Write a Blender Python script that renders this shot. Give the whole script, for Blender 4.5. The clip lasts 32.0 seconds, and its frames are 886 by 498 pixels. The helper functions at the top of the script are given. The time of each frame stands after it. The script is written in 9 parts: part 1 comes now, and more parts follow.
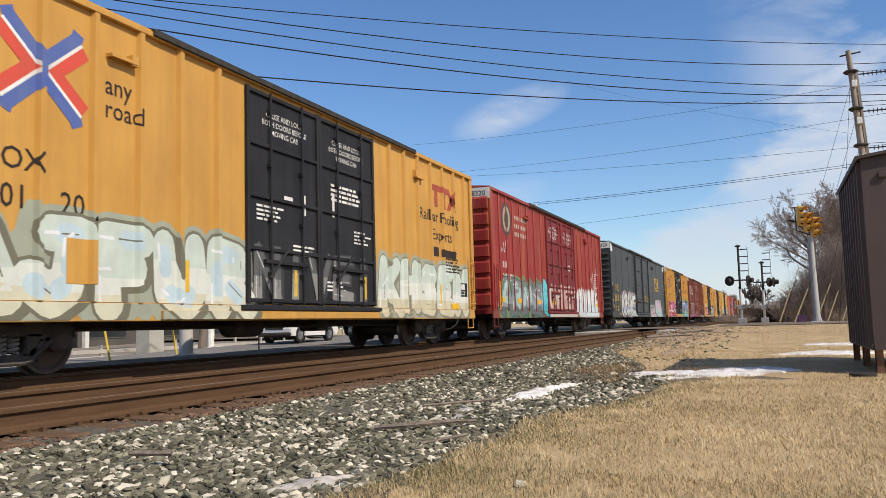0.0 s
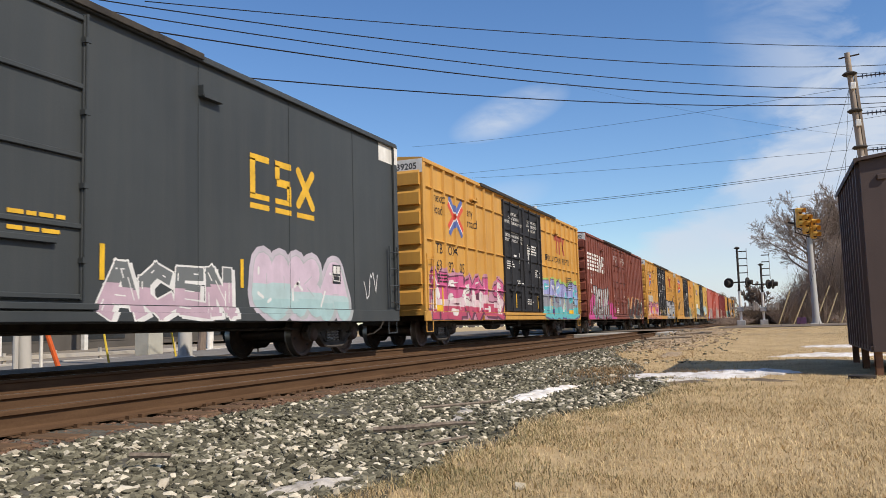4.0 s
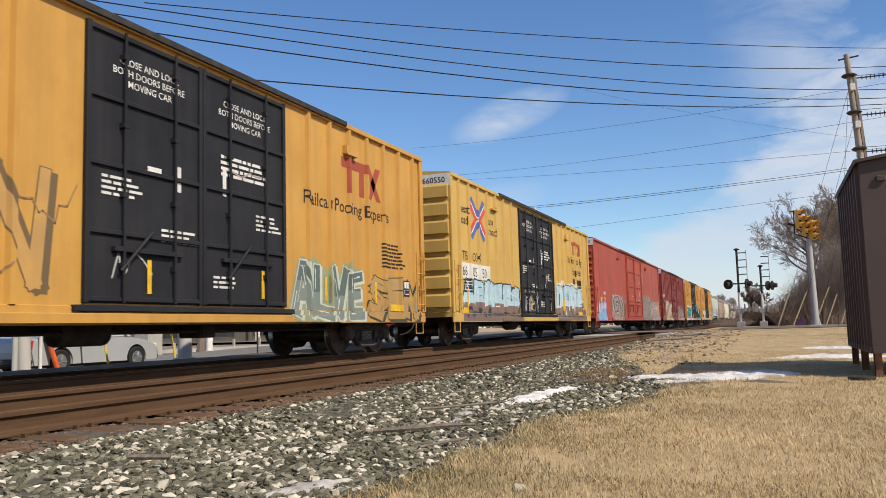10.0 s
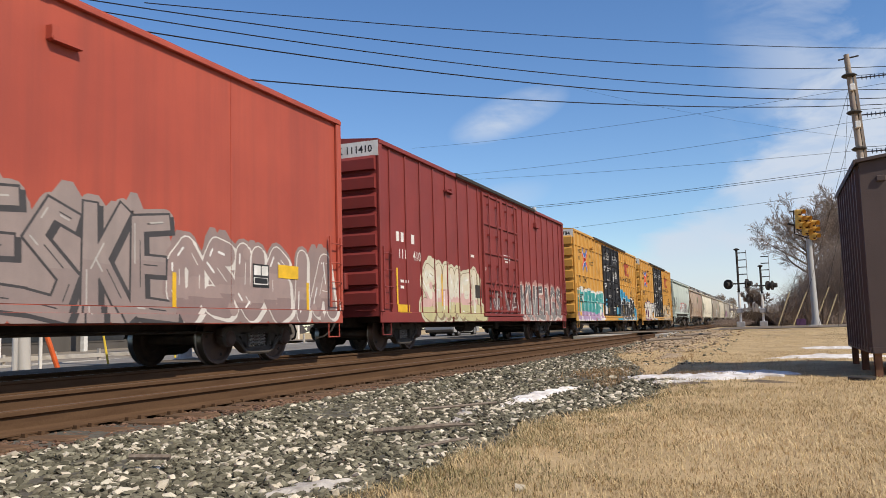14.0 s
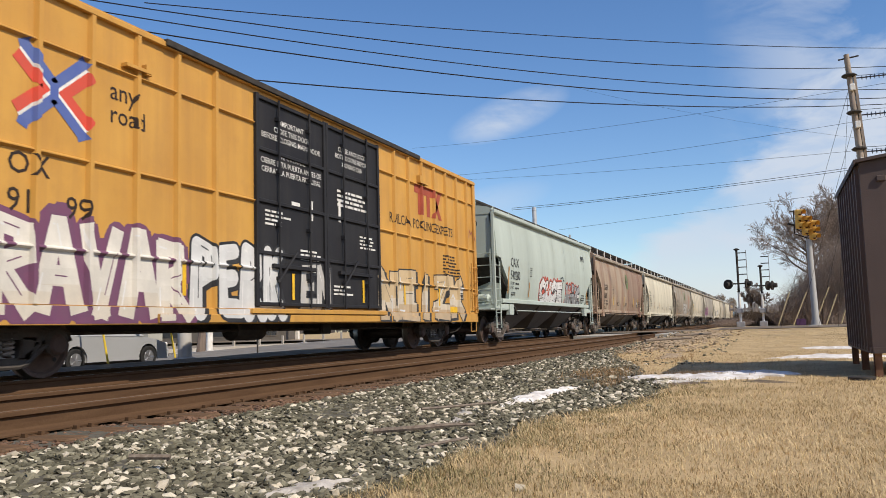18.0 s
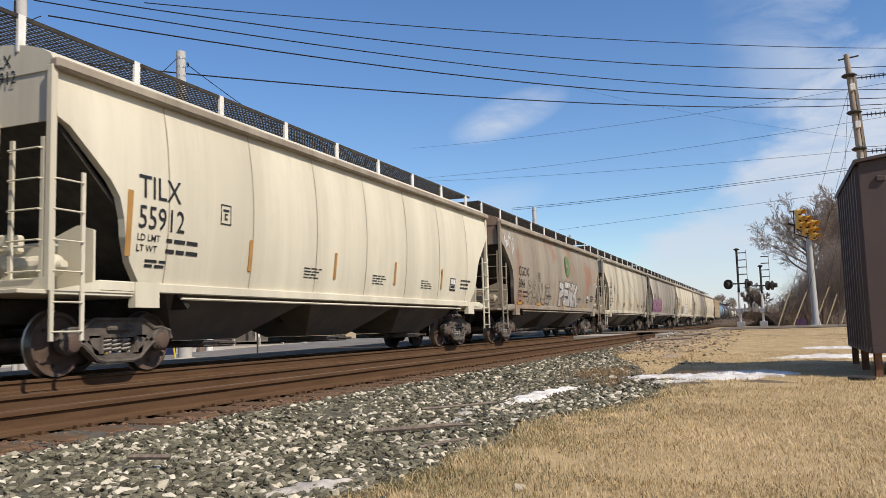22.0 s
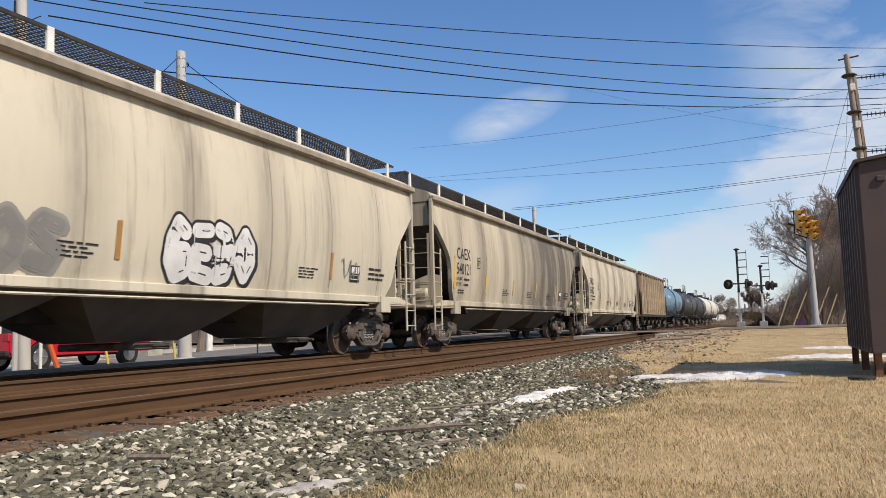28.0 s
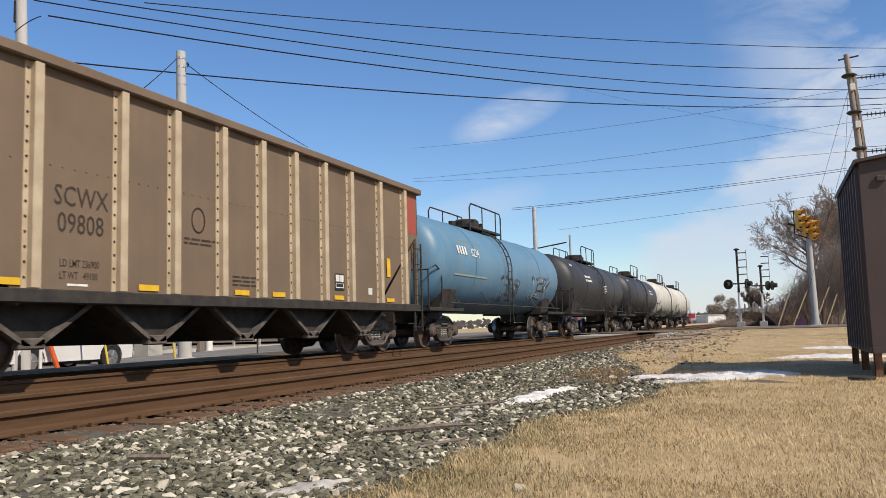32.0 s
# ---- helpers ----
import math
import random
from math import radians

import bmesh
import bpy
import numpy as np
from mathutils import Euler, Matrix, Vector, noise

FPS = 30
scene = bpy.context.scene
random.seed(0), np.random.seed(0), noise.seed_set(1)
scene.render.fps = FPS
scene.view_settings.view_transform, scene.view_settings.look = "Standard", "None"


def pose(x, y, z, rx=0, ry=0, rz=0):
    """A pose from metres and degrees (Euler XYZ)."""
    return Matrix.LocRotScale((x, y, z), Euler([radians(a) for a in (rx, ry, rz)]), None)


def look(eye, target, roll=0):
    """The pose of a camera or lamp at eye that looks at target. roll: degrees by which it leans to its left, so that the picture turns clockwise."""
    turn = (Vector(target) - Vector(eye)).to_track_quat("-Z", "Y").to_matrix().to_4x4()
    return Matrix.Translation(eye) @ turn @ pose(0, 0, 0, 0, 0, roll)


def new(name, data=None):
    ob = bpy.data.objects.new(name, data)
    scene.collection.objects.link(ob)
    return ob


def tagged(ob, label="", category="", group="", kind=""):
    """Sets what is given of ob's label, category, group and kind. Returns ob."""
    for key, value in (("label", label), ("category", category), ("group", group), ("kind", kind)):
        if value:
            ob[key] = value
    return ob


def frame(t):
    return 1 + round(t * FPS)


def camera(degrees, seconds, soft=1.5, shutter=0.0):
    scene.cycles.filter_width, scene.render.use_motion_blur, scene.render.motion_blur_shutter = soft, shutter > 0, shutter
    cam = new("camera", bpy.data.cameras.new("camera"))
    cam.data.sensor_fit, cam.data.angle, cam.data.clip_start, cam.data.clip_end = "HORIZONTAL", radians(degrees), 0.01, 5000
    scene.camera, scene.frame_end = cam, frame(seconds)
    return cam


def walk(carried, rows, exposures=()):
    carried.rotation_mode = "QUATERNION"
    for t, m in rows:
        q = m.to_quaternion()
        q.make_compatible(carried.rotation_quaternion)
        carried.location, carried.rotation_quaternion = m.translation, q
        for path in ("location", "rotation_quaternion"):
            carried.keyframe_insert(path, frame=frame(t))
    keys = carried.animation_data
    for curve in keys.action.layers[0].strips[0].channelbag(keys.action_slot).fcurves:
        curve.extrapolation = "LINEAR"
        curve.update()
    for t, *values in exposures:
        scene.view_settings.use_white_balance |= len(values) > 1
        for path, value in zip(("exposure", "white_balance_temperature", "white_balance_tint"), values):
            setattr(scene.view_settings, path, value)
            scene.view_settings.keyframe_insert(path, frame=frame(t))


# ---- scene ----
# Plan: the tracks run along +y, rail tops at z = 0, the camera stands beside them at x = 0, y = 0.
SPEED = 13.4175          # metres a second, towards -y
TRACK = -10.02           # centre line of the train's track
NEAR = -6.06             # centre line of the empty track
EYE = (0.0, 0.0, 0.519)


def aim(pitch, yaw, lean):
    return Matrix.Translation(EYE) @ pose(0, 0, 0, 0, 0, yaw) @ pose(0, 0, 0, 90 + pitch) @ pose(0, 0, 0, 0, 0, lean)


cam = camera(56.98, 32.0, soft=0.6, shutter=0.06)
walk(cam, [(0, aim(5.35, 21.80, -1.62)), (1.4, aim(5.35, 21.80, -1.62)), (2.6, aim(5.42, 21.77, -1.62)),
           (4.2, aim(5.50, 21.74, -1.62)), (6.0, aim(5.586, 21.71, -1.62)), (6.6, aim(5.586, 21.71, -1.62)),
           (19, aim(5.586, 21.71, -1.62)), (32, aim(5.586, 21.71, -1.62))])

# ---- light ----
SUN_EL, SUN_AZ = radians(44), (0.94, -0.34)
scene.view_settings.exposure = -0.01
world = bpy.data.worlds.new("world")
scene.world = world
world.use_nodes = True
wn, wl = world.node_tree.nodes, world.node_tree.links
sky = wn.new("ShaderNodeTexSky")
sky.sky_type, sky.sun_disc = "NISHITA", False
sky.sun_elevation, sky.sun_rotation = SUN_EL, math.atan2(SUN_AZ[0], SUN_AZ[1])
sky.air_density, sky.dust_density, sky.ozone_density = 1.0, 0.3, 3.0
background = wn["Background"]
background.inputs[1].default_value = 0.1
tint = wn.new("ShaderNodeHueSaturation")
tint.inputs["Hue"].default_value = 0.506
tint.inputs["Saturation"].default_value, tint.inputs["Value"].default_value = 1.18, 1.43
wl.new(sky.outputs[0], tint.inputs["Color"])


def cloud_node(kind, **values):
    nd = wn.new(kind)
    for key, v in values.items():
        nd.inputs[key].default_value = v
    return nd


def calc(op, a, b=0.0, c=0.0, clamp=False):
    nd = wn.new("ShaderNodeMath")
    nd.operation, nd.use_clamp = op, clamp
    for sock, v in zip(nd.inputs, (a, b, c)):
        if hasattr(v, "links"):
            wl.new(v, sock)
        else:
            sock.default_value = v
    return nd.outputs[0]


# thin clouds: a bank that thickens towards the east and a few wisps
wco = wn.new("ShaderNodeTexCoord")
sep = wn.new("ShaderNodeSeparateXYZ")
wl.new(wco.outputs["Generated"], sep.inputs[0])
wmap = cloud_node("ShaderNodeMapping", Scale=(2.0, 2.0, 4.5), Rotation=(0.2, 0.5, 0.1))
wl.new(wco.outputs["Generated"], wmap.inputs[0])
puff = cloud_node("ShaderNodeTexNoise", Scale=3.4, Detail=9.0, Roughness=0.58, Distortion=0.35)
wl.new(wmap.outputs[0], puff.inputs["Vector"])
wisp = cloud_node("ShaderNodeTexNoise", Scale=1.7, Detail=6.0, Roughness=0.5)
wl.new(wmap.outputs[0], wisp.inputs["Vector"])
az = calc("ARCTAN2", sep.outputs[0], sep.outputs[1])
el = calc("ARCSINE", sep.outputs[2])
fray = calc("MULTIPLY_ADD", puff.outputs["Fac"], 0.16, -0.08)
# the bank's slanting western edge, then tufts above it and two wisps
bank = calc("ADD", calc("ADD", az, calc("MULTIPLY_ADD", el, -1.12, 0.232)), fray)
bank = calc("MULTIPLY", calc("MULTIPLY", bank, 26.0, clamp=True), calc("MULTIPLY_ADD", el, -11.0, 3.35, clamp=True))
tuft = calc("MULTIPLY", calc("MULTIPLY_ADD", puff.outputs["Fac"], 5.0, -2.2, clamp=True), calc("MULTIPLY", calc("ADD", az, 0.055), 10.0, clamp=True))


def spot(a, e, wa, we):
    p = calc("POWER", calc("DIVIDE", calc("SUBTRACT", az, a), wa), 2.0)
    q = calc("POWER", calc("DIVIDE", calc("ADD", calc("SUBTRACT", el, e), calc("MULTIPLY", calc("SUBTRACT", az, a), -0.28)), we), 2.0)
    return calc("SUBTRACT", 1.0, calc("ADD", p, q), clamp=True)


wisps = calc("ADD", spot(-0.292, 0.257, 0.078, 0.028), calc("MULTIPLY", spot(-0.36, 0.135, 0.12, 0.03), 0.5))
wisps = calc("MULTIPLY", wisps, calc("MULTIPLY_ADD", puff.outputs["Fac"], 4.0, -1.15, clamp=True))
mask = calc("ADD", calc("MULTIPLY", bank, calc("MULTIPLY_ADD", puff.outputs["Fac"], 0.7, 0.42)), calc("ADD", calc("MULTIPLY", tuft, 0.6), calc("MULTIPLY", wisps, 0.85)))
mask = calc("MULTIPLY", mask, 1.0, clamp=True)
mask = calc("MULTIPLY", mask, 0.88)
cloud_mix = wn.new("ShaderNodeMix")
cloud_mix.data_type = "RGBA"
wl.new(mask, cloud_mix.inputs[0])
wl.new(tint.outputs[0], cloud_mix.inputs[6])
cloud_mix.inputs[7].default_value = (6.6, 7.2, 8.2, 1)
wl.new(cloud_mix.outputs[2], background.inputs[0])

lamp = bpy.data.lights.new("sun", "SUN")
lamp.energy, lamp.angle, lamp.color = 4.7, radians(0.53), (1.0, 0.89, 0.745)
sun = new("sun", lamp)
sun.matrix_world = look((SUN_AZ[0] * 40, SUN_AZ[1] * 40, math.tan(SUN_EL) * 40 * math.hypot(*SUN_AZ)), (0, 0, 0))


# ---- materials ----
def mat(name, color, rough=0.6, metal=0.0, second=None, scale=4.0, streak=0.0, dirt=None, dirt_amount=0.0, grain=0.15, bump=0.15,
        bump_scale=40.0, streak_range=(0.44, 0.70), streak2=None, seams=None, blotch=None, soot_end=None, island=0.0, object_random=0.0, stretch=(1, 1, 1), spec=0.4, streak_scale=3.2):
    """A node material: two tones in large patches, fine grain, streaks that run down the sheet, dirt in spots, fine relief."""
    m = bpy.data.materials.new(name)
    m.use_nodes = True
    n, k = m.node_tree.nodes, m.node_tree.links
    b = n["Principled BSDF"]
    b.inputs["Roughness"].default_value, b.inputs["Metallic"].default_value = rough, metal
    b.inputs["Specular IOR Level"].default_value = spec
    co = n.new("ShaderNodeTexCoord")

    def tex(sc, detail=4.0, st=(1, 1, 1), roughness=0.55):
        mp, t = n.new("ShaderNodeMapping"), n.new("ShaderNodeTexNoise")
        mp.inputs["Scale"].default_value = st
        t.inputs["Scale"].default_value, t.inputs["Detail"].default_value, t.inputs["Roughness"].default_value = sc, detail, roughness
        k.new(co.outputs["Object"], mp.inputs[0])
        k.new(mp.outputs[0], t.inputs["Vector"])
        return t.outputs["Fac"]

    def ramp(src, a, c):
        r = n.new("ShaderNodeMapRange")
        r.inputs["From Min"].default_value, r.inputs["From Max"].default_value = a, c
        k.new(src, r.inputs["Value"])
        return r.outputs[0]

    def mix(fac, a, c, mode="MIX"):
        x = n.new("ShaderNodeMix")
        x.data_type, x.blend_type = "RGBA", mode
        for sock, v in ((x.inputs[0], fac), (x.inputs[6], a), (x.inputs[7], c)):
            if hasattr(v, "links"):
                k.new(v, sock)
            else:
                sock.default_value = v if isinstance(v, float) else (*v, 1)
        return x.outputs[2]

    dark = tuple(c * 0.78 for c in color)
    col = mix(ramp(tex(scale, 5, stretch), 0.35, 0.65), color, second or dark)
    if streak:
        s = ramp(tex(1.0, 6, (streak_scale, streak_scale, 0.05 * streak_scale), 0.65), *streak_range)
        g = n.new("ShaderNodeMath")
        g.operation = "MULTIPLY"
        g.inputs[1].default_value = streak
        k.new(s, g.inputs[0])
        col = mix(g.outputs[0], col, dirt or (0.1, 0.08, 0.06))
    if streak2:
        amount, tone, sc, lo, hi = streak2
        s = ramp(tex(1.0, 5, (sc, sc, 0.035 * sc), 0.7), lo, hi)
        g = n.new("ShaderNodeMath")
        g.operation = "MULTIPLY"
        g.inputs[1].default_value = amount
        k.new(s, g.inputs[0])
        col = mix(g.outputs[0], col, tone)
    if blotch:
        # soft rusty clouds
        amount, tone, sc, lo, hi = blotch
        g = n.new("ShaderNodeMath")
        g.operation = "MULTIPLY"
        g.inputs[1].default_value = amount
        k.new(ramp(tex(sc, 3, (1, 1, 0.9), 0.5), lo, hi), g.inputs[0])
        col = mix(g.outputs[0], col, tone)
    if seams:
        # soot that gathers on one side of the seams, on some more than on others
        amount, tone, pitch, shift = seams
        sp = n.new("ShaderNodeSeparateXYZ")
        k.new(co.outputs["Object"], sp.inputs[0])

        def m2(op, a, b_):
            nd = n.new("ShaderNodeMath")
            nd.operation = op
            for sock, v in zip(nd.inputs, (a, b_)):
                if hasattr(v, "links"):
                    k.new(v, sock)
                else:
                    sock.default_value = v
            return nd.outputs[0]
        wob = m2("MULTIPLY", m2("SUBTRACT", tex(1.0, 4, (0.6, 0.6, 1.2)), 0.5), 0.16)
        saw = m2("FRACT", m2("ADD", m2("DIVIDE", m2("ADD", sp.outputs[1], shift), pitch), wob), 0.0)
        band = m2("POWER", m2("ABSOLUTE", m2("SUBTRACT", m2("MULTIPLY", saw, 2.0), 1.0), 0.0), 2.6)
        some = ramp(tex(0.22, 2, (0.01, 1, 0.05)), 0.38, 0.58)
        fray = ramp(tex(1.0, 6, (5, 5, 0.3), 0.7), 0.15, 0.62)
        col = mix(m2("MULTIPLY", m2("MULTIPLY", m2("MULTIPLY", band, some), fray), amount), col, tone)
    if soot_end:
        # soot that thickens towards one end of the car
        amount, tone, y0, y1 = soot_end
        sp = n.new("ShaderNodeSeparateXYZ")
        k.new(co.outputs["Object"], sp.inputs[0])
        g = n.new("ShaderNodeMath")
        g.operation = "MULTIPLY"
        k.new(ramp(sp.outputs[1], y0, y1), g.inputs[0])
        k.new(ramp(tex(1.0, 6, (0.9, 0.9, 0.10), 0.7), 0.30, 0.56), g.inputs[1])
        g2 = n.new("ShaderNodeMath")
        g2.operation = "MULTIPLY"
        g2.inputs[1].default_value = amount
        k.new(g.outputs[0], g2.inputs[0])
        col = mix(g2.outputs[0], col, tone)
    if dirt_amount:
        s = ramp(tex(2.3, 8, (1, 1, 0.6), 0.7), 0.5, 0.75)
        g = n.new("ShaderNodeMath")
        g.operation = "MULTIPLY"
        g.inputs[1].default_value = dirt_amount
        k.new(s, g.inputs[0])
        col = mix(g.outputs[0], col, dirt or (0.1, 0.08, 0.06))
    if grain:
        gr = n.new("ShaderNodeHueSaturation")
        k.new(col, gr.inputs["Color"])
        v = n.new("ShaderNodeMapRange")
        v.inputs["To Min"].default_value, v.inputs["To Max"].default_value = 1 - grain, 1 + grain
        src = tex(bump_scale * 1.7, 3)
        if object_random or island:
            if island:
                inf = n.new("ShaderNodeNewGeometry").outputs["Random Per Island"]
            else:
                inf = n.new("ShaderNodeObjectInfo").outputs["Random"]
            src = inf
            v.inputs["To Min"].default_value, v.inputs["To Max"].default_value = 1 - (island or object_random), 1 + (island or object_random)
        k.new(src, v.inputs["Value"])
        k.new(v.outputs[0], gr.inputs["Value"])
        col = gr.outputs[0]
    k.new(col, b.inputs["Base Color"])
    if bump:
        bp = n.new("ShaderNodeBump")
        bp.inputs["Strength"].default_value, bp.inputs["Distance"].default_value = bump, 0.01
        k.new(tex(bump_scale, 4), bp.inputs["Height"])
        k.new(bp.outputs[0], b.inputs["Normal"])
    return m


# ---- mesh building ----
class Mesh:
    """Gathers plain polygons with material slots."""

    def __init__(self):
        self.v, self.f, self.m = [], [], []

    def face(self, pts, mi=0):
        i = len(self.v)
        self.v += [tuple(p) for p in pts]
        self.f.append(tuple(range(i, i + len(pts))))
        self.m.append(mi)

    def box(self, x0, x1, y0, y1, z0, z1, mi=0, c=0.0):
        x0, x1, y0, y1, z0, z1 = min(x0, x1), max(x0, x1), min(y0, y1), max(y0, y1), min(z0, z1), max(z0, z1)
        i = len(self.v)
        if c <= 0:
            self.v += [(x, y, z) for z in (z0, z1) for y in (y0, y1) for x in (x0, x1)]
            fs = ((0, 2, 3, 1), (4, 5, 7, 6), (0, 1, 5, 4), (2, 6, 7, 3), (0, 4, 6, 2), (1, 3, 7, 5))
        else:
            c = min(c, (x1 - x0) / 2.2, (y1 - y0) / 2.2, (z1 - z0) / 2.2)
            for z, zi in ((z0, z0 + c), (z1, z1 - c)):
                for y, yi in ((y0, y0 + c), (y1, y1 - c)):
                    for x, xi in ((x0, x0 + c), (x1, x1 - c)):
                        self.v += [(x, yi, zi), (xi, y, zi), (xi, yi, z)]
            # corner n = 4*zz + 2*yy + xx ; vertex 0 on the x face, 1 on the y face, 2 on the z face
            q = lambda zz, yy, xx, a: 3 * (4 * zz + 2 * yy + xx) + a
            fs = []
            for xx in (0, 1):
                fs.append((q(0, 0, xx, 0), q(0, 1, xx, 0), q(1, 1, xx, 0), q(1, 0, xx, 0)))
            for yy in (0, 1):
                fs.append((q(0, yy, 0, 1), q(0, yy, 1, 1), q(1, yy, 1, 1), q(1, yy, 0, 1)))
            for zz in (0, 1):
                fs.append((q(zz, 0, 0, 2), q(zz, 0, 1, 2), q(zz, 1, 1, 2), q(zz, 1, 0, 2)))
            for a in (0, 1):
                for d in (0, 1):
                    fs.append((q(a, d, 0, 1), q(a, d, 1, 1), q(a, d, 1, 2), q(a, d, 0, 2)))
                    fs.append((q(a, 0, d, 0), q(a, 1, d, 0), q(a, 1, d, 2), q(a, 0, d, 2)))
                    fs.append((q(0, a, d, 0), q(1, a, d, 0), q(1, a, d, 1), q(0, a, d, 1)))
            for zz in (0, 1):
                for yy in (0, 1):
                    for xx in (0, 1):
                        fs.append((q(zz, yy, xx, 0), q(zz, yy, xx, 1), q(zz, yy, xx, 2)))
        for f in fs:
            self.f.append(tuple(i + a for a in f))
            self.m.append(mi)

    def tube(self, pts, r, n=6, mi=0, caps=True):
        """A round bar along points; r may be a list."""
        pts = [Vector(p) for p in pts]
        rs = r if isinstance(r, (list, tuple)) else [r] * len(pts)
        i = len(self.v)
        for j, p in enumerate(pts):
            d = (pts[min(j + 1, len(pts) - 1)] - pts[max(j - 1, 0)]).normalized()
            up = Vector((0, 0, 1)) if abs(d.z) < 0.9 else Vector((1, 0, 0))
            a = d.cross(up).normalized()
            c = a.cross(d)
            for s in range(n):
                t = 2 * math.pi * s / n
                self.v.append(tuple(p + (a * math.cos(t) + c * math.sin(t)) * rs[j]))
        for j in range(len(pts) - 1):
            for s in range(n):
                t = (s + 1) % n
                self.f.append((i + j * n + s, i + j * n + t, i + j * n + n + t, i + j * n + n + s))
                self.m.append(mi)
        if caps:
            self.f.append(tuple(i + s for s in range(n))[::-1])
            self.f.append(tuple(i + (len(pts) - 1) * n + s for s in range(n)))
            self.m += [mi, mi]

    def lathe(self, axis, centre, prof, n=24, mi=0):
        """Turns (along, radius) pairs round the x, y or z axis through centre."""
        i = len(self.v)
        e = {"x": ((1, 0, 0), (0, 1, 0), (0, 0, 1)), "y": ((0, 1, 0), (0, 0, 1), (1, 0, 0)), "z": ((0, 0, 1), (1, 0, 0), (0, 1, 0))}[axis]
        e = [Vector(q) for q in e]
        c0 = Vector(centre)
        for a, r in prof:
            for s in range(n):
                t = 2 * math.pi * s / n
                self.v.append(tuple(c0 + e[0] * a + (e[1] * math.cos(t) + e[2] * math.sin(t)) * r))
        for j in range(len(prof) - 1):
            for s in range(n):
                t = (s + 1) % n
                self.f.append((i + j * n + s, i + j * n + t, i + j * n + n + t, i + j * n + n + s))
                self.m.append(mi)
        self.f += [tuple(i + s for s in range(n))[::-1], tuple(i + (len(prof) - 1) * n + s for s in range(n))]
        self.m += [mi, mi]

    def prism(self, poly, axis, a0, a1, mi=0):
        """Pushes a polygon (u, w) from a0 to a1 along an axis: x takes (y, z), y takes (x, z), z takes (x, y)."""
        put = {"x": lambda a, u, w: (a, u, w), "y": lambda a, u, w: (u, a, w), "z": lambda a, u, w: (u, w, a)}[axis]
        i, n = len(self.v), len(poly)
        self.v += [put(a0, *p) for p in poly] + [put(a1, *p) for p in poly]
        self.f += [tuple(i + s for s in range(n)), tuple(i + n + s for s in range(n))[::-1]]
        self.f += [(i + s, i + n + s, i + n + (s + 1) % n, i + (s + 1) % n) for s in range(n)]
        self.m += [mi] * (n + 2)

    def data(self, name, mats, smooth=False):
        me = bpy.data.meshes.new(name)
        me.from_pydata(self.v, [], self.f)
        for m in mats if isinstance(mats, (list, tuple)) else [mats]:
            me.materials.append(m)
        me.polygons.foreach_set("material_index", self.m)
        bm = bmesh.new()
        bm.from_mesh(me)
        bmesh.ops.recalc_face_normals(bm, faces=bm.faces)
        bm.to_mesh(me)
        bm.free()
        if smooth:
            me.polygons.foreach_set("use_smooth", [True] * len(me.polygons))
            me.set_sharp_from_angle(angle=radians(40))
        return me


def part(name, mesh, material, parent=None, label="", smooth=False, m=None):
    """One mesh object under a thing or under a part."""
    me = mesh if isinstance(mesh, bpy.types.Mesh) else mesh.data(name, material, smooth)
    ob = new(name, me)
    if parent is not None:
        ob.parent = parent
    if m is not None:
        ob.matrix_basis = m
    return tagged(ob, label)


def thing(name, label, category, group="", mesh=None, material=None, m=None, kind="", smooth=False):
    ob = new(name, mesh.data(name, material, smooth) if mesh else None)
    if m is not None:
        ob.matrix_basis = m
    return tagged(ob, label, category, group, kind)


# colours of the place
GRASS = mat("dry_grass", (0.50, 0.375, 0.215), 0.9, second=(0.38, 0.28, 0.15), scale=1.6, dirt=(0.2, 0.17, 0.1), dirt_amount=0.5, bump=0.6, bump_scale=25, grain=0.3, spec=0.06)
BLADE = mat("grass_blade", (0.60, 0.465, 0.27), 0.8, second=(0.43, 0.325, 0.175), scale=0.9, grain=0.3, island=0.30, bump=0, spec=0.06)
BALLAST = mat("ballast_bed", (0.13, 0.122, 0.10), 0.95, second=(0.085, 0.078, 0.062), scale=12, bump=1.0, bump_scale=30, grain=0.35, spec=0.06)
STONE = mat("grey_ballast_stone", (0.185, 0.170, 0.120), 0.9, second=(0.098, 0.091, 0.064), scale=8, grain=0.3, island=0.6, bump=0.4, spec=0.06)
STONE_W = mat("white_limestone", (0.60, 0.55, 0.44), 0.9, second=(0.46, 0.40, 0.30), scale=8, grain=0.3, island=0.25, bump=0.4, spec=0.06)
RAIL = mat("rusty_rail", (0.115, 0.067, 0.037), 0.8, 0.1, second=(0.088, 0.050, 0.028), scale=3, stretch=(6, 0.5, 6), grain=0.2, spec=0.06)
RAILTOP = mat("worn_rail_head", (0.20, 0.14, 0.09), 0.5, 0.6, second=(0.13, 0.085, 0.05), scale=2, stretch=(20, 0.3, 1), grain=0.1)
TIE = mat("weathered_tie", (0.105, 0.07, 0.045), 0.95, second=(0.16, 0.098, 0.058), scale=3, stretch=(1, 8, 1), bump=0.7, grain=0.3, spec=0.06)
SNOW = mat("old_snow", (0.80, 0.78, 0.76), 0.6, second=(0.50, 0.45, 0.39), scale=5, dirt=(0.30, 0.25, 0.19), dirt_amount=0.35, bump=0.5, bump_scale=15, grain=0.08)
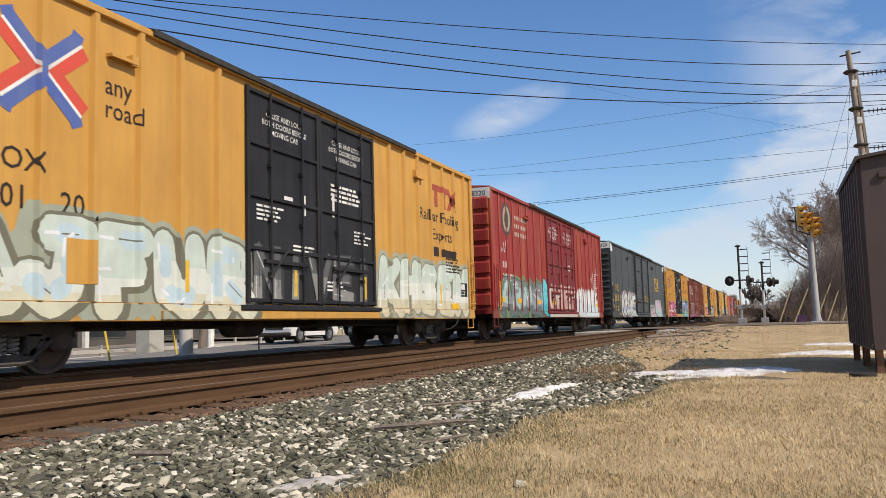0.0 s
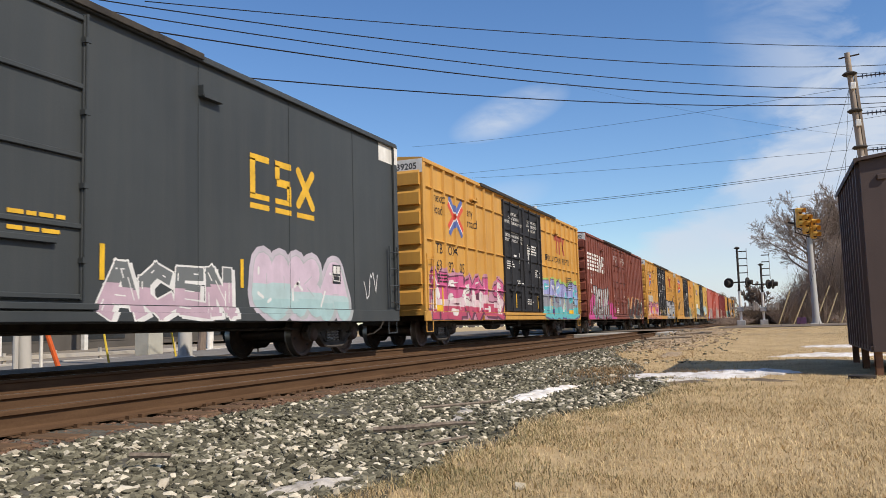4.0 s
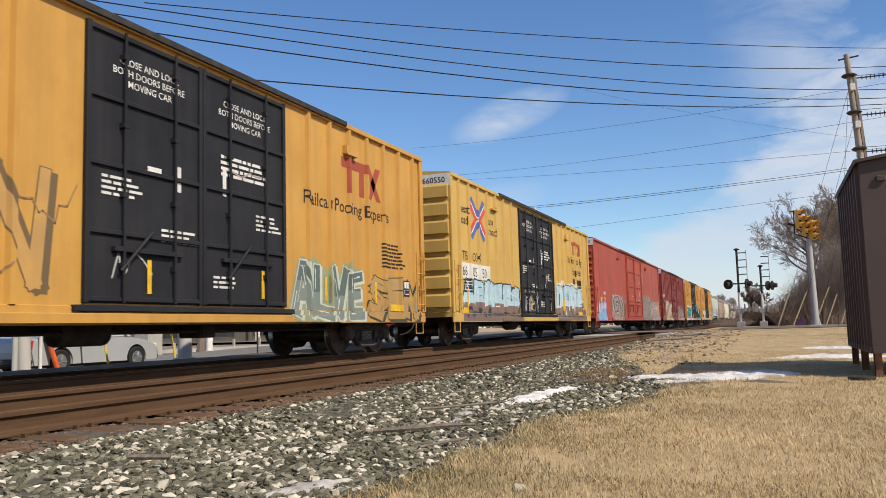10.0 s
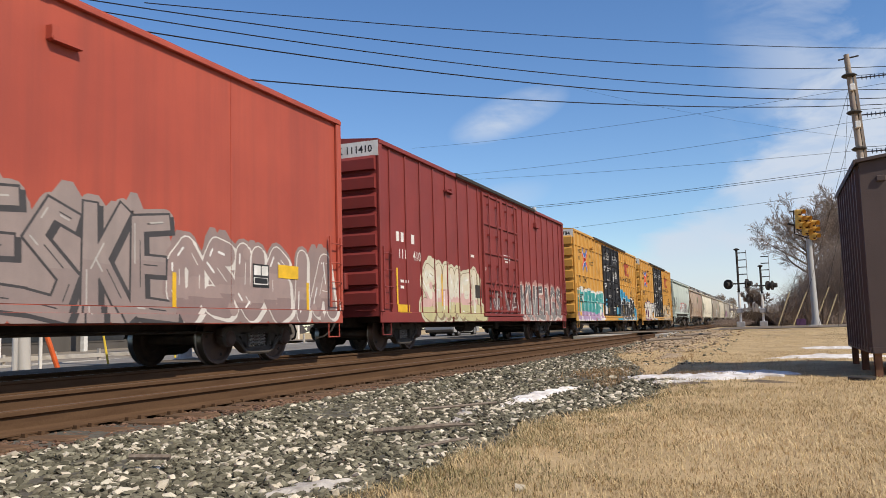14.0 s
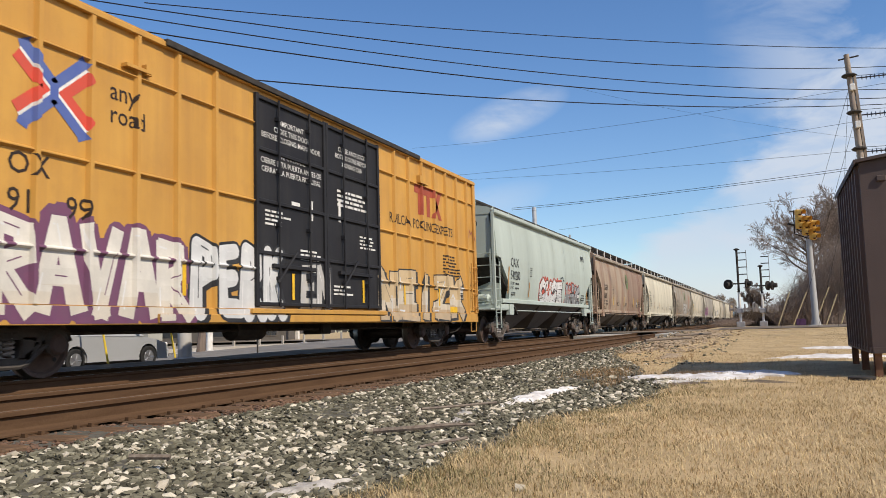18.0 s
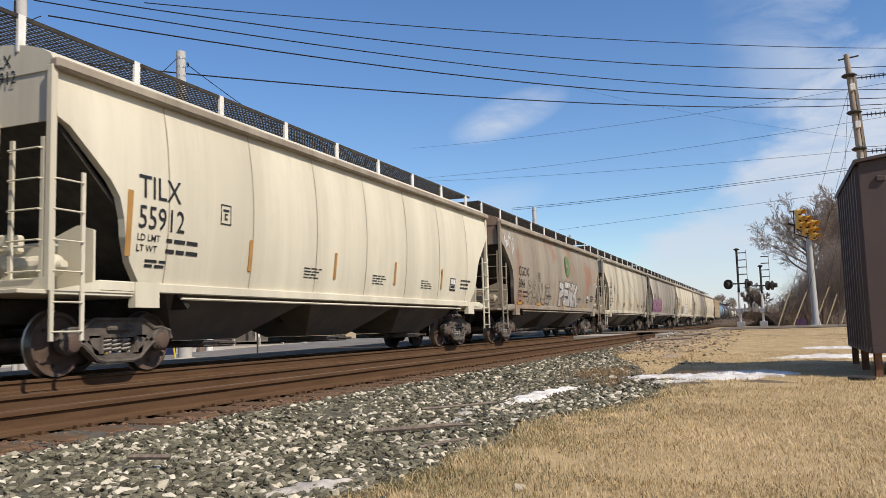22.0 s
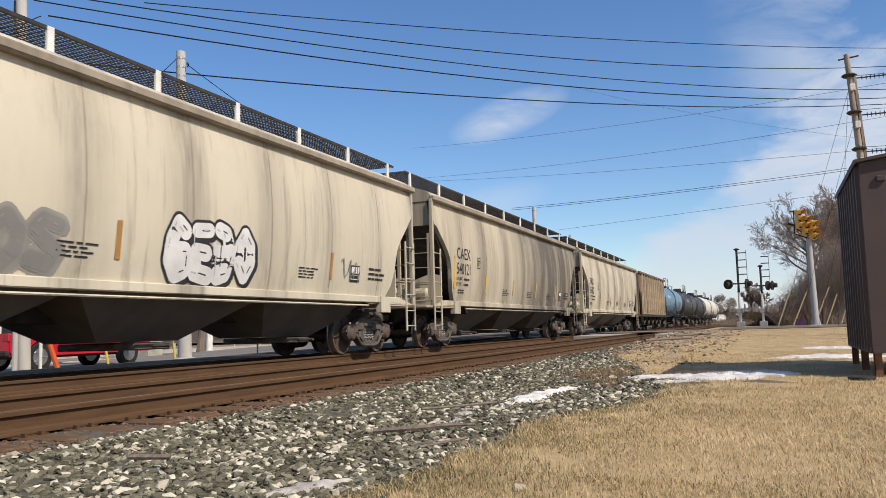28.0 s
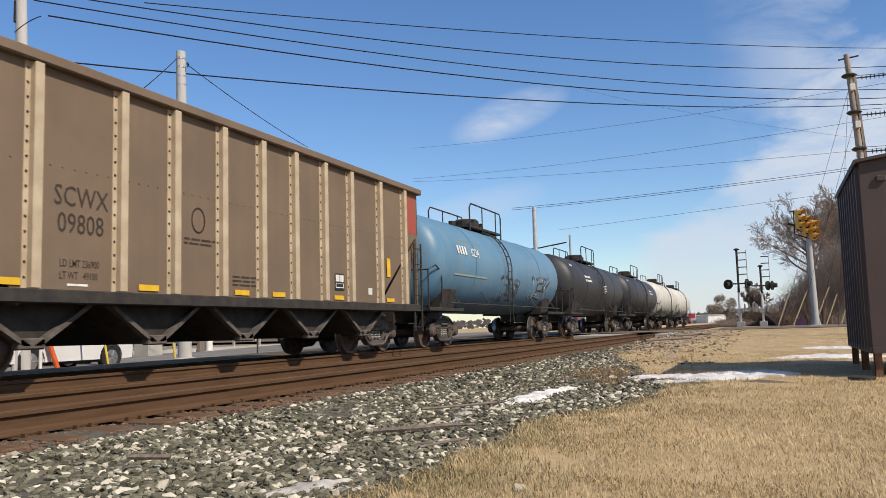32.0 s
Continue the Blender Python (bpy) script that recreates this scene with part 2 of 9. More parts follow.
ASPHALT = mat("asphalt", (0.17, 0.158, 0.142), 0.9, second=(0.23, 0.21, 0.185), scale=0.7, bump=0.4, bump_scale=60, grain=0.2, spec=0.06)


def ease(a):
    a = min(max(a, 0.0), 1.0)
    return a * a * (3 - 2 * a)


def ground_z(x, y):
    z = -0.30 + 0.40 * ease((y - 14) / 40)
    if x < -8:
        z += (0.12 * ease((-8 - x) / 5) - 0.30 * ease((-16.1 - x) / 1.0)) * (1 - ease((y - 14) / 40)) - 0.15 * ease((-16 - x) / 14)
    return z


def sheet(xs, ys, lift=0.0, wob=0.0, height=None):
    g = Mesh()
    for y in ys:
        for x in xs:
            g.v.append((x, y, (height or ground_z)(x, y) + lift + (wob * (noise.noise((x * 0.9, y * 0.9, 0)) + 0.5 * noise.noise((x * 3, y * 3, 4))) if wob else 0)))
    w = len(xs)
    for j in range(len(ys) - 1):
        for i in range(w - 1):
            a = j * w + i
            g.f.append((a, a + 1, a + w + 1, a + w))
            g.m.append(0)
    return g


def steps(a, b, n):
    return [a + (b - a) * i / n for i in range(n + 1)]


GX = [-900, -300, -120, -60, -40, -30, -24] + steps(-20, -12, 8) + [-11, -9, -7, -5, -4.4, -3.4] + steps(-3, 9, 60)[0:] + [10, 12, 16, 22, 30, 45, 80, 200, 900]
GY = [-300, -80, -30, -10, -4] + steps(0, 20, 100) + steps(21, 60, 39) + [66, 75, 90, 120, 180, 300, 600, 1500]


def lawn_edge(y):
    """Where the stones give way to the lawn."""
    return -1.95 + 0.62 * ease((y - 6) / 3.6) * (1 - ease((y - 11) / 3)) + 0.20 * noise.noise((y * 0.8, 3.1, 0)) + 0.12 * noise.noise((y * 3, 0, 5)) - 2.2 * ease((y - 12) / 12)


def bed_z(x, y):
    """The grass sheet dips under the ballast."""
    z = ground_z(x, y)
    if -12.6 < x < -4.2:
        z = min(z, -0.34)
    if -4.2 < x < -1.0:
        z -= 0.07 * (1 - ease((y - 11) / 4)) * ease((lawn_edge(y) + 0.05 - x) / 0.15)
    return z + (0.03 * noise.noise((x * 0.7, y * 0.7, 0)) if -3 < x < 10 and y < 40 else 0)


ground = thing("ground", "dry tan winter lawn with thin patches beside the railway", "ground", mesh=sheet(GX, GY, height=bed_z), material=GRASS, kind="structure", smooth=True)


def ballast_z(x, y):
    """Top of the ballast: level under the tracks, a shoulder towards the lawn, a thin spread at its foot."""
    top = -0.215
    lim = lawn_edge(y) + 0.05
    if x > lim:
        return ground_z(x, y) - 0.06 * min(1.0, (x - lim) * 4)
    edge = ground_z(x, y) + 0.012
    if x > -4.4:
        return max(edge, top - (x + 4.4) * 0.11) if y < 30 else edge + (top - edge) * max(0, 1 - (x + 4.4) / 1.2)
    if x < -11.7:
        return max(edge - 0.1, top - (-11.7 - x) * 0.3)
    return top


BX = [-13.6, -12.6, -11.7, -10.8, -9.2, -8.0, -7.2, -5, -4.4] + steps(-4.2, -1.0, 32)
BY = steps(-6, 20, 130) + steps(20.5, 44, 47)
bed = thing("ballast", "dark grey crushed stone ballast bed under the tracks", "ballast", mesh=sheet(BX, BY, 0, 0.02, ballast_z), material=BALLAST, kind="structure", smooth=True)
thing("ballast", "grey stone ballast bed running on past the crossing", "ballast",
                mesh=sheet([-12.4, -11.7, -4.4, -3.2], [54, 70, 100, 200, 600], 0, 0, lambda x, y: -0.2 if -12 < x < -4 else -0.28), material=BALLAST, kind="structure")

# dark sheet added over the ballast so less light bounces up under the train
BOUNCE_CUT = mat("oil_stained_ballast", (0.055, 0.042, 0.032), 0.95, second=(0.035, 0.028, 0.022), scale=6, bump=0.9, bump_scale=30, grain=0.35, spec=0.06)
thing("track_bed", "dark oil-stained ballast between the rails", "ballast", mesh=sheet([-13.0, -11.7, -9, -7, -5.35], steps(-6, 44, 60), 0.012, 0.01, ballast_z), material=BOUNCE_CUT, kind="structure", smooth=True)

# rails: head, web and foot, one length for each line
RAIL_SECTION = [(-0.076, -0.182), (0.076, -0.182), (0.076, -0.170), (0.018, -0.150), (0.010, -0.135), (0.010, -0.055), (0.018, -0.045), (0.037, -0.038),
                (0.037, -0.008), (0.030, 0.0), (-0.030, 0.0), (-0.037, -0.008), (-0.037, -0.038), (-0.018, -0.045), (-0.010, -0.055), (-0.010, -0.135),
                (-0.018, -0.150), (-0.076, -0.170)]
for centre, name in ((TRACK, "train"), (NEAR, "empty")):
    for side in (-0.7525, 0.7525):
        g = Mesh()
        g.prism(RAIL_SECTION, "y", -8.0, 600.0)
        rail = thing("rail", "brown rusted steel rail on wooden ties", "rail", "rails", g, [RAIL, RAILTOP], pose(centre + side, 0, 0))
        for p in rail.data.polygons:
            if p.normal.z > 0.9 and p.center.z > -0.01:
                p.material_index = 1

tie_mesh = Mesh()
tie_mesh.box(-1.3, 1.3, -0.115, 0.115, -0.36, -0.186, 0, 0.012)
tie_data = tie_mesh.data("tie", TIE)
plate = Mesh()
plate.box(-0.09, 0.09, -0.17, 0.17, -0.19, -0.180, 0)
for a in (-0.12, 0.12):
    plate.box(a - 0.02, a + 0.02, -0.1, -0.07, -0.19, -0.155, 0)
    plate.box(a - 0.02, a + 0.02, 0.05, 0.08, -0.19, -0.155, 0)
plate_data = plate.data("tie_plate", RAIL)
rnd = random.Random(3)
for centre, y0, y1 in ((NEAR, -6, 46), (TRACK, 0, 40)):
    y = y0
    while y < y1:
        t = tagged(part("railway_tie", tie_data, TIE, m=pose(centre + rnd.uniform(-0.05, 0.05), y, rnd.uniform(-0.008, 0), 0, 0, rnd.uniform(-1.2, 1.2))),
                   "weathered brown wooden railway tie half sunk in ballast", "railway tie", "railway ties")
        if centre == NEAR:
            for side in (-0.7525, 0.7525):
                part("tie_plate", plate_data, RAIL, t, m=pose(side, 0, 0))
        y += 0.53


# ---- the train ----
# black for grimy steel, and for shade painted on the hoppers' slope sheets
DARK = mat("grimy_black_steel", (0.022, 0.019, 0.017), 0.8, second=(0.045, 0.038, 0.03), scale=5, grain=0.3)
TRUCK = mat("dusty_brown_steel", (0.125, 0.105, 0.088), 0.8, second=(0.07, 0.058, 0.048), scale=6, grain=0.25)
SPRING = mat("grey_spring_steel", (0.30, 0.27, 0.24), 0.7, 0.1, grain=0.15)
WHEEL = mat("rusty_wheel", (0.085, 0.06, 0.05), 0.7, 0.2, second=(0.13, 0.085, 0.06), scale=5, grain=0.2)
TREAD = mat("bright_wheel_tread", (0.35, 0.33, 0.31), 0.35, 0.9, grain=0.1)
YEL = mat("reflector_yellow", (0.75, 0.45, 0.02), 0.5, grain=0.05, bump=0)
WHITE = mat("white_paint", (0.78, 0.77, 0.73), 0.6, second=(0.62, 0.6, 0.55), scale=3, streak=0.25, grain=0.05, bump=0)
BLACK = mat("black_paint", (0.02, 0.02, 0.02), 0.5, grain=0.05, bump=0)

HALF = 1.60              # half width of a car over its posts
WR = 0.457               # wheel radius
kit = {}


def wheelset_data():
    g = Mesh()
    prof = [(-0.07, 0.10), (-0.07, 0.20), (-0.045, 0.24), (-0.02, 0.37), (-0.06, 0.40), (-0.065, 0.447), (0.005, WR), (0.055, WR + 0.003), (0.065, WR + 0.026), (0.085, WR + 0.024),
            (0.09, 0.40), (0.06, 0.37), (0.05, 0.24), (0.09, 0.2), (0.09, 0.1)]
    for s in (1, -1):
        g.lathe("x", (s * 0.76, 0, 0), [(-a * s, r) for a, r in prof], 28)
    g.lathe("x", (0, 0, 0), [(-1.12, 0.06), (-1.1, 0.075), (-0.85, 0.08), (-0.7, 0.1), (0.7, 0.1), (0.85, 0.08), (1.1, 0.075), (1.12, 0.06)], 12)
    # scratches that show it turn: three lifting holes on the plate
    for s in (1, -1):
        for k in range(3):
            t = k * 2.094
            g.lathe("x", (s * 0.80, 0.30 * math.cos(t), 0.30 * math.sin(t)), [(0, 0.03), (s * 0.006, 0.03)], 8, 1)
    me = g.data("wheelset", [WHEEL, DARK, TREAD], True)
    for p in me.polygons:
        r = math.hypot(p.center.y, p.center.z)
        if r > 0.448 and abs(p.center.x) < 0.84:
            p.material_index = 2
    return me


def truck_data():
    """Side frame, from axle to axle, drawn in (y, z), with windows, rims and spring seat."""
    g = Mesh()
    for s in (1, -1):
        x0, x1 = s * 0.93, s * 1.07
        top = [(-1.10, 0.50), (-1.06, 0.62), (-0.74, 0.64), (-0.50, 0.80), (0.50, 0.80), (0.74, 0.64), (1.06, 0.62), (1.10, 0.50), (0.78, 0.42), (0.50, 0.53), (-0.50, 0.53), (-0.78, 0.42)]
        g.prism(top, "x", x0, x1)
        low = [(-0.84, 0.50), (-0.68, 0.52), (-0.34, 0.30), (0.34, 0.30), (0.68, 0.52), (0.84, 0.50), (0.42, 0.20), (0.30, 0.17), (-0.30, 0.17), (-0.42, 0.20)]
        g.prism(low, "x", x0, x1)
        for a in (-1, 1):
            g.prism([(a * 0.28, 0.28), (a * 0.46, 0.28), (a * 0.58, 0.56), (a * 0.36, 0.56)], "x", x0, x1)
        # cast rims along the chords and round the windows, and domes over the bearings
        xr = s * 1.07
        for line in ([(-1.12, 0.50), (-1.08, 0.615), (-0.90, 0.665), (-0.72, 0.665), (-0.48, 0.79), (0.48, 0.79), (0.72, 0.665), (0.90, 0.665), (1.08, 0.615), (1.12, 0.50)],
                     [(-0.84, 0.49), (-0.66, 0.42), (-0.42, 0.22), (-0.28, 0.185), (0.28, 0.185), (0.42, 0.22), (0.66, 0.42), (0.84, 0.49)],
                     [(-0.35, 0.30), (-0.35, 0.54)], [(0.35, 0.30), (0.35, 0.54)]):
            g.tube([(xr, a, b) for a, b in line], 0.034, 6)
        for a in (-0.89, 0.89):
            g.lathe("x", (s * 0.99, a, 0.50), [(s * -0.04, 0.20), (s * 0.07, 0.20), (s * 0.11, 0.16), (s * 0.11, 0.13)], 16)
    g.box(-0.95, 0.95, -0.22, 0.22, 0.42, 0.68, 0, 0.03)
    g.box(-1.13, 1.13, -0.26, 0.26, 0.61, 0.70, 0, 0.03)
    for a in (-0.48, 0.48):
        g.box(-0.72, 0.72, a - 0.05, a + 0.05, 0.3, 0.42)
    return g.data("truck", TRUCK)


def springs_data():
    g = Mesh()
    pts = [(0.055 * math.cos(t), 0.075 * math.sin(t), 0.31 + 0.30 * t / 31.5) for t in [i * 0.63 for i in range(51)]]
    g.tube(pts, 0.019, 5)
    return g.data("spring", SPRING)


def bearing_data():
    g = Mesh()
    g.lathe("x", (1.0, 0, 0), [(-0.04, 0.14), (0.10, 0.14), (0.13, 0.11), (0.145, 0.06), (0.15, 0.02)], 14)
    return g.data("bearing", mat("rust_brown_bearing_cap", (0.10, 0.065, 0.05), 0.8, grain=0.2))


# darker truck copy: shade below the car bodies is put into its colour
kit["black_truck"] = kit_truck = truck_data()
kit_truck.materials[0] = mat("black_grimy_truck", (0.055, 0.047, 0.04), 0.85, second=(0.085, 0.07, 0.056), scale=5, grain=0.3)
kit["wheelset"], kit["truck"], kit["springs"], kit["bearing"] = wheelset_data(), truck_data(), springs_data(), bearing_data()
wheels = []


def truck(car, y, cast="truck"):
    tr = part("truck", kit[cast], None, car, m=pose(0, y, 0))
    for s in (1.0, -1.0):
        for a in (-0.19, 0.0, 0.19):
            part("spring", kit["springs"], None, tr, m=pose(s, a, 0))
    for a in (-0.89, 0.89):
        w = part("wheelset", kit["wheelset"], None, tr, m=pose(0, a, WR))
        wheels.append((w, car, a))
        for turn in (0, 180):
            part("bearing", kit["bearing"], None, tr, m=pose(0, a, WR, 0, 0, turn))
    return tr


def coupler_data():
    g = Mesh()
    g.box(-0.09, 0.09, 0.0, 0.75, 0.78, 0.96, 0, 0.02)
    g.box(-0.17, 0.14, -0.32, 0.0, 0.72, 1.02, 0, 0.06)
    g.box(0.08, 0.2, -0.36, -0.12, 0.74, 0.99, 0, 0.05)
    return g.data("coupler", TRUCK)


kit["coupler"] = coupler_data()


def couplers(car, length, reach=0.55):
    part("coupler", kit["coupler"], None, car, m=pose(0, -reach + 0.25, 0))
    part("coupler", kit["coupler"], None, car, m=pose(0, length + reach - 0.25, 0, 0, 0, 180))
    for y, s in ((0, -1), (length, 1)):
        g = Mesh()
        g.tube([(0.35, y, 0.75), (0.32, y + s * 0.15, 0.55), (0.2, y + s * 0.3, 0.42), (0.05, y + s * 0.4, 0.38)], 0.022, 5)
        part("air_hose", g, DARK, car)


def ladder(car, x, y0, y1, zs, material, bulge=0.06, name="ladder"):
    """Two flat stiles with round rungs, on a side (x given) or an end."""
    g = Mesh()
    for a in (y0, y1):
        g.box(x, x + 0.03, a - 0.03, a + 0.03, zs[0] - 0.12, zs[-1] + 0.15)
    for z in zs:
        g.tube([(x + 0.02, y0, z), (x + bulge, y0 + 0.03, z), (x + bulge, y1 - 0.03, z), (x + 0.02, y1, z)], 0.013, 5)
    return part(name, g, material, car)


def end_ladder(car, y, s, x0, x1, zs, material):
    g = Mesh()
    for a in (x0, x1):
        g.box(a - 0.03, a + 0.03, y, y + s * 0.04, zs[0] - 0.12, zs[-1] + 0.15)
    for z in zs:
        g.tube([(x0, y + s * 0.03, z), (x0, y + s * 0.09, z), (x1, y + s * 0.09, z), (x1, y + s * 0.03, z)], 0.013, 5)
    return part("end_ladder", g, material, car)


# -- paint: flat shapes in (y, z) laid on the wall and on the posts that stand proud of it --
def clip(poly, y0, y1, z0, z1):
    for ax, lim, sg in ((0, y0, 1), (0, y1, -1), (1, z0, 1), (1, z1, -1)):
        out = []
        for i, p in enumerate(poly):
            q = poly[i - 1]
            dp, dq = sg * (p[ax] - lim), sg * (q[ax] - lim)
            if (dp >= 0) != (dq >= 0):
                t = dq / (dq - dp)
                out.append((q[0] + (p[0] - q[0]) * t, q[1] + (p[1] - q[1]) * t))
            if dp >= 0:
                out.append(p)
        poly = out
        if len(poly) < 3:
            return None
    return poly


def decal(name, car, polys, mats, surfaces, label="", lift=0.002):
    """polys: (material slot, layer, [(y, z), ...] convex); surfaces: (y0, y1, z0, z1, x or a function of (y, z))."""
    g = Mesh()
    for y0, y1, z0, z1, x in surfaces:
        for mi, layer, poly in polys:
            ys, zs = [p[0] for p in poly], [p[1] for p in poly]
            if max(ys) <= y0 or min(ys) >= y1 or max(zs) <= z0 or min(zs) >= z1:
                continue
            c = clip(poly, y0, y1, z0, z1)
            if c:
                off = 0.003 + lift * layer
                g.face([((x(*p) if callable(x) else x) + off, p[0], p[1]) for p in c], mi)
    return part(name, g, mats, car, label) if g.f else None


def text_polys(s, y, z, size, slot=0, layer=1, squeeze=1.0, bold=0.0, centre=False, gap=1.0):
    """Triangles of a word in the built-in font; y is where it starts along the car, z its foot."""
    cu = bpy.data.curves.new("t", "FONT")
    cu.body, cu.size, cu.offset, cu.resolution_u, cu.space_character = s, size / 0.70, bold + 0.006 * size, 2, gap
    tmp = bpy.data.objects.new("t", cu)
    me = bpy.data.meshes.new_from_object(tmp)
    me.calc_loop_triangles()
    vs = [v.co for v in me.vertices]
    w = max((v.x for v in vs), default=0)
    sh = -w * squeeze / 2 if centre else 0
    out = [(slot, layer, [(y + sh + vs[i].x * squeeze, z + vs[i].y) for i in t.vertices]) for t in me.loop_triangles]
    bpy.data.objects.remove(tmp)
    bpy.data.meshes.remove(me)
    bpy.data.curves.remove(cu)
    return out


def quad(y0, y1, z0, z1, slot=0, layer=1):
    return (slot, layer, [(y0, z0), (y1, z0), (y1, z1), (y0, z1)])


def stroke(a, b, w, slot, layer, cap=5):
    """A thick stroke with rounded ends, as one convex polygon."""
    dy, dz = b[0] - a[0], b[1] - a[1]
    ln = math.hypot(dy, dz) or 1e-6
    t0 = math.atan2(dz, dy)
    out = []
    for c, base in ((b, t0 - math.pi / 2), (a, t0 + math.pi / 2)):
        for k in range(cap + 1):
            t = base + math.pi * k / cap
            out.append((c[0] + math.cos(t) * w / 2, c[1] + math.sin(t) * w / 2))
    return (slot, layer, out)


GLYPHS = {
    "A": "0,0 .45,1 .6,1 1,0|.22,.36 .8,.36", "B": ".1,0 .1,1 .75,.9 .78,.64 .2,.54 .88,.36 .82,.08 .1,0", "C": ".92,.82 .5,1 .1,.7 .1,.3 .5,0 .95,.16",
    "D": ".1,0 .1,1 .62,.94 .92,.5 .62,.05 .1,0", "E": ".92,1 .12,.95 .12,.05 .96,0|.12,.52 .78,.52", "F": ".12,0 .12,1 .95,.95|.12,.52 .75,.52",
    "G": ".9,.85 .45,1 .1,.65 .12,.25 .5,0 .92,.12 .92,.45 .58,.45", "H": ".1,0 .1,1|.9,0 .9,1|.1,.5 .9,.5", "I": ".5,0 .5,1", "J": ".35,1 .95,1 .8,.9 .75,.2 .4,0 .05,.25",
    "K": ".12,0 .12,1|.2,.45 .92,1|.35,.55 .98,0", "L": ".15,1 .12,.05 .95,0", "M": ".05,0 .15,1 .5,.4 .85,1 .95,0", "N": ".1,0 .15,1 .85,0 .9,1",
    "O": ".5,1 .1,.7 .1,.3 .5,0 .9,.3 .9,.7 .5,1", "P": ".12,0 .12,1 .8,.9 .85,.6 .15,.46", "R": ".1,0 .1,1 .78,.9 .8,.6 .2,.48 .98,0", "S": ".92,.9 .4,1 .1,.75 .85,.35 .65,.02 .05,.1",
    "T": ".05,.95 .95,1|.5,.95 .48,0", "U": ".1,1 .1,.25 .5,0 .9,.25 .9,1", "V": ".02,1 .48,0 .98,1", "W": ".02,1 .25,0 .5,.7 .75,0 .98,1", "X": ".05,1 .95,0|.05,0 .95,1",
    "Y": ".05,1 .5,.5 .95,1|.5,.5 .45,0", "Z": ".08,.95 .92,1 .1,.05 .96,0"}
GLYPHS = {c: [[tuple(float(v) for v in p.split(",")) for p in line.split()] for line in d.split("|")] for c, d in GLYPHS.items()}


def tapered(a, b, wa, wb, slot, layer, cap, grow=0.0):
    """A stroke whose width changes from wa to wb, with blunt or rounded ends; grow widens it all round."""
    dy, dz = b[0] - a[0], b[1] - a[1]
    ln = math.hypot(dy, dz) or 1e-6
    dy, dz = dy / ln, dz / ln
    wa, wb = wa / 2 + grow, wb / 2 + grow
    out = []
    if cap:
        for c, w, base in ((b, wb, -math.pi / 2), (a, wa, math.pi / 2)):
            for k in range(7):
                t = math.atan2(dz, dy) + base + math.pi * k / 6
                out.append((c[0] + math.cos(t) * w, c[1] + math.sin(t) * w))
    else:
        for c, w, e in ((b, wb, 1), (a, wa, -1)):
            for q in (-e, e):
                out.append((c[0] - dz * w * q + dy * w * 0.8 * e, c[1] + dy * w * q + dz * w * 0.8 * e))
    return (slot, layer, out)


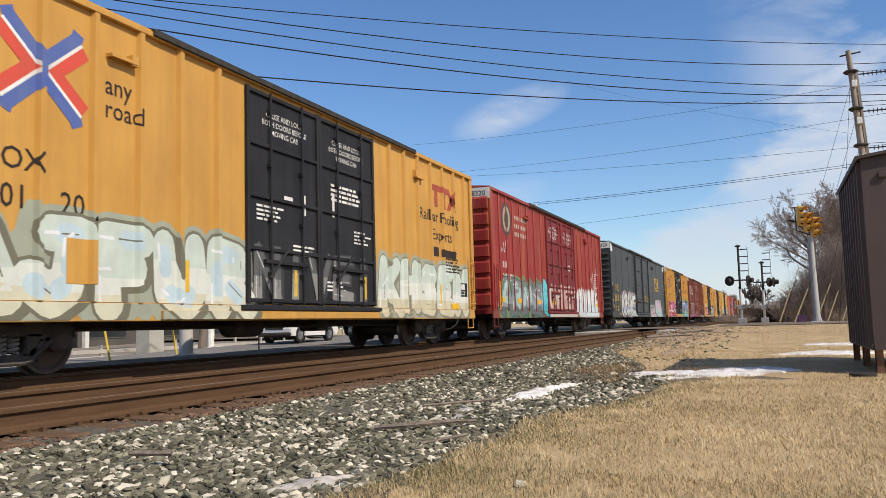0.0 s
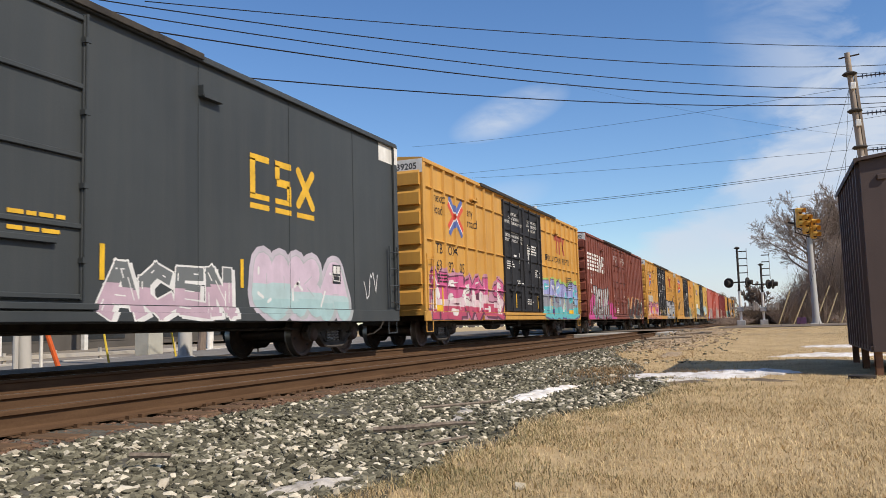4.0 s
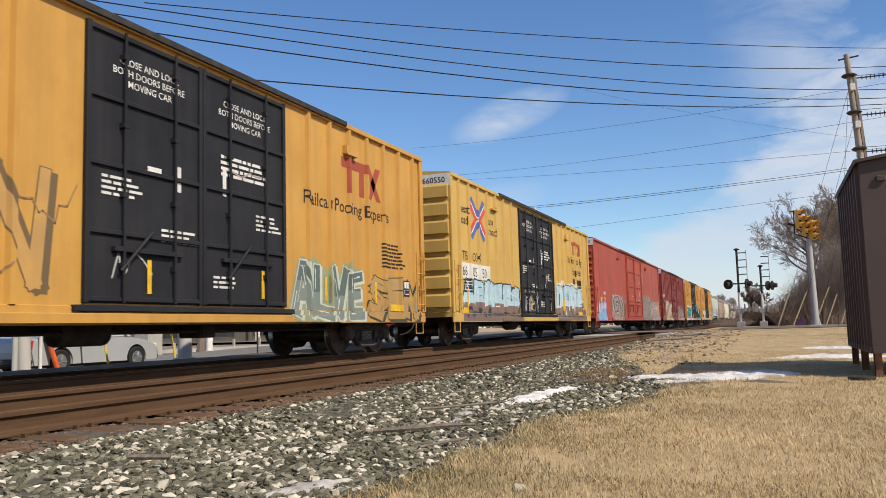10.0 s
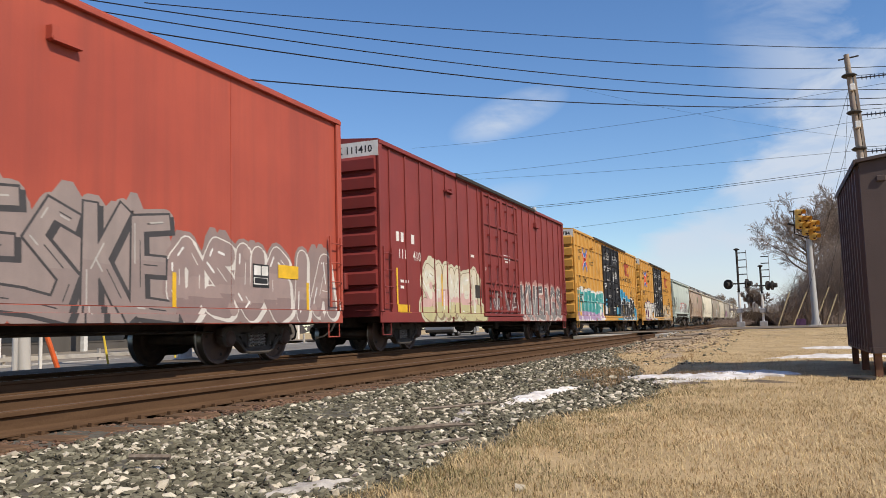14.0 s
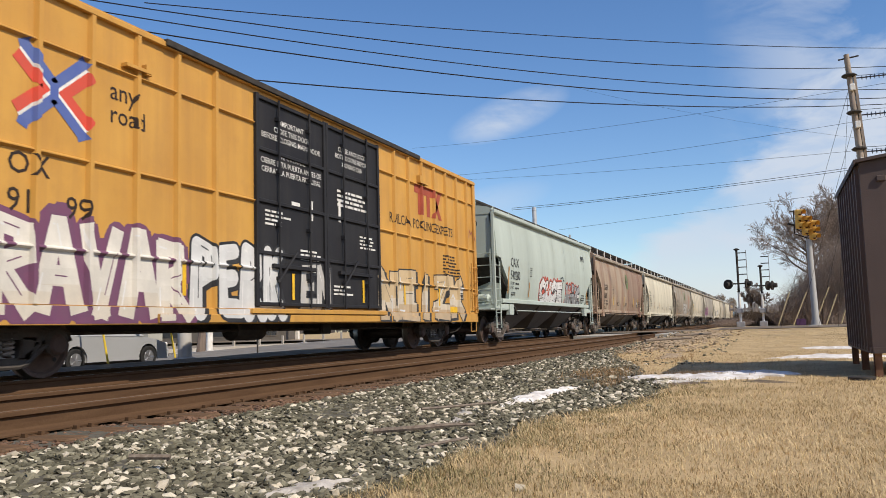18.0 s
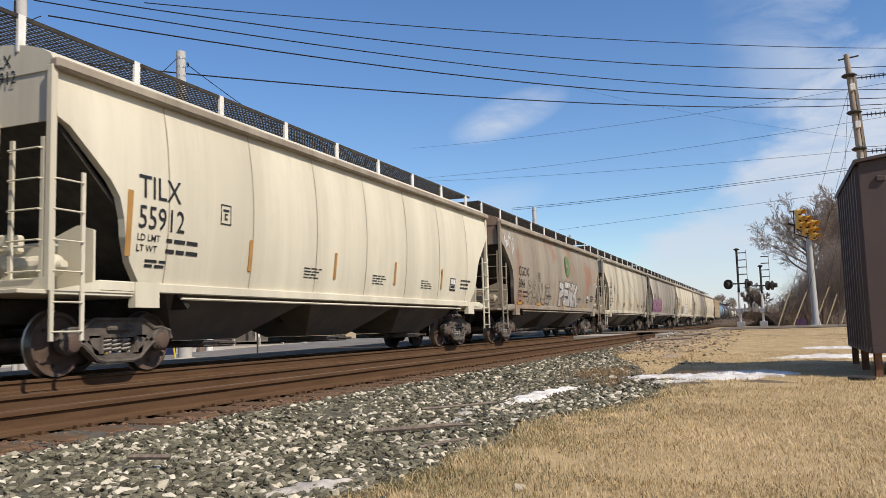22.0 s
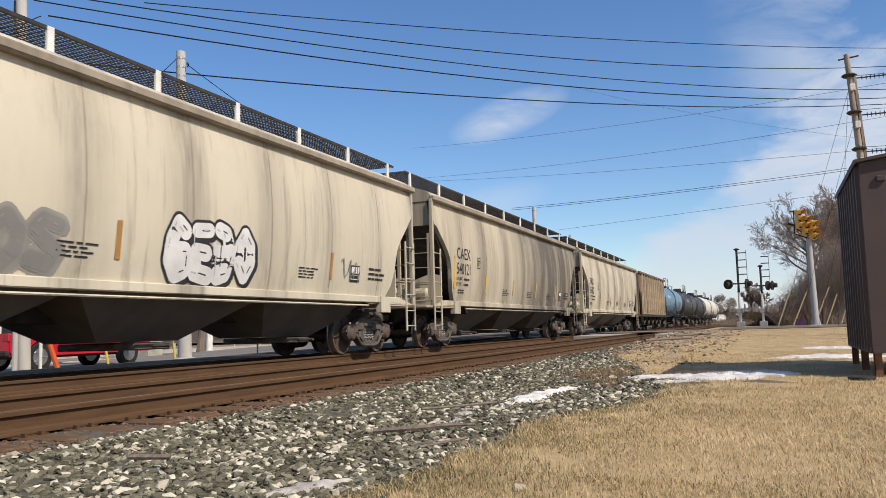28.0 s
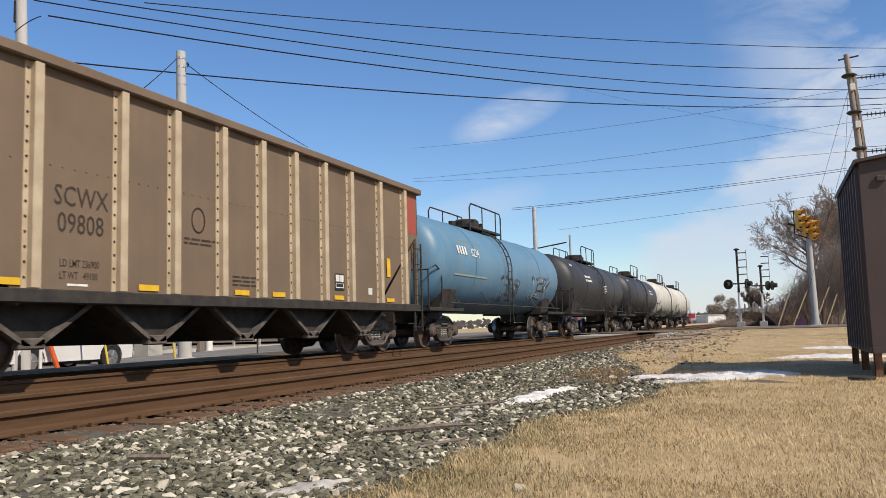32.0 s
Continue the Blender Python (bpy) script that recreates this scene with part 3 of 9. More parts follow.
def lettering(rng, y0, y1, z0, z1, word, fills, line, halo=None, shade=None, glint=None, fat=0.30, slant=0.1, bubble=False):
    """Sprayed letters one by one: cast shadow, outline, filling in two bands, lower shade, inner lines and glints.
    Slots: 0 halo, 1 line, 2.. fills, then shade, glint. Gives the halo's shapes and those of each letter."""
    n = len(word)
    cloud, letters, w = [], [], (y1 - y0) / n
    for k, ch in enumerate(word):
        out = []
        h = (z1 - z0) * rng.uniform(0.90, 1.0)
        zb = z0 + (z1 - z0 - h) * rng.uniform(0, 1)
        sw = fat * min(w, h) * rng.uniform(0.95, 1.1)
        lean = slant * rng.uniform(-0.6, 1.2)
        turn = rng.uniform(-0.05, 0.05)

        def p(u, q):
            yy, zz = u - 0.5, q - 0.5
            u, q = 0.5 + yy * math.cos(turn) - zz * math.sin(turn) + rng.uniform(-0.03, 0.03), 0.5 + yy * math.sin(turn) + zz * math.cos(turn) + rng.uniform(-0.02, 0.02)
            return (y0 + w * (k - 0.03) + sw * 0.4 + (w * 1.06 - sw * 0.8) * u + lean * (q - 0.5) * h * 0.4, zb + sw * 0.5 + (h - sw) * min(max(q, 0), 1))
        segs = []
        for path in GLYPHS[ch]:
            pts = [p(*q) for q in path]
            segs += list(zip(pts, pts[1:]))
        wide = lambda pt: sw * (1.22 - 0.34 * (pt[1] - zb) / h)
        mid = zb + h * rng.uniform(0.40, 0.62)
        eps, base = 0.004, 1 + k * 0.12
        for i, (a, b) in enumerate(segs):
            wa, wb = wide(a), wide(b)
            if halo:
                cloud.append(tapered(a, b, wa, wb, 0, 0.1 + eps * i, True, 0.11 * min(1.2, w)))
            off = 0.10 * min(w, 1.0)
            a2, b2 = (a[0] + off, a[1] - off * 0.5), (b[0] + off, b[1] - off * 0.5)
            out.append(tapered(a2, b2, wa, wb, 1, base - 0.4 + eps * i, bubble, line * 0.4))
            out.append(tapered(a, b, wa, wb, 1, base + eps * i, bubble, line * 0.5))
            fill = tapered(a, b, wa, wb, 2, base + 0.5 + eps * i, bubble)
            out.append(fill)
            if fills > 1:
                wob = [clip(fill[2], fill[2][0][0] - 9, fill[2][0][0] + 9, zb - 1, mid + rng.uniform(-0.06, 0.06))]
                if wob[0]:
                    out.append((3, base + 0.7 + eps * i, wob[0]))
            if shade:
                q = clip(fill[2], y0 - 2, y1 + 2, zb - 1, zb + h * rng.uniform(0.20, 0.32))
                if q:
                    out.append((2 + fills, base + 0.9 + eps * i, q))
            if fills > 2 and rng.random() < 0.75:
                f = rng.uniform(0.15, 0.55)
                c, d = [(a[0] + (b[0] - a[0]) * e, a[1] + (b[1] - a[1]) * e) for e in (f, f + 0.35)]
                out.append(stroke(c, d, sw * 0.55, 4 + rng.randrange(fills - 2), base + 1.0 + eps * i, 6))
            # thin sketch line inside the stroke
            if sw > 0.22 and rng.random() < 0.5:
                c, d = [(a[0] + (b[0] - a[0]) * e + sw * 0.18, a[1] + (b[1] - a[1]) * e) for e in (0.2, 0.75)]
                out.append(stroke(c, d, max(0.018, line * 0.22), 1, base + 1.1 + eps * i, 3))
        if glint:
            for a, b in segs[:3]:
                e = rng.uniform(0.2, 0.5)
                out.append(stroke((a[0] - sw * 0.24, a[1]), (a[0] + (b[0] - a[0]) * e - sw * 0.24, a[1] + (b[1] - a[1]) * e), max(0.02, sw * 0.10), 3 + fills, base + 1.2, 3))
        letters.append(out)
    return cloud, letters


paint_cache = {}


def paint(rgb, name="spray_paint"):
    if rgb not in paint_cache:
        paint_cache[rgb] = mat(name, rgb, 0.55, second=tuple(c * 0.8 + 0.02 for c in rgb), scale=2.5, streak=0.18, dirt=tuple(c * 0.55 for c in rgb), grain=0.08, bump=0)
    return paint_cache[rgb]


def car_body(name, label, category, s0):
    car = thing(name, label, category, "freight cars of the train")
    car.matrix_basis = pose(TRACK, s0, 0)
    cars.append((car, s0))
    return car


cars = []
BOX_Z0, BOX_Z1 = 0.70, 5.10


def boxcar(s0, s1, label, body, door, style, door_y, posts, ribs=(), end_ribs=7, end_cap=True, end_style="flat", number="", roof_mat=None, sill_mat=None, flat_wall=1.53):
    L = s1 - s0
    car = car_body("boxcar", label, "boxcar", s0)
    wall, face = flat_wall, HALF
    roof_mat = roof_mat or DARK
    g = Mesh()
    g.box(-wall, wall, 0.06, L - 0.06, 0.95, 5.02)
    part("body", g, body, car)
    g = Mesh()
    n = 20
    g.prism([(-face + 0.02, 5.02), (face - 0.02, 5.02), (face - 0.02, 5.09), (0, 5.24), (-face + 0.02, 5.09)], "y", 0, L)
    for i in range(n):
        y = L * (i + 0.5) / n
        g.prism([(-1.5, 5.09), (1.5, 5.09), (1.5, 5.12), (0, 5.27), (-1.5, 5.12)], "y", y - 0.03, y + 0.03)
    part("roof", g, body, car)
    # eave strip and corner posts
    for s in (1, -1):
        g = Mesh()
        g.box(s * wall, s * (face + 0.01), 0, L, 4.97, 5.06, 0, 0.01)
        part("eave", g, body, car)
        g = Mesh()
        g.box(s * wall, s * (face - 0.02), 0.0, L, 0.70 if s > 0 else 0.8, 0.96, 0, 0.01)
        if s > 0:
            g.box(face - 0.02, face + 0.03, 4.6, L - 4.6, 0.72, 0.86, 0, 0.01)
        part("side_sill", g, sill_mat or body, car)
    surfaces = [(0, L, 0.97, 4.97, wall)]
    surfaces.append((0, L, 0.72, 0.955, face - 0.02))
    surfaces.append((4.6, L - 4.6, 0.725, 0.857, face + 0.03))
    for y in (0.09, L - 0.09):
        g = Mesh()
        g.box(wall, face, y - 0.09, y + 0.09, 0.96, 4.97, 0, 0.015)
        part("corner_post", g, body, car)
        surfaces.append((y - 0.09, y + 0.09, 0.97, 4.97, face))
    if style in ("post", "grid"):
        post = Mesh()
        w = 0.075 if style == "post" else 0.06
        for side in (1, -1):
            post.prism([(-w, 0.0), (w, 0.0), (w * 0.55, face - wall), (-w * 0.55, face - wall)], "z", 0.96, 4.97)
            break
        for p in range(len(post.v)):
            y, x, z = post.v[p]
            post.v[p] = (wall + x, y, z)
        post_data = post.data("side_post", body)
        for y in posts:
            part("side_post", post_data, None, car, m=pose(0, y, 0))
            surfaces.append((y - w * 0.55, y + w * 0.55, 0.97, 4.97, face))
            surfaces.append((y - w, y - w * 0.55, 0.97, 4.97, lambda a, b, c=y: wall + (face - wall) * (a - c + w) / (w * 0.45)))
            surfaces.append((y + w * 0.55, y + w, 0.97, 4.97, lambda a, b, c=y: wall + (face - wall) * (c + w - a) / (w * 0.45)))
        for z in ribs:
            for a, b in ((0.18, door_y[0] - 0.02), (door_y[1] + 0.02, L - 0.18)):
                g = Mesh()
                g.prism([(wall, z - 0.03), (wall + 0.055, z), (wall + 0.055, z + 0.015), (wall, z + 0.045)], "y", a, b)
                part("side_rib", g, body, car)
                surfaces.append((a, b, z - 0.03, z, lambda u, v, c=z: wall + 0.055 * (v - c + 0.03) / 0.03))
                surfaces.append((a, b, z, z + 0.015, wall + 0.055))
                surfaces.append((a, b, z + 0.015, z + 0.045, lambda u, v, c=z: wall + 0.055 * (c + 0.045 - v) / 0.03))
    elif style == "rib":
        post = Mesh()
        post.box(wall, wall + 0.035, -0.03, 0.03, 0.96, 4.97, 0, 0.01)
        post_data = post.data("panel_seam", body)
        for y in posts:
            part("panel_seam", post_data, None, car, m=pose(0, y, 0))
            surfaces.append((y - 0.022, y + 0.022, 0.97, 4.97, wall + 0.035))
    else:
        seam = Mesh()
        seam.box(wall, wall + 0.008, -0.02, 0.02, 0.96, 4.97)
        seam_data = seam.data("panel_seam", body)
        for y in posts:
            part("panel_seam", seam_data, None, car, m=pose(0, y, 0))
            surfaces.append((y - 0.02, y + 0.02, 0.97, 4.97, wall + 0.008))
    # doors: two leaves with ribs, lock rods, latch boxes and a rail above
    mid = (door_y[0] + door_y[1]) / 2
    doors = []
    for a, b in ((door_y[0], mid - 0.01), (mid + 0.01, door_y[1])):
        g = Mesh()
        dx = face - 0.01
        g.box(wall, dx - 0.03, a, b, 1.0, 4.90, 0, 0.01)
        d = part("door", g, door, car)
        for z in (1.02, 1.95, 2.9, 3.85, 4.80):
            g = Mesh()
            g.box(dx - 0.04, dx + 0.015, a + 0.082, b - 0.082, z, z + 0.07, 0, 0.01)
            part("door_rib", g, door, d)
        for y in (a, b - 0.08):
            g = Mesh()
            g.box(dx - 0.04, dx + 0.018, y, y + 0.08, 1.0, 4.90, 0, 0.01)
            part("door_stile", g, door, d)
        doors.append(d)
        for y in ((a + 0.05, b - 0.05) if style == "flat" else (a + (b - a) * 0.28, a + (b - a) * 0.72)):
            g = Mesh()
            g.tube([(dx + 0.04, y, 1.0), (dx + 0.04, y, 4.9)], 0.022, 6)
            for z in (1.5, 2.5, 3.5, 4.5):
                g.box(dx - 0.03, dx + 0.065, y - 0.05, y + 0.05, z, z + 0.07)
            part("lock_rod", g, door, d)
        g = Mesh()
        g.box(dx - 0.03, dx + 0.05, a + 0.5, b - 0.5, 1.72, 1.80, 0, 0.01)
        if style != "flat":
            g.tube([(dx + 0.06, a + 0.6, 1.45), (dx + 0.07, (a + b) / 2, 2.05)], 0.025, 6)
        part("door_handle", g, door, d)
        surfaces.append((a, b, 1.0, 4.9, dx - 0.026))
    g = Mesh()
    g.box(wall, face + 0.05, door_y[0] - 2.4, door_y[1] + 2.4, 4.99, 5.10, 0, 0.01)
    part("door_rail", g, roof_mat, car)
    g = Mesh()
    g.box(wall, face + 0.05, door_y[0] - 0.2, door_y[1] + 0.2, 0.88, 0.97, 0, 0.01)
    part("door_track", g, door if style != "grid" else body, car)
    # ends, with deep pressed ribs, and a pale band at the top
    for y, s in ((0.06, -1), (L - 0.06, 1)):
        g = Mesh()
        g.box(-face + 0.02, face - 0.02, y, y + s * 0.05, 0.85, 5.06, 0, 0.01)
        endp = part("end_wall", g, body, car)
        if s < 0:
            for i in range(end_ribs):
                z = 1.15 + (4.35 - 1.15) * i / (end_ribs - 1)
                g = Mesh()
                h = 3.2 / (end_ribs - 1) * 0.78 if end_style == "flat" else 0.14
                if end_style == "flat":
                    g.prism([(y - 0.05, z - 0.02), (y - 0.15, z), (y - 0.15, z + h - 0.10), (y - 0.05, z + h)], "x", -face + 0.1, face - 0.1)
                else:
                    g.prism([(y - 0.05, z - h * 0.6), (y - 0.15, z - h * 0.2), (y - 0.15, z + h * 0.2), (y - 0.05, z + h * 0.6)], "x", -face + 0.05, face - 0.12)
                part("end_rib", g, body, endp)
            if end_cap:
                g = Mesh()
                g.box(-face + 0.05, face - 0.02, y - 0.055, y - 0.065, 4.68, 5.05)
                part("top_panel", g, WHITE, endp, "white painted band")
                decal_end(endp, y - 0.066, number)
            end_ladder(car, y, -1, 0.92, 1.42, [1.0, 1.4, 1.8, 2.2], body)
            g = Mesh()
            g.box(-0.5, 0.5, y - 0.55, y - 0.05, 1.02, 1.06, 0, 0.01)
            part("end_platform", g, body, car)
            g = Mesh()
            g.lathe("y", (-0.2, y - 0.14, 2.0), [(0, 0.22), (-0.02, 0.26), (-0.05, 0.26), (-0.06, 0.2)], 16)
            g.tube([(-0.2, y - 0.05, 2.0), (-0.2, y - 0.2, 2.0)], 0.03, 6)
            part("brake_wheel", g, body, car)
            g = Mesh()
            g.box(0.15, 0.75, y - 0.25, y - 0.05, 1.5, 1.9, 0, 0.03)
            part("brake_box", g, body, car)
    # steps, ladders, grab irons
    zs = [1.15, 1.55, 1.95, 2.35]
    ladder(car, face, 0.12, 0.56, zs, body)
    ladder(car, face, L - 0.56, L - 0.12, zs, body)
    for a in (0.12, L - 0.56):
        g = Mesh()
        g.tube([(face - 0.05, a, 0.72), (face - 0.05, a, 0.42), (face - 0.05, a + 0.44, 0.42), (face - 0.05, a + 0.44, 0.72)], 0.018, 5)
        part("sill_step", g, body, car)
    g = Mesh()
    g.box(wall, face + 0.05, door_y[0] - 3.25, door_y[0] - 2.75, 4.42, 4.47)
    g.box(wall, face + 0.04, door_y[0] - 2.85, door_y[0] - 2.72, 4.40, 4.55)
    part("bracket", g, body, car)
    g = Mesh()
    g.box(wall, face + 0.05, door_y[1] + 2.4, door_y[1] + 2.9, 4.38, 4.43)
    g.box(wall, face + 0.04, door_y[1] + 2.38, door_y[1] + 2.5, 4.40, 4.58)
    part("bracket", g, body, car)
    under(car, L, 2.35)
    couplers(car, L)
    return car, surfaces, L, wall, face


def under(car, L, off, deep=0.55):
    g = Mesh()
    g.box(-0.45, 0.45, 0.3, L - 0.3, 0.62, 0.97, 0, 0.02)
    for i in range(9):
        y = 1.0 + (L - 2) * i / 8
        g.box(-1.45, 1.45, y - 0.06, y + 0.06, 0.72, 0.96)
    part("underframe", g, DARK, car)
    g = Mesh()
    g.lathe("y", (0.75, L * 0.42, 0.6), [(-0.5, 0.1), (-0.45, 0.19), (0.45, 0.19), (0.5, 0.1)], 12)
    g.box(0.5, 1.0, L * 0.55, L * 0.55 + 0.4, 0.48, 0.75, 0, 0.03)
    g.tube([(0.9, 3.5, 0.6), (0.9, L - 3.5, 0.58)], 0.025, 5)
    part("brake_gear", g, DARK, car)
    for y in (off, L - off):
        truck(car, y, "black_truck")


def decal_end(endp, y, number):
    if not number:
        return
    polys = text_polys(number, 0, 4.78, 0.17, bold=0.004)
    w = max(p[0] for _, _, q in polys for p in q)
    g = Mesh()
    for _, _, q in polys:
        g.face([(1.42 - w + p[0], y, p[1]) for p in q])
    for i in range(0 if number[0].isalpha() else 4):
        g.face([(1.42 - w - 0.75 + i * 0.16, y, 4.78), (1.42 - w - 0.75 + i * 0.16 + 0.11, y, 4.78), (1.42 - w - 0.75 + i * 0.16 + 0.11, y, 4.95), (1.42 - w - 0.75 + i * 0.16, y, 4.95)])
    part("lettering", g, BLACK, endp, "black reporting number")


# paint of the cars
YELLOW = mat("boxcar_yellow", (0.56, 0.302, 0.062), 0.55, second=(0.49, 0.255, 0.05), scale=0.8, streak=0.35, dirt=(0.30, 0.15, 0.05), dirt_amount=0.25, grain=0.06, bump=0.08)
DOOR = mat("black_door", (0.016, 0.016, 0.019), 0.6, second=(0.024, 0.024, 0.026), scale=1.2, streak=0.3, dirt=(0.05, 0.045, 0.04), grain=0.15, spec=0.2)
CPRED = mat("faded_red", (0.27, 0.020, 0.022), 0.55, second=(0.23, 0.020, 0.020), scale=0.7, streak=0.7, streak_range=(0.50, 0.74), dirt=(0.42, 0.17, 0.05), dirt_amount=0.15, grain=0.06, streak_scale=2.0)
CPDOOR = mat("dark_red_door", (0.20, 0.014, 0.018), 0.6, second=(0.17, 0.02, 0.02), scale=1, streak=0.3, grain=0.08)
GREY = mat("dark_slate_paint", (0.047, 0.053, 0.055), 0.5, second=(0.038, 0.043, 0.045), scale=0.5, streak=0.4, dirt=(0.068, 0.070, 0.066), grain=0.05, spec=0.3)
BROWN = mat("boxcar_brown", (0.205, 0.056, 0.034), 0.6, second=(0.165, 0.045, 0.029), scale=0.8, streak=0.3, dirt=(0.10, 0.04, 0.03), grain=0.06)
RED = mat("boxcar_oxide_red", (0.40, 0.076, 0.043), 0.6, second=(0.33, 0.060, 0.036), scale=0.5, streak=0.4, dirt=(0.20, 0.05, 0.035), grain=0.05)
MAROON = mat("boxcar_maroon", (0.215, 0.032, 0.026), 0.6, second=(0.18, 0.026, 0.022), scale=0.8, streak=0.3, dirt=(0.13, 0.035, 0.03), grain=0.06)

TP = [0.70, 1.55, 2.42, 3.30, 4.18, 5.06, 6.0]


def posts_for(L, d0, d1):
    return TP + [d1 + 0.9 + 0.86 * i for i in range(7) if d1 + 0.9 + 0.86 * i < L - 0.4]


c1 = boxcar(5.13, 23.6, "yellow boxcar with outside posts, black doors and pale graffiti", YELLOW, DOOR, "post", (6.77, 11.72), posts_for(18.47, 6.77, 11.72), number="TBOX 660120")
c2 = boxcar(25.4, 44.05, "faded red boxcar with rust streaks and sprayed lettering", CPRED, CPDOOR, "rib", (7.15, 12.2), [1.0, 1.8, 2.55, 3.45, 4.4, 5.4, 6.4, 13.0, 13.9, 14.8, 15.7, 16.6, 17.5], number="218320", sill_mat=BROWN)
c3 = boxcar(46.85, 71.85, "long dark grey boxcar with smooth sides and yellow lettering", GREY, GREY, "flat", (9.0, 15.1), [1.9, 4.0, 6.4, 17.5, 20.2, 22.8], number="243120", end_style="round", end_ribs=11)
c4 = boxcar(73.48, 92.3, "yellow ribbed boxcar with black doors and turquoise spray paint", YELLOW, DOOR, "grid", (7.05, 11.95), posts_for(18.8, 7.05, 11.95), (1.68, 2.9, 4.33), number="TBOX 639205")
c5 = boxcar(94.1, 113.0, "brown boxcar with white striped emblem and silver spray paint", BROWN, BROWN, "rib", (7.1, 11.75), [0.9 + 0.62 * i for i in range(10)] + [12.3 + 0.62 * i for i in range(10)], number="460582")
c6 = boxcar(114.9, 133.4, "yellow ribbed boxcar with black doors and silver block lettering", YELLOW, DOOR, "grid", (6.95, 11.85), posts_for(18.5, 6.95, 11.85), (1.68, 2.9, 4.33), number="TBOX 638469")
c7 = boxcar(135.35, 154.0, "dusty yellow boxcar with outside posts and black double doors", YELLOW, DOOR, "post", (7.1, 11.98), posts_for(18.65, 7.1, 11.98), number="TBOX 662232")
YELLOW_P = mat("boxcar_pale_yellow", (0.57, 0.37, 0.095), 0.55, second=(0.51, 0.32, 0.08), scale=0.8, streak=0.3, dirt=(0.36, 0.22, 0.09), dirt_amount=0.2, grain=0.06, bump=0.08)
c8 = boxcar(156.08, 175.25, "pale yellow boxcar with black doors and light blue spray paint", YELLOW_P, DOOR, "post", (6.97, 11.85), posts_for(18.72, 6.97, 11.85), number="TBOX 660550")
c9 = boxcar(176.6, 203.2, "long oxide red boxcar with smooth sides and grey block lettering", RED, RED, "flat", (10.4, 16.5), [1.6, 22.8], number="LBS 7000", end_style="round", end_ribs=11, roof_mat=MAROON)
c10 = boxcar(205.05, 223.6, "maroon boxcar with a single wide door and cream spray paint", MAROON, MAROON, "rib", (7.5, 11.4), [0.66 + 0.93 * i for i in range(8)] + [12.2 + 0.93 * i for i in range(7)], number="AOK 111410", end_ribs=8)
c11 = boxcar(225.7, 244.7, "yellow ribbed boxcar with black doors and teal spray paint", YELLOW, DOOR, "grid", (7.1, 12.1), posts_for(19, 7.1, 12.1), (1.68, 2.9, 4.33), number="TBOX 638784")
c12 = boxcar(246.6, 265.5, "yellow ribbed boxcar with black doors and cream outlined lettering", YELLOW, DOOR, "grid", (7.12, 12.1), posts_for(18.9, 7.12, 12.1), (1.68, 2.9, 4.33), number="TBOX 639199")


# ---- covered hoppers ----
def side_x(y, z):
    """The curved flank of a hopper."""
    t = (z - 1.3) / 2.75
    return 1.47 + 0.135 * math.sin(math.pi * min(max(t, 0), 1)) ** 0.8


CHORD = mat("sooty_chord_paint", (0.36, 0.31, 0.235), 0.7, second=(0.26, 0.215, 0.16), scale=0.8, streak=0.5, dirt=(0.14, 0.11, 0.085), grain=0.1)
SEAM = mat("grimy_weld_seam", (0.40, 0.35, 0.27), 0.7, second=(0.28, 0.24, 0.18), scale=1.5, grain=0.1)


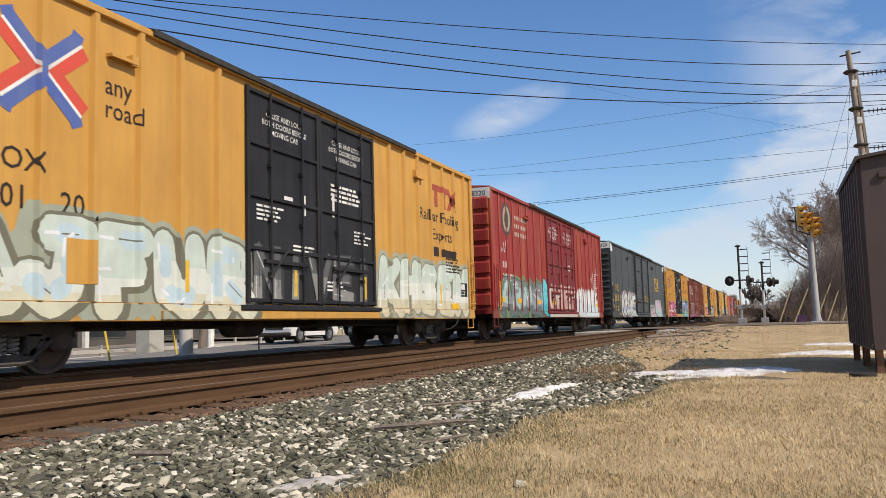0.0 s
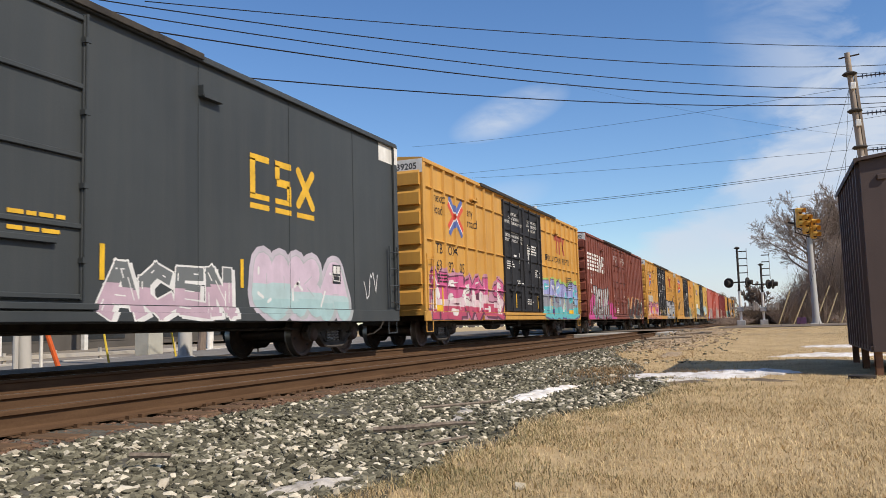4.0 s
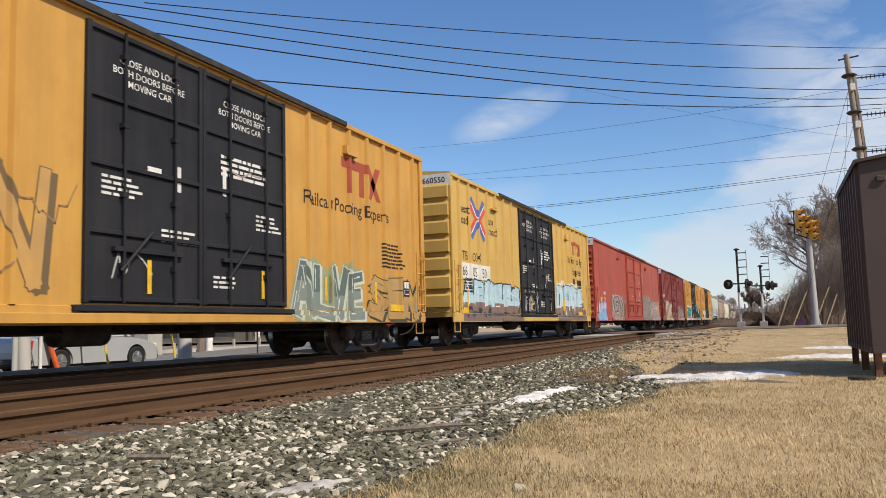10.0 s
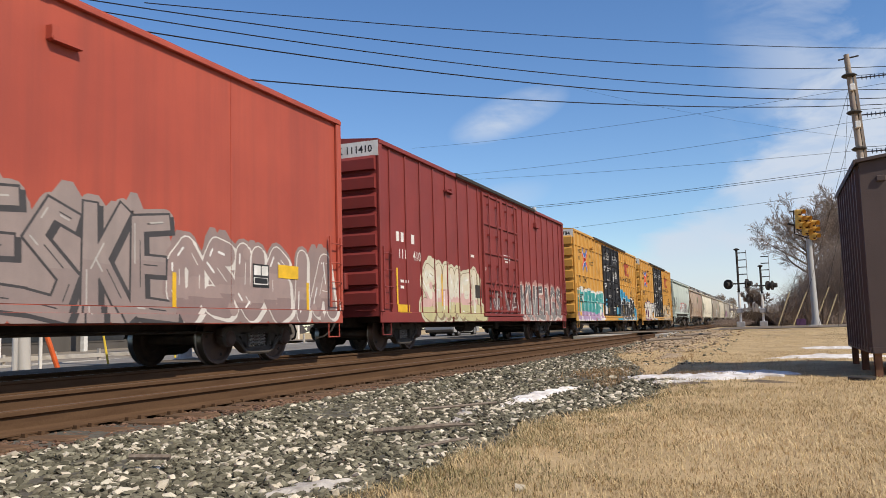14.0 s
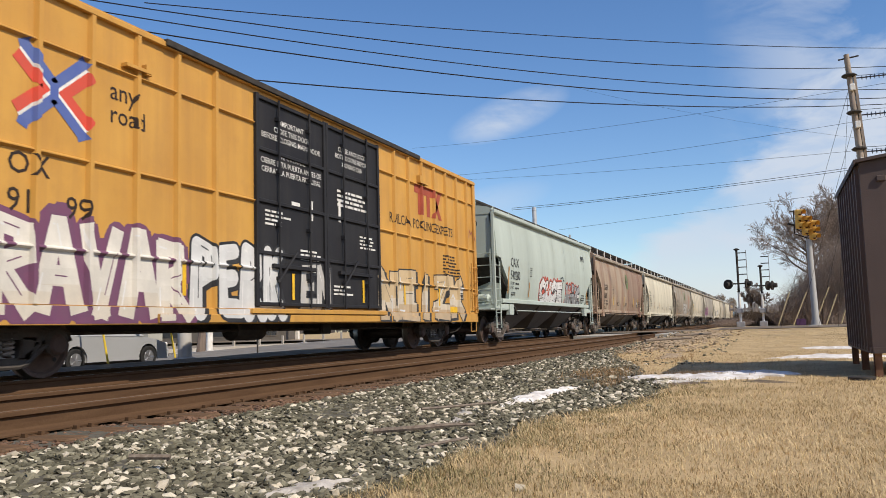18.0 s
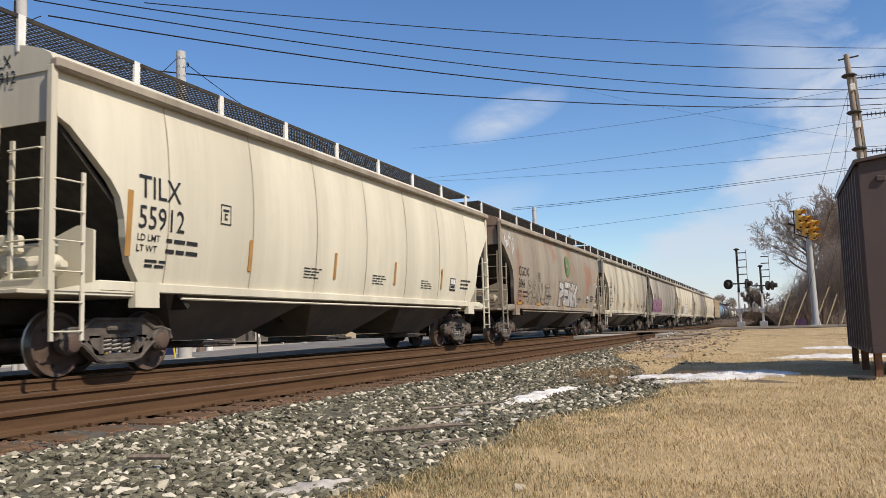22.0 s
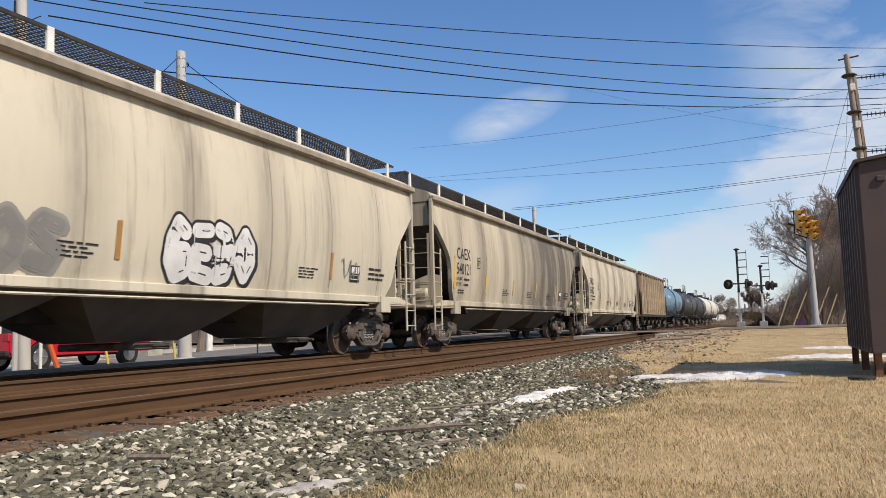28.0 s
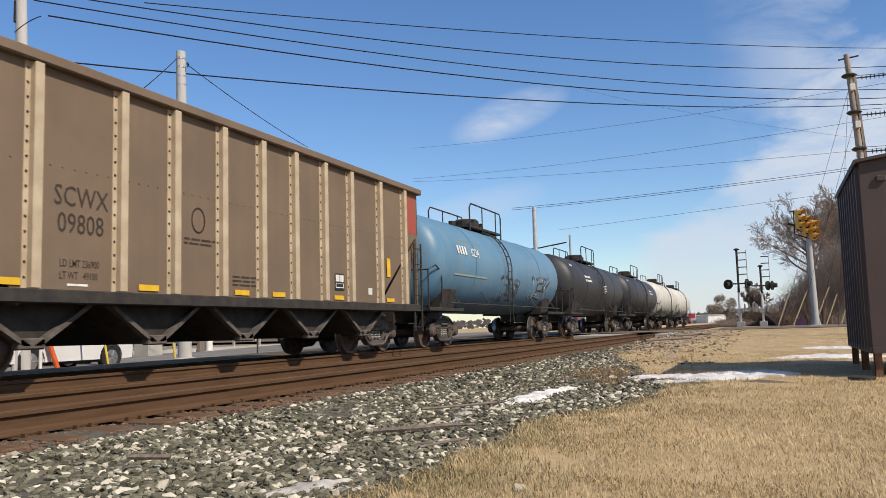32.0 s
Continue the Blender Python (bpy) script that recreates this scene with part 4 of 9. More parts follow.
def hopper(s0, s1, label, body, bay_mat=None, number="", bays=3, walk_mat=None, up=0.0):
    L = s1 - s0
    car = car_body("covered_hopper_car", label, "hopper car", s0)
    zb, zt = 1.30 + up * 0.6, 4.05 + up
    edge = [(0.10, zt), (0.10, 3.42), (0.30, 3.33), (0.70, 2.98), (1.0, 2.72), (1.18, 2.5), (1.28, 2.2), (1.32, 1.95), (1.45, 1.6), (1.70, zb)]
    if up:
        edge = [(0.10, zt), (0.10, 2.92), (0.52, 2.88), (0.62, 2.78), (0.73, 2.62), (1.15, 2.32), (1.56, 2.03), (1.62, 1.9), (1.66, 1.7), (1.70, zb)]

    def y_edge(z):
        for (ya, za), (yb, zb2) in zip(edge, edge[1:]):
            if zb2 <= z <= za and za > zb2:
                return ya + (yb - ya) * (za - z) / (za - zb2)
        return edge[-1][0]

    def sx(y, z):
        return side_x(y, 1.3 + (z - zb) * 2.75 / (zt - zb))

    zs = sorted(e[1] for e in edge)
    zs = zs[:-1] + [zs[-2] + (zt - zs[-2]) * 0.5, zt]
    n = 24
    for s in (1, -1):
        g = Mesh()
        base = 0
        for z in zs:
            e = y_edge(z)
            for i in range(n + 1):
                g.v.append((s * sx(0, z), e + (L - 2 * e) * i / n, z))
        for j in range(len(zs) - 1):
            for i in range(n):
                a = base + j * (n + 1) + i
                g.f.append((a, a + 1, a + n + 2, a + n + 1))
                g.m.append(0)
        # the sheet's edge turned inwards, for thickness
        for flip in (0, 1):
            for z0, z1 in zip(zs, zs[1:]):
                y0, y1 = y_edge(z0), y_edge(z1)
                if flip:
                    y0, y1 = L - y0, L - y1
                x0, x1 = sx(0, z0), sx(0, z1)
                g.face([(s * x0, y0, z0), (s * x1, y1, z1), (s * (x1 - 0.12), y1, z1), (s * (x0 - 0.12), y0, z0)])
        part("side_sheet", g, body, car, smooth=True)
    # roof: rounded, with a chord along each eave and hatches
    g = Mesh()
    prof = [(1.50 * math.cos(t), zt + 0.13 + (0.36 - up * 0.4) * math.sin(t)) for t in [math.pi * i / 12 for i in range(13)]]
    g.prism([(1.50, zt)] + prof + [(-1.50, zt)], "y", 0.08, L - 0.08)
    part("roof", g, body, car)
    for s in (1, -1):
        g = Mesh()
        g.box(s * 1.46, s * 1.62, 0.04, L - 0.04, zt, zt + 0.15, 0, 0.03)
        part("top_chord", g, body if up else CHORD, car)
        g = Mesh()
        g.box(s * 1.40, s * 1.53, 0.9, L - 0.9, zb - 0.13, zb + 0.02, 0, 0.015)
        part("side_sill", g, body, car)
    # end sheets and slope sheets; the recess's shade is painted on the slope sheets
    for y, s in ((0.1, 1), (L - 0.1, -1)):
        g = Mesh()
        g.box(-1.48, 1.48, y, y + s * 0.03, edge[1][1] - 0.04, zt + 0.15)
        part("end_sheet", g, body, car)
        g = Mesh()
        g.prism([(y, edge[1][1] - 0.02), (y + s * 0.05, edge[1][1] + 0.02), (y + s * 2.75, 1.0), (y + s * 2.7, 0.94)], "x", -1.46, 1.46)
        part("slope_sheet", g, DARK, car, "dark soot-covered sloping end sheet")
        g = Mesh()
        g.prism([(-1.40, 1.16), (1.40, 1.16), (1.40, 2.02), (1.1, 2.1), (0.5, 1.9), (-0.5, 1.9), (-1.1, 2.1), (-1.40, 2.02)], "y", y + s * 0.80, y + s * 0.84)
        part("bolster_web", g, body, car)
        g = Mesh()
        for x in (-1.5, 1.5):
            g.box(x - 0.05, x + 0.05, y - 0.08, y + 0.02, 1.14, zt + 0.05, 0, 0.01)
        g.box(-1.5, 1.5, y - 0.08, y + 0.02, 1.16, 1.32, 0, 0.01)
        for x in (-0.5, 0.5):
            g.box(x - 0.05, x + 0.05, y - 0.06, y, 1.2, edge[1][1], 0, 0.01)
        g.box(-1.5, 1.5, y - 0.5, y + s * 1.8, 1.10, 1.16, 0, 0.01)
        part("end_frame", g, body, car)
        g = Mesh()
        g.prism([(y + s * 0.05, 1.15), (y + s * 1.7, 1.15), (y + s * 1.7, 1.32), (y + s * 0.9, 1.32)], "x", 1.40, 1.52)
        g.prism([(y + s * 1.45, 0.95), (y + s * 1.95, 0.95), (y + s * 1.95, 1.32), (y + s * 1.45, 1.32)], "x", 1.42, 1.55)
        part("jacking_pad", g, body, car)
        a, b = (y - 0.02, y + 0.48) if s > 0 else (y - 0.48, y + 0.02)
        ladder(car, 1.52, a, b, [0.62, 1.0, 1.4, 1.8, 2.2, 2.6], body, 0.05)
        end_ladder(car, y - 0.04, -s, 0.85, 1.4, [1.4, 1.8, 2.2, 2.6, 3.0], body)
        g = Mesh()
        g.lathe("x", (0.75, y + s * 0.45, 1.52), [(-0.5, 0.10), (-0.46, 0.15), (0.36, 0.15), (0.42, 0.08), (0.5, 0.06)], 14)
        for x in (0.45, 0.95):
            g.box(x - 0.03, x + 0.03, y + s * 0.35, y + s * 0.55, 1.16, 1.42)
        part("brake_cylinder", g, body, car)
        g = Mesh()
        g.box(-0.9, -0.4, y + s * 0.4, y + s * 0.9, 1.16, 1.6, 0, 0.03)
        g.box(0.15, 0.42, y + s * 0.3, y + s * 0.55, 1.72, 1.98, 0, 0.03)
        part("brake_valve", g, body, car)
        g = Mesh()
        g.tube([(0.2, y + s * 0.2, 1.2), (1.1, y + s * 0.3, 1.30), (1.35, y + s * 0.1, 1.22)], 0.025, 5)
        part("brake_pipe", g, body, car)
        g = Mesh()
        g.tube([(-0.4, y + s * 0.1, 1.75), (0.3, y + s * 0.1, 1.78), (1.48, y + s * 0.1, 1.74)], 0.02, 5)
        part("end_rail", g, body, car)
    # discharge bays; the shade on their sloping sides is put into the material's colour
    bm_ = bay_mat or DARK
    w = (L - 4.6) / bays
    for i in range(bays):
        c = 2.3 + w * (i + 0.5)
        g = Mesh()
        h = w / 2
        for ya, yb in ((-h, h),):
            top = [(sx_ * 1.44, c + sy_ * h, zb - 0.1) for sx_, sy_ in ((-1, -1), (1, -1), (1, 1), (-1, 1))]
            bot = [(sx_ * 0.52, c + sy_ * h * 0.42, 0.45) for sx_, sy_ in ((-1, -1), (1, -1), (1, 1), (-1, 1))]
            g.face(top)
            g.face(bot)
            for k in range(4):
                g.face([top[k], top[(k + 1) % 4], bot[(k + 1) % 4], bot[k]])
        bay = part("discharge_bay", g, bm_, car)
        g = Mesh()
        g.box(-0.8, 0.8, c - 0.42, c + 0.42, 0.32, 0.44, 0, 0.02)
        g.tube([(0.6, c, 0.38), (1.15, c, 0.38)], 0.03, 6)
        part("outlet_gate", g, TRUCK, bay)
    g = Mesh()
    g.tube([(1.5, 2.6, 1.10), (1.5, L - 2.6, 1.10)], 0.02, 5)
    part("handrail", g, body, car)
    # running board on posts
    wm = walk_mat or DARK
    g = Mesh()
    for x in [-0.85 + 0.068 * i for i in range(26)]:
        g.box(x - 0.0045, x + 0.0045, -0.25, L + 0.25, 4.866, 4.884)
    y = -0.25
    while y < L + 0.25:
        g.box(-0.86, 0.86, y - 0.007, y + 0.007, 4.868, 4.884)
        y += 0.11
    for x in (0.86, -0.86):
        g.box(x - 0.012, x + 0.012, -0.25, L + 0.25, 4.845, 4.90)
    wk = part("running_board", g, wm, car)
    k = 9
    for i in range(k):
        y = 0.12 + (L - 0.24) * i / (k - 1)
        for x in (0.86, -0.86):
            g = Mesh()
            g.box(x - 0.02, x + 0.02, y - 0.06, y + 0.06, zt + 0.33, 4.90)
            part("walkway_post", g, body if up else WHITE, wk)
    for i in range(5):
        y = L * (i + 0.5) / 5
        g = Mesh()
        g.box(-0.45, 0.45, y - 1.2, y + 1.2, zt + 0.45 - up * 0.45, zt + 0.57 - up * 0.45, 0, 0.04)
        part("hatch", g, body, car)
    # weld seams
    seam = Mesh()
    base = []
    for z0, z1 in zip(zs, zs[1:]):
        seam.face([(sx(0, z0) + 0.006, -0.013, z0), (sx(0, z0) + 0.006, 0.013, z0), (sx(0, z1) + 0.006, 0.013, z1), (sx(0, z1) + 0.006, -0.013, z1)])
    sd = seam.data("weld_seam", body if up else SEAM)
    for i in range(1, 8):
        y = L * i / 8
        if 1.9 < y < L - 1.9:
            part("weld_seam", sd, None, car, m=pose(0, y, 0))
    g = Mesh()
    g.box(-0.3, 0.3, 0.2, L - 0.2, 0.75, 1.1, 0, 0.02)
    part("underframe", g, DARK, car)
    for y in (1.75, L - 1.75):
        truck(car, y)
    couplers(car, L, 0.5)
    surf = [(0, L, zb + 0.02, zt - 0.01, sx)]
    return car, surf, L


def hop_mat(name, c, c2, soot, amount, rng_=(0.40, 0.60), spots=0.15, ss=0.9, second_streak=None, soot_end=None, seams=None, blotch=None):
    return mat(name, c, 0.6, second=c2, scale=0.5, stretch=(1, 1, 0.15), streak=amount, dirt=soot, dirt_amount=spots, grain=0.05, bump=0.05, streak_scale=ss, streak_range=rng_,
               streak2=second_streak, soot_end=soot_end, seams=seams, blotch=blotch)


H_GREEN = hop_mat("pale_green_paint", (0.45, 0.51, 0.455), (0.40, 0.455, 0.405), (0.27, 0.30, 0.26), 0.25, seams=(0.25, (0.20, 0.22, 0.19), 2.0, 0.0))
H_RUST = hop_mat("rusty_beige_paint", (0.41, 0.315, 0.215), (0.34, 0.275, 0.205), (0.20, 0.085, 0.05), 0.8, (0.44, 0.64), 0.2, 0.55, (0.5, (0.16, 0.08, 0.05), 2.6, 0.5, 0.66), (0.75, (0.17, 0.07, 0.04), 11.0, 15.0), seams=(0.5, (0.20, 0.09, 0.05), 2.125, 0.4))
H_CREAM = hop_mat("cream_paint", (0.68, 0.63, 0.49), (0.62, 0.575, 0.445), (0.36, 0.32, 0.24), 0.35, seams=(0.35, (0.30, 0.26, 0.19), 2.19, 0.0))
H_TAUPE = hop_mat("sooty_taupe_paint", (0.34, 0.295, 0.22), (0.27, 0.235, 0.18), (0.17, 0.13, 0.10), 0.5, (0.46, 0.68), 0.2, 0.7, (0.5, (0.20, 0.095, 0.05), 1.2, 0.52, 0.66), seams=(0.5, (0.13, 0.105, 0.08), 2.15, 0.2), blotch=(0.8, (0.27, 0.125, 0.07), 0.62, 0.52, 0.66))
H_SOOT = hop_mat("sooty_cream_paint", (0.61, 0.55, 0.42), (0.53, 0.47, 0.355), (0.12, 0.10, 0.08), 0.75, (0.52, 0.70), 0.12, 1.0, (0.45, (0.20, 0.165, 0.12), 4.2, 0.54, 0.70), seams=(0.6, (0.115, 0.098, 0.078), 2.2, 0.1))
H_CAEX = hop_mat("grey_cream_paint", (0.60, 0.535, 0.40), (0.52, 0.455, 0.335), (0.19, 0.155, 0.11), 0.65, (0.46, 0.66), 0.12, 1.3, (0.45, (0.20, 0.165, 0.12), 5.0, 0.54, 0.70), seams=(0.7, (0.115, 0.098, 0.078), 2.19, 0.2))
H_GREY = hop_mat("sooted_grey_cream_paint", (0.54, 0.475, 0.355), (0.45, 0.39, 0.285), (0.19, 0.155, 0.11), 0.6, (0.46, 0.66), 0.12, 1.3, (0.45, (0.20, 0.165, 0.12), 5.0, 0.54, 0.70),
                 (1.25, (0.115, 0.098, 0.078), 6.0, 12.0), seams=(0.75, (0.115, 0.098, 0.078), 2.2, 0.2))
H_BLOT = hop_mat("end_sooted_cream_paint", (0.57, 0.51, 0.385), (0.48, 0.425, 0.32), (0.14, 0.115, 0.09), 0.6, (0.54, 0.72), 0.12, 1.0, (0.4, (0.20, 0.165, 0.12), 4.2, 0.56, 0.70),
                 (0.8, (0.10, 0.085, 0.072), 11.5, 15.5), seams=(0.85, (0.115, 0.098, 0.078), 2.15, 0.3))
H_VIOLET = hop_mat("violet_sooted_paint", (0.47, 0.42, 0.33), (0.40, 0.355, 0.28), (0.12, 0.10, 0.085), 0.8, (0.46, 0.66), 0.2, 0.9, (0.5, (0.12, 0.10, 0.09), 3.2, 0.5, 0.66),
                   (0.6, (0.10, 0.085, 0.08), 3.0, 9.0), seams=(0.8, (0.115, 0.098, 0.078), 2.2, 0.1))
# body paint darkened for the bays: their shade is put into this colour
BAY_SHADE = mat("shadowed_bay_paint", (0.11, 0.095, 0.08), 0.85, second=(0.15, 0.13, 0.105), scale=1.2, grain=0.2)

h13 = hopper(267.4, 283.3, "pale green covered hopper car with white and black spray paint", H_GREEN, BAY_SHADE, up=0.30)
h14 = hopper(284.45, 301.45, "rust-stained beige covered hopper car", H_RUST, BAY_SHADE)
h15 = hopper(302.9, 320.45, "clean cream covered hopper car with brown reflector strips", H_CREAM, BAY_SHADE)
h16 = hopper(321.8, 339.0, "soot-covered taupe hopper car with rust patches", H_TAUPE, BAY_SHADE)
h17 = hopper(340.3, 357.5, "soot-streaked cream covered hopper car", H_BLOT, BAY_SHADE)
h18 = hopper(358.85, 376.5, "soot-streaked cream hopper car with purple spray paint", H_VIOLET, BAY_SHADE)
h19 = hopper(377.35, 395.0, "grey cream hopper car with white bubble lettering", H_SOOT, BAY_SHADE)
h20 = hopper(396.2, 413.8, "grey cream covered hopper car with grey streaks", H_GREY, BAY_SHADE)
h21 = hopper(415.25, 432.8, "cream covered hopper car with grey streaks", H_CAEX, BAY_SHADE)


# ---- open coal hopper ----
COAL = mat("coal_hopper_taupe", (0.185, 0.13, 0.083), 0.7, second=(0.15, 0.105, 0.068), scale=0.7, streak=0.3, dirt=(0.12, 0.085, 0.065), grain=0.07)
COAL_POST = mat("dusty_beige_steel", (0.50, 0.405, 0.28), 0.75, second=(0.36, 0.275, 0.18), scale=2, grain=0.1)


def coal_car(s0, s1):
    L = s1 - s0
    car = car_body("open_hopper_car", "brown open-top coal hopper car with pale riveted posts", "hopper car", s0)
    wall = 1.48
    for s in (1, -1):
        g = Mesh()
        g.prism([(0.05, 4.05), (0.05, 3.45), (1.1, 1.75), (1.1, 1.15), (L - 0.6, 1.15), (L - 0.6, 1.75), (L - 0.05, 3.45), (L - 0.05, 4.05)], "x", s * wall, s * (wall - 0.02))
        part("side_wall", g, COAL, car)
        g = Mesh()
        g.box(s * (wall - 0.04), s * (wall + 0.13), 0, L, 4.05, 4.20, 0, 0.02)
        part("top_chord", g, COAL, car)
        g = Mesh()
        g.box(s * (wall - 0.1), s * (wall + 0.12), 0.2, L - 0.2, 0.98, 1.16, 0, 0.015)
        part("side_sill", g, DARK, car)
    post = Mesh()
    post.box(wall, wall + 0.11, -0.07, 0.07, 1.16, 4.05, 0, 0.012)
    post.box(wall, wall + 0.015, -0.15, 0.15, 1.16, 4.05)
    pd = post.data("side_post", COAL_POST)
    riv = Mesh()
    for sgn in (-0.11, 0.11):
        for i in range(15):
            riv.lathe("x", (wall + 0.013, sgn, 1.3 + 0.19 * i), [(0, 0.022), (0.014, 0.016), (0.018, 0.004)], 6)
    rd = riv.data("rivets", DARK)
    for y in (1.4, 2.73, 4.22, 5.35, 6.54, 7.69, 8.8, 9.94, 11.09, 12.53, 13.92):
        p = part("side_post", pd, None, car, m=pose(0, y, 0))
        part("rivets", rd, None, p)
    g = Mesh()
    for i in range(70):
        g.lathe("x", (wall, 0.4 + i * 0.2, 2.78), [(0, 0.018), (0.012, 0.012), (0.015, 0.003)], 6)
    part("rivets", g, COAL, car)
    for y, s in ((0.05, 1), (L - 0.05, -1)):
        g = Mesh()
        g.box(-wall, wall, y, y + s * 0.03, 3.0, 4.1)
        g.prism([(y, 3.0), (y + s * 0.05, 3.0), (y + s * 2.6, 1.0), (y + s * 2.5, 0.95)], "x", -wall, wall)
        part("slope_sheet", g, COAL, car)
        g = Mesh()
        for x in (-1.4, -0.4, 0.4, 1.4):
            g.box(x - 0.06, x + 0.06, y - 0.05, y + 0.05, 1.0, 4.05, 0, 0.01)
        g.box(-1.5, 1.5, y - 0.3, y + s * 1.8, 1.0, 1.12, 0, 0.01)
        part("end_frame", g, COAL, car)
        a = y if s > 0 else y - 0.45
        ladder(car, 1.55, a, a + 0.45, [0.6, 1.0, 1.4, 1.8, 2.2, 2.6], DARK, 0.05)
    g = Mesh()
    g.box(-wall + 0.03, wall - 0.03, 0.3, L - 0.3, 3.2, 3.75)
    part("load", g, BLACK, car, "black coal load")
    for i in range(5):
        c = 2.9 + (L - 5.8) * i / 4
        g = Mesh()
        g.prism([(c - 1.0, 1.0), (c + 1.0, 1.0), (c + 0.12, 0.42), (c - 0.12, 0.42)], "x", -1.3, 1.25)
        bay = part("discharge_bay", g, DARK, car)
        g = Mesh()
        for a in (-1, 1):
            g.prism([(c + a * 1.0, 0.98), (c + a * 0.88, 0.98), (c + a * 0.02, 0.45), (c + a * 0.14, 0.45)], "x", 1.26, 1.36)
        g.box(1.2, 1.36, c - 0.2, c + 0.2, 0.40, 0.55, 0, 0.02)
        part("door_brace", g, TRUCK, bay)
    g = Mesh()
    g.box(-0.3, 0.3, 0.2, L - 0.2, 0.7, 1.05)
    part("underframe", g, DARK, car)
    polys = [quad(y, y + 0.42, 1.20, 1.29) for y in (2.15, 4.6, 6.9, 8.05, 10.35, 12.89)] + [quad(12.92, 13.12, 1.8, 2.25)]
    decal("reflector", car, polys, [YEL], [(0, L, 1.0, 4, wall + 0.016)], "yellow reflector strips")
    for y in (1.75, L - 1.75):
        truck(car, y)
    couplers(car, L, 0.5)
    return car, [(0, L, 1.2, 4.0, wall)], L


k22 = coal_car(434.15, 449.05)


# ---- tank cars ----
def tank_car(s0, s1, label, color, r=1.48, zc=2.50, rail_y=None):
    L = s1 - s0
    car = car_body("tank_car", label, "tank car", s0)
    g = Mesh()
    prof = [(0.35, 0.05)]
    for i in range(1, 9):
        t = math.pi / 2 * i / 8
        prof.append((0.35 + 0.62 * (1 - math.cos(t)), r * math.sin(t)))
    for i in range(8, 0, -1):
        t = math.pi / 2 * i / 8
        prof.append((L - 0.35 - 0.62 * (1 - math.cos(t)), r * math.sin(t)))
    prof.append((L - 0.35, 0.05))
    g.lathe("y", (0, 0, zc), prof, 40)
    part("tank", g, color, car, smooth=True)
    g = Mesh()
    for y in (L * 0.25, L * 0.5, L * 0.75):
        g.lathe("y", (0, y, zc), [(-0.03, r), (-0.03, r + 0.012), (0.03, r + 0.012), (0.03, r)], 40)
    part("weld_band", g, color, car)
    for y, s in ((0, 1), (L, -1)):
        g = Mesh()
        g.box(-1.45, 1.45, y, y + s * 2.6, 1.02, 1.12, 0, 0.01)
        g.box(-0.35, 0.35, y, y + s * 3.6, 0.72, 1.06, 0, 0.02)
        g.prism([(-1.1, 1.1), (1.1, 1.1), (1.3, 2.0), (-1.3, 2.0)], "y", y + s * 1.5, y + s * 2.6)
        part("end_saddle", g, DARK, car)
        g = Mesh()
        g.tube([(1.4, y, 1.12), (1.4, y, 2.15), (1.4, y + s * 0.55, 2.3), (1.4, y + s * 1.0, 2.15), (1.4, y + s * 1.0, 1.12)], 0.022, 5)
        g.tube([(-1.4, y, 1.12), (-1.4, y, 2.15), (1.4, y, 2.15)], 0.022, 5)
        part("end_rail", g, DARK, car)
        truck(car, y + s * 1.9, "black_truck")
    g = Mesh()
    g.tube([(1.55, 1.2, 1.25), (1.55, L - 1.2, 1.25)], 0.025, 5)
    for i in range(5):
        y = 2 + (L - 4) * i / 4
        g.tube([(1.55, y, 1.25), (1.2, y, 1.75)], 0.018, 4)
    part("side_handrail", g, DARK, car)
    mid = rail_y if rail_y else L / 2
    g = Mesh()
    g.box(-0.75, 0.75, mid - 1.7, mid + 1.7, zc + r - 0.04, zc + r + 0.03)
    g.lathe("z", (0, mid, zc + r), [(0, 0.45), (0.36, 0.45), (0.42, 0.38)], 16)
    g.lathe("z", (0.2, mid + 0.8, zc + r), [(0, 0.15), (0.35, 0.15)], 10)
    g.lathe("z", (-0.2, mid - 0.9, zc + r), [(0, 0.13), (0.30, 0.13)], 10)
    part("valve_platform", g, DARK, car)
    za = zc + r
    for x in (0.75, -0.75):
        g = Mesh()
        g.tube([(x, mid - 1.7, za - 0.2), (x, mid - 1.7, za + 0.62), (x, mid - 1.55, za + 0.76), (x, mid + 1.55, za + 0.76), (x, mid + 1.7, za + 0.62), (x, mid + 1.7, za - 0.2)], 0.026, 6)
        g.tube([(x, mid - 0.4, za - 0.2), (x, mid - 0.4, za + 0.76)], 0.022, 5)
        g.tube([(x, mid + 1.1, za - 0.2), (x, mid + 1.1, za + 0.76)], 0.022, 5)
        part("platform_rail", g, DARK, car)
    g = Mesh()
    for a in (-0.22, 0.22):
        g.tube([(0.7, mid + a, za - 0.1)] + [((r + 0.12) * math.sin(t), mid + a, zc + (r + 0.12) * math.cos(t)) for t in [0.7 + 0.2 * i for i in range(6)]] + [(1.6, mid + a, 0.7)], 0.02, 5)
    for i in range(8):
        t = 0.75 + 0.17 * i
        g.tube([((r + 0.12) * math.sin(t), mid - 0.22, zc + (r + 0.12) * math.cos(t)), ((r + 0.12) * math.sin(t), mid + 0.22, zc + (r + 0.12) * math.cos(t))], 0.014, 4)
    part("ladder", g, DARK, car)
    couplers(car, L, 0.4)
    return car, L


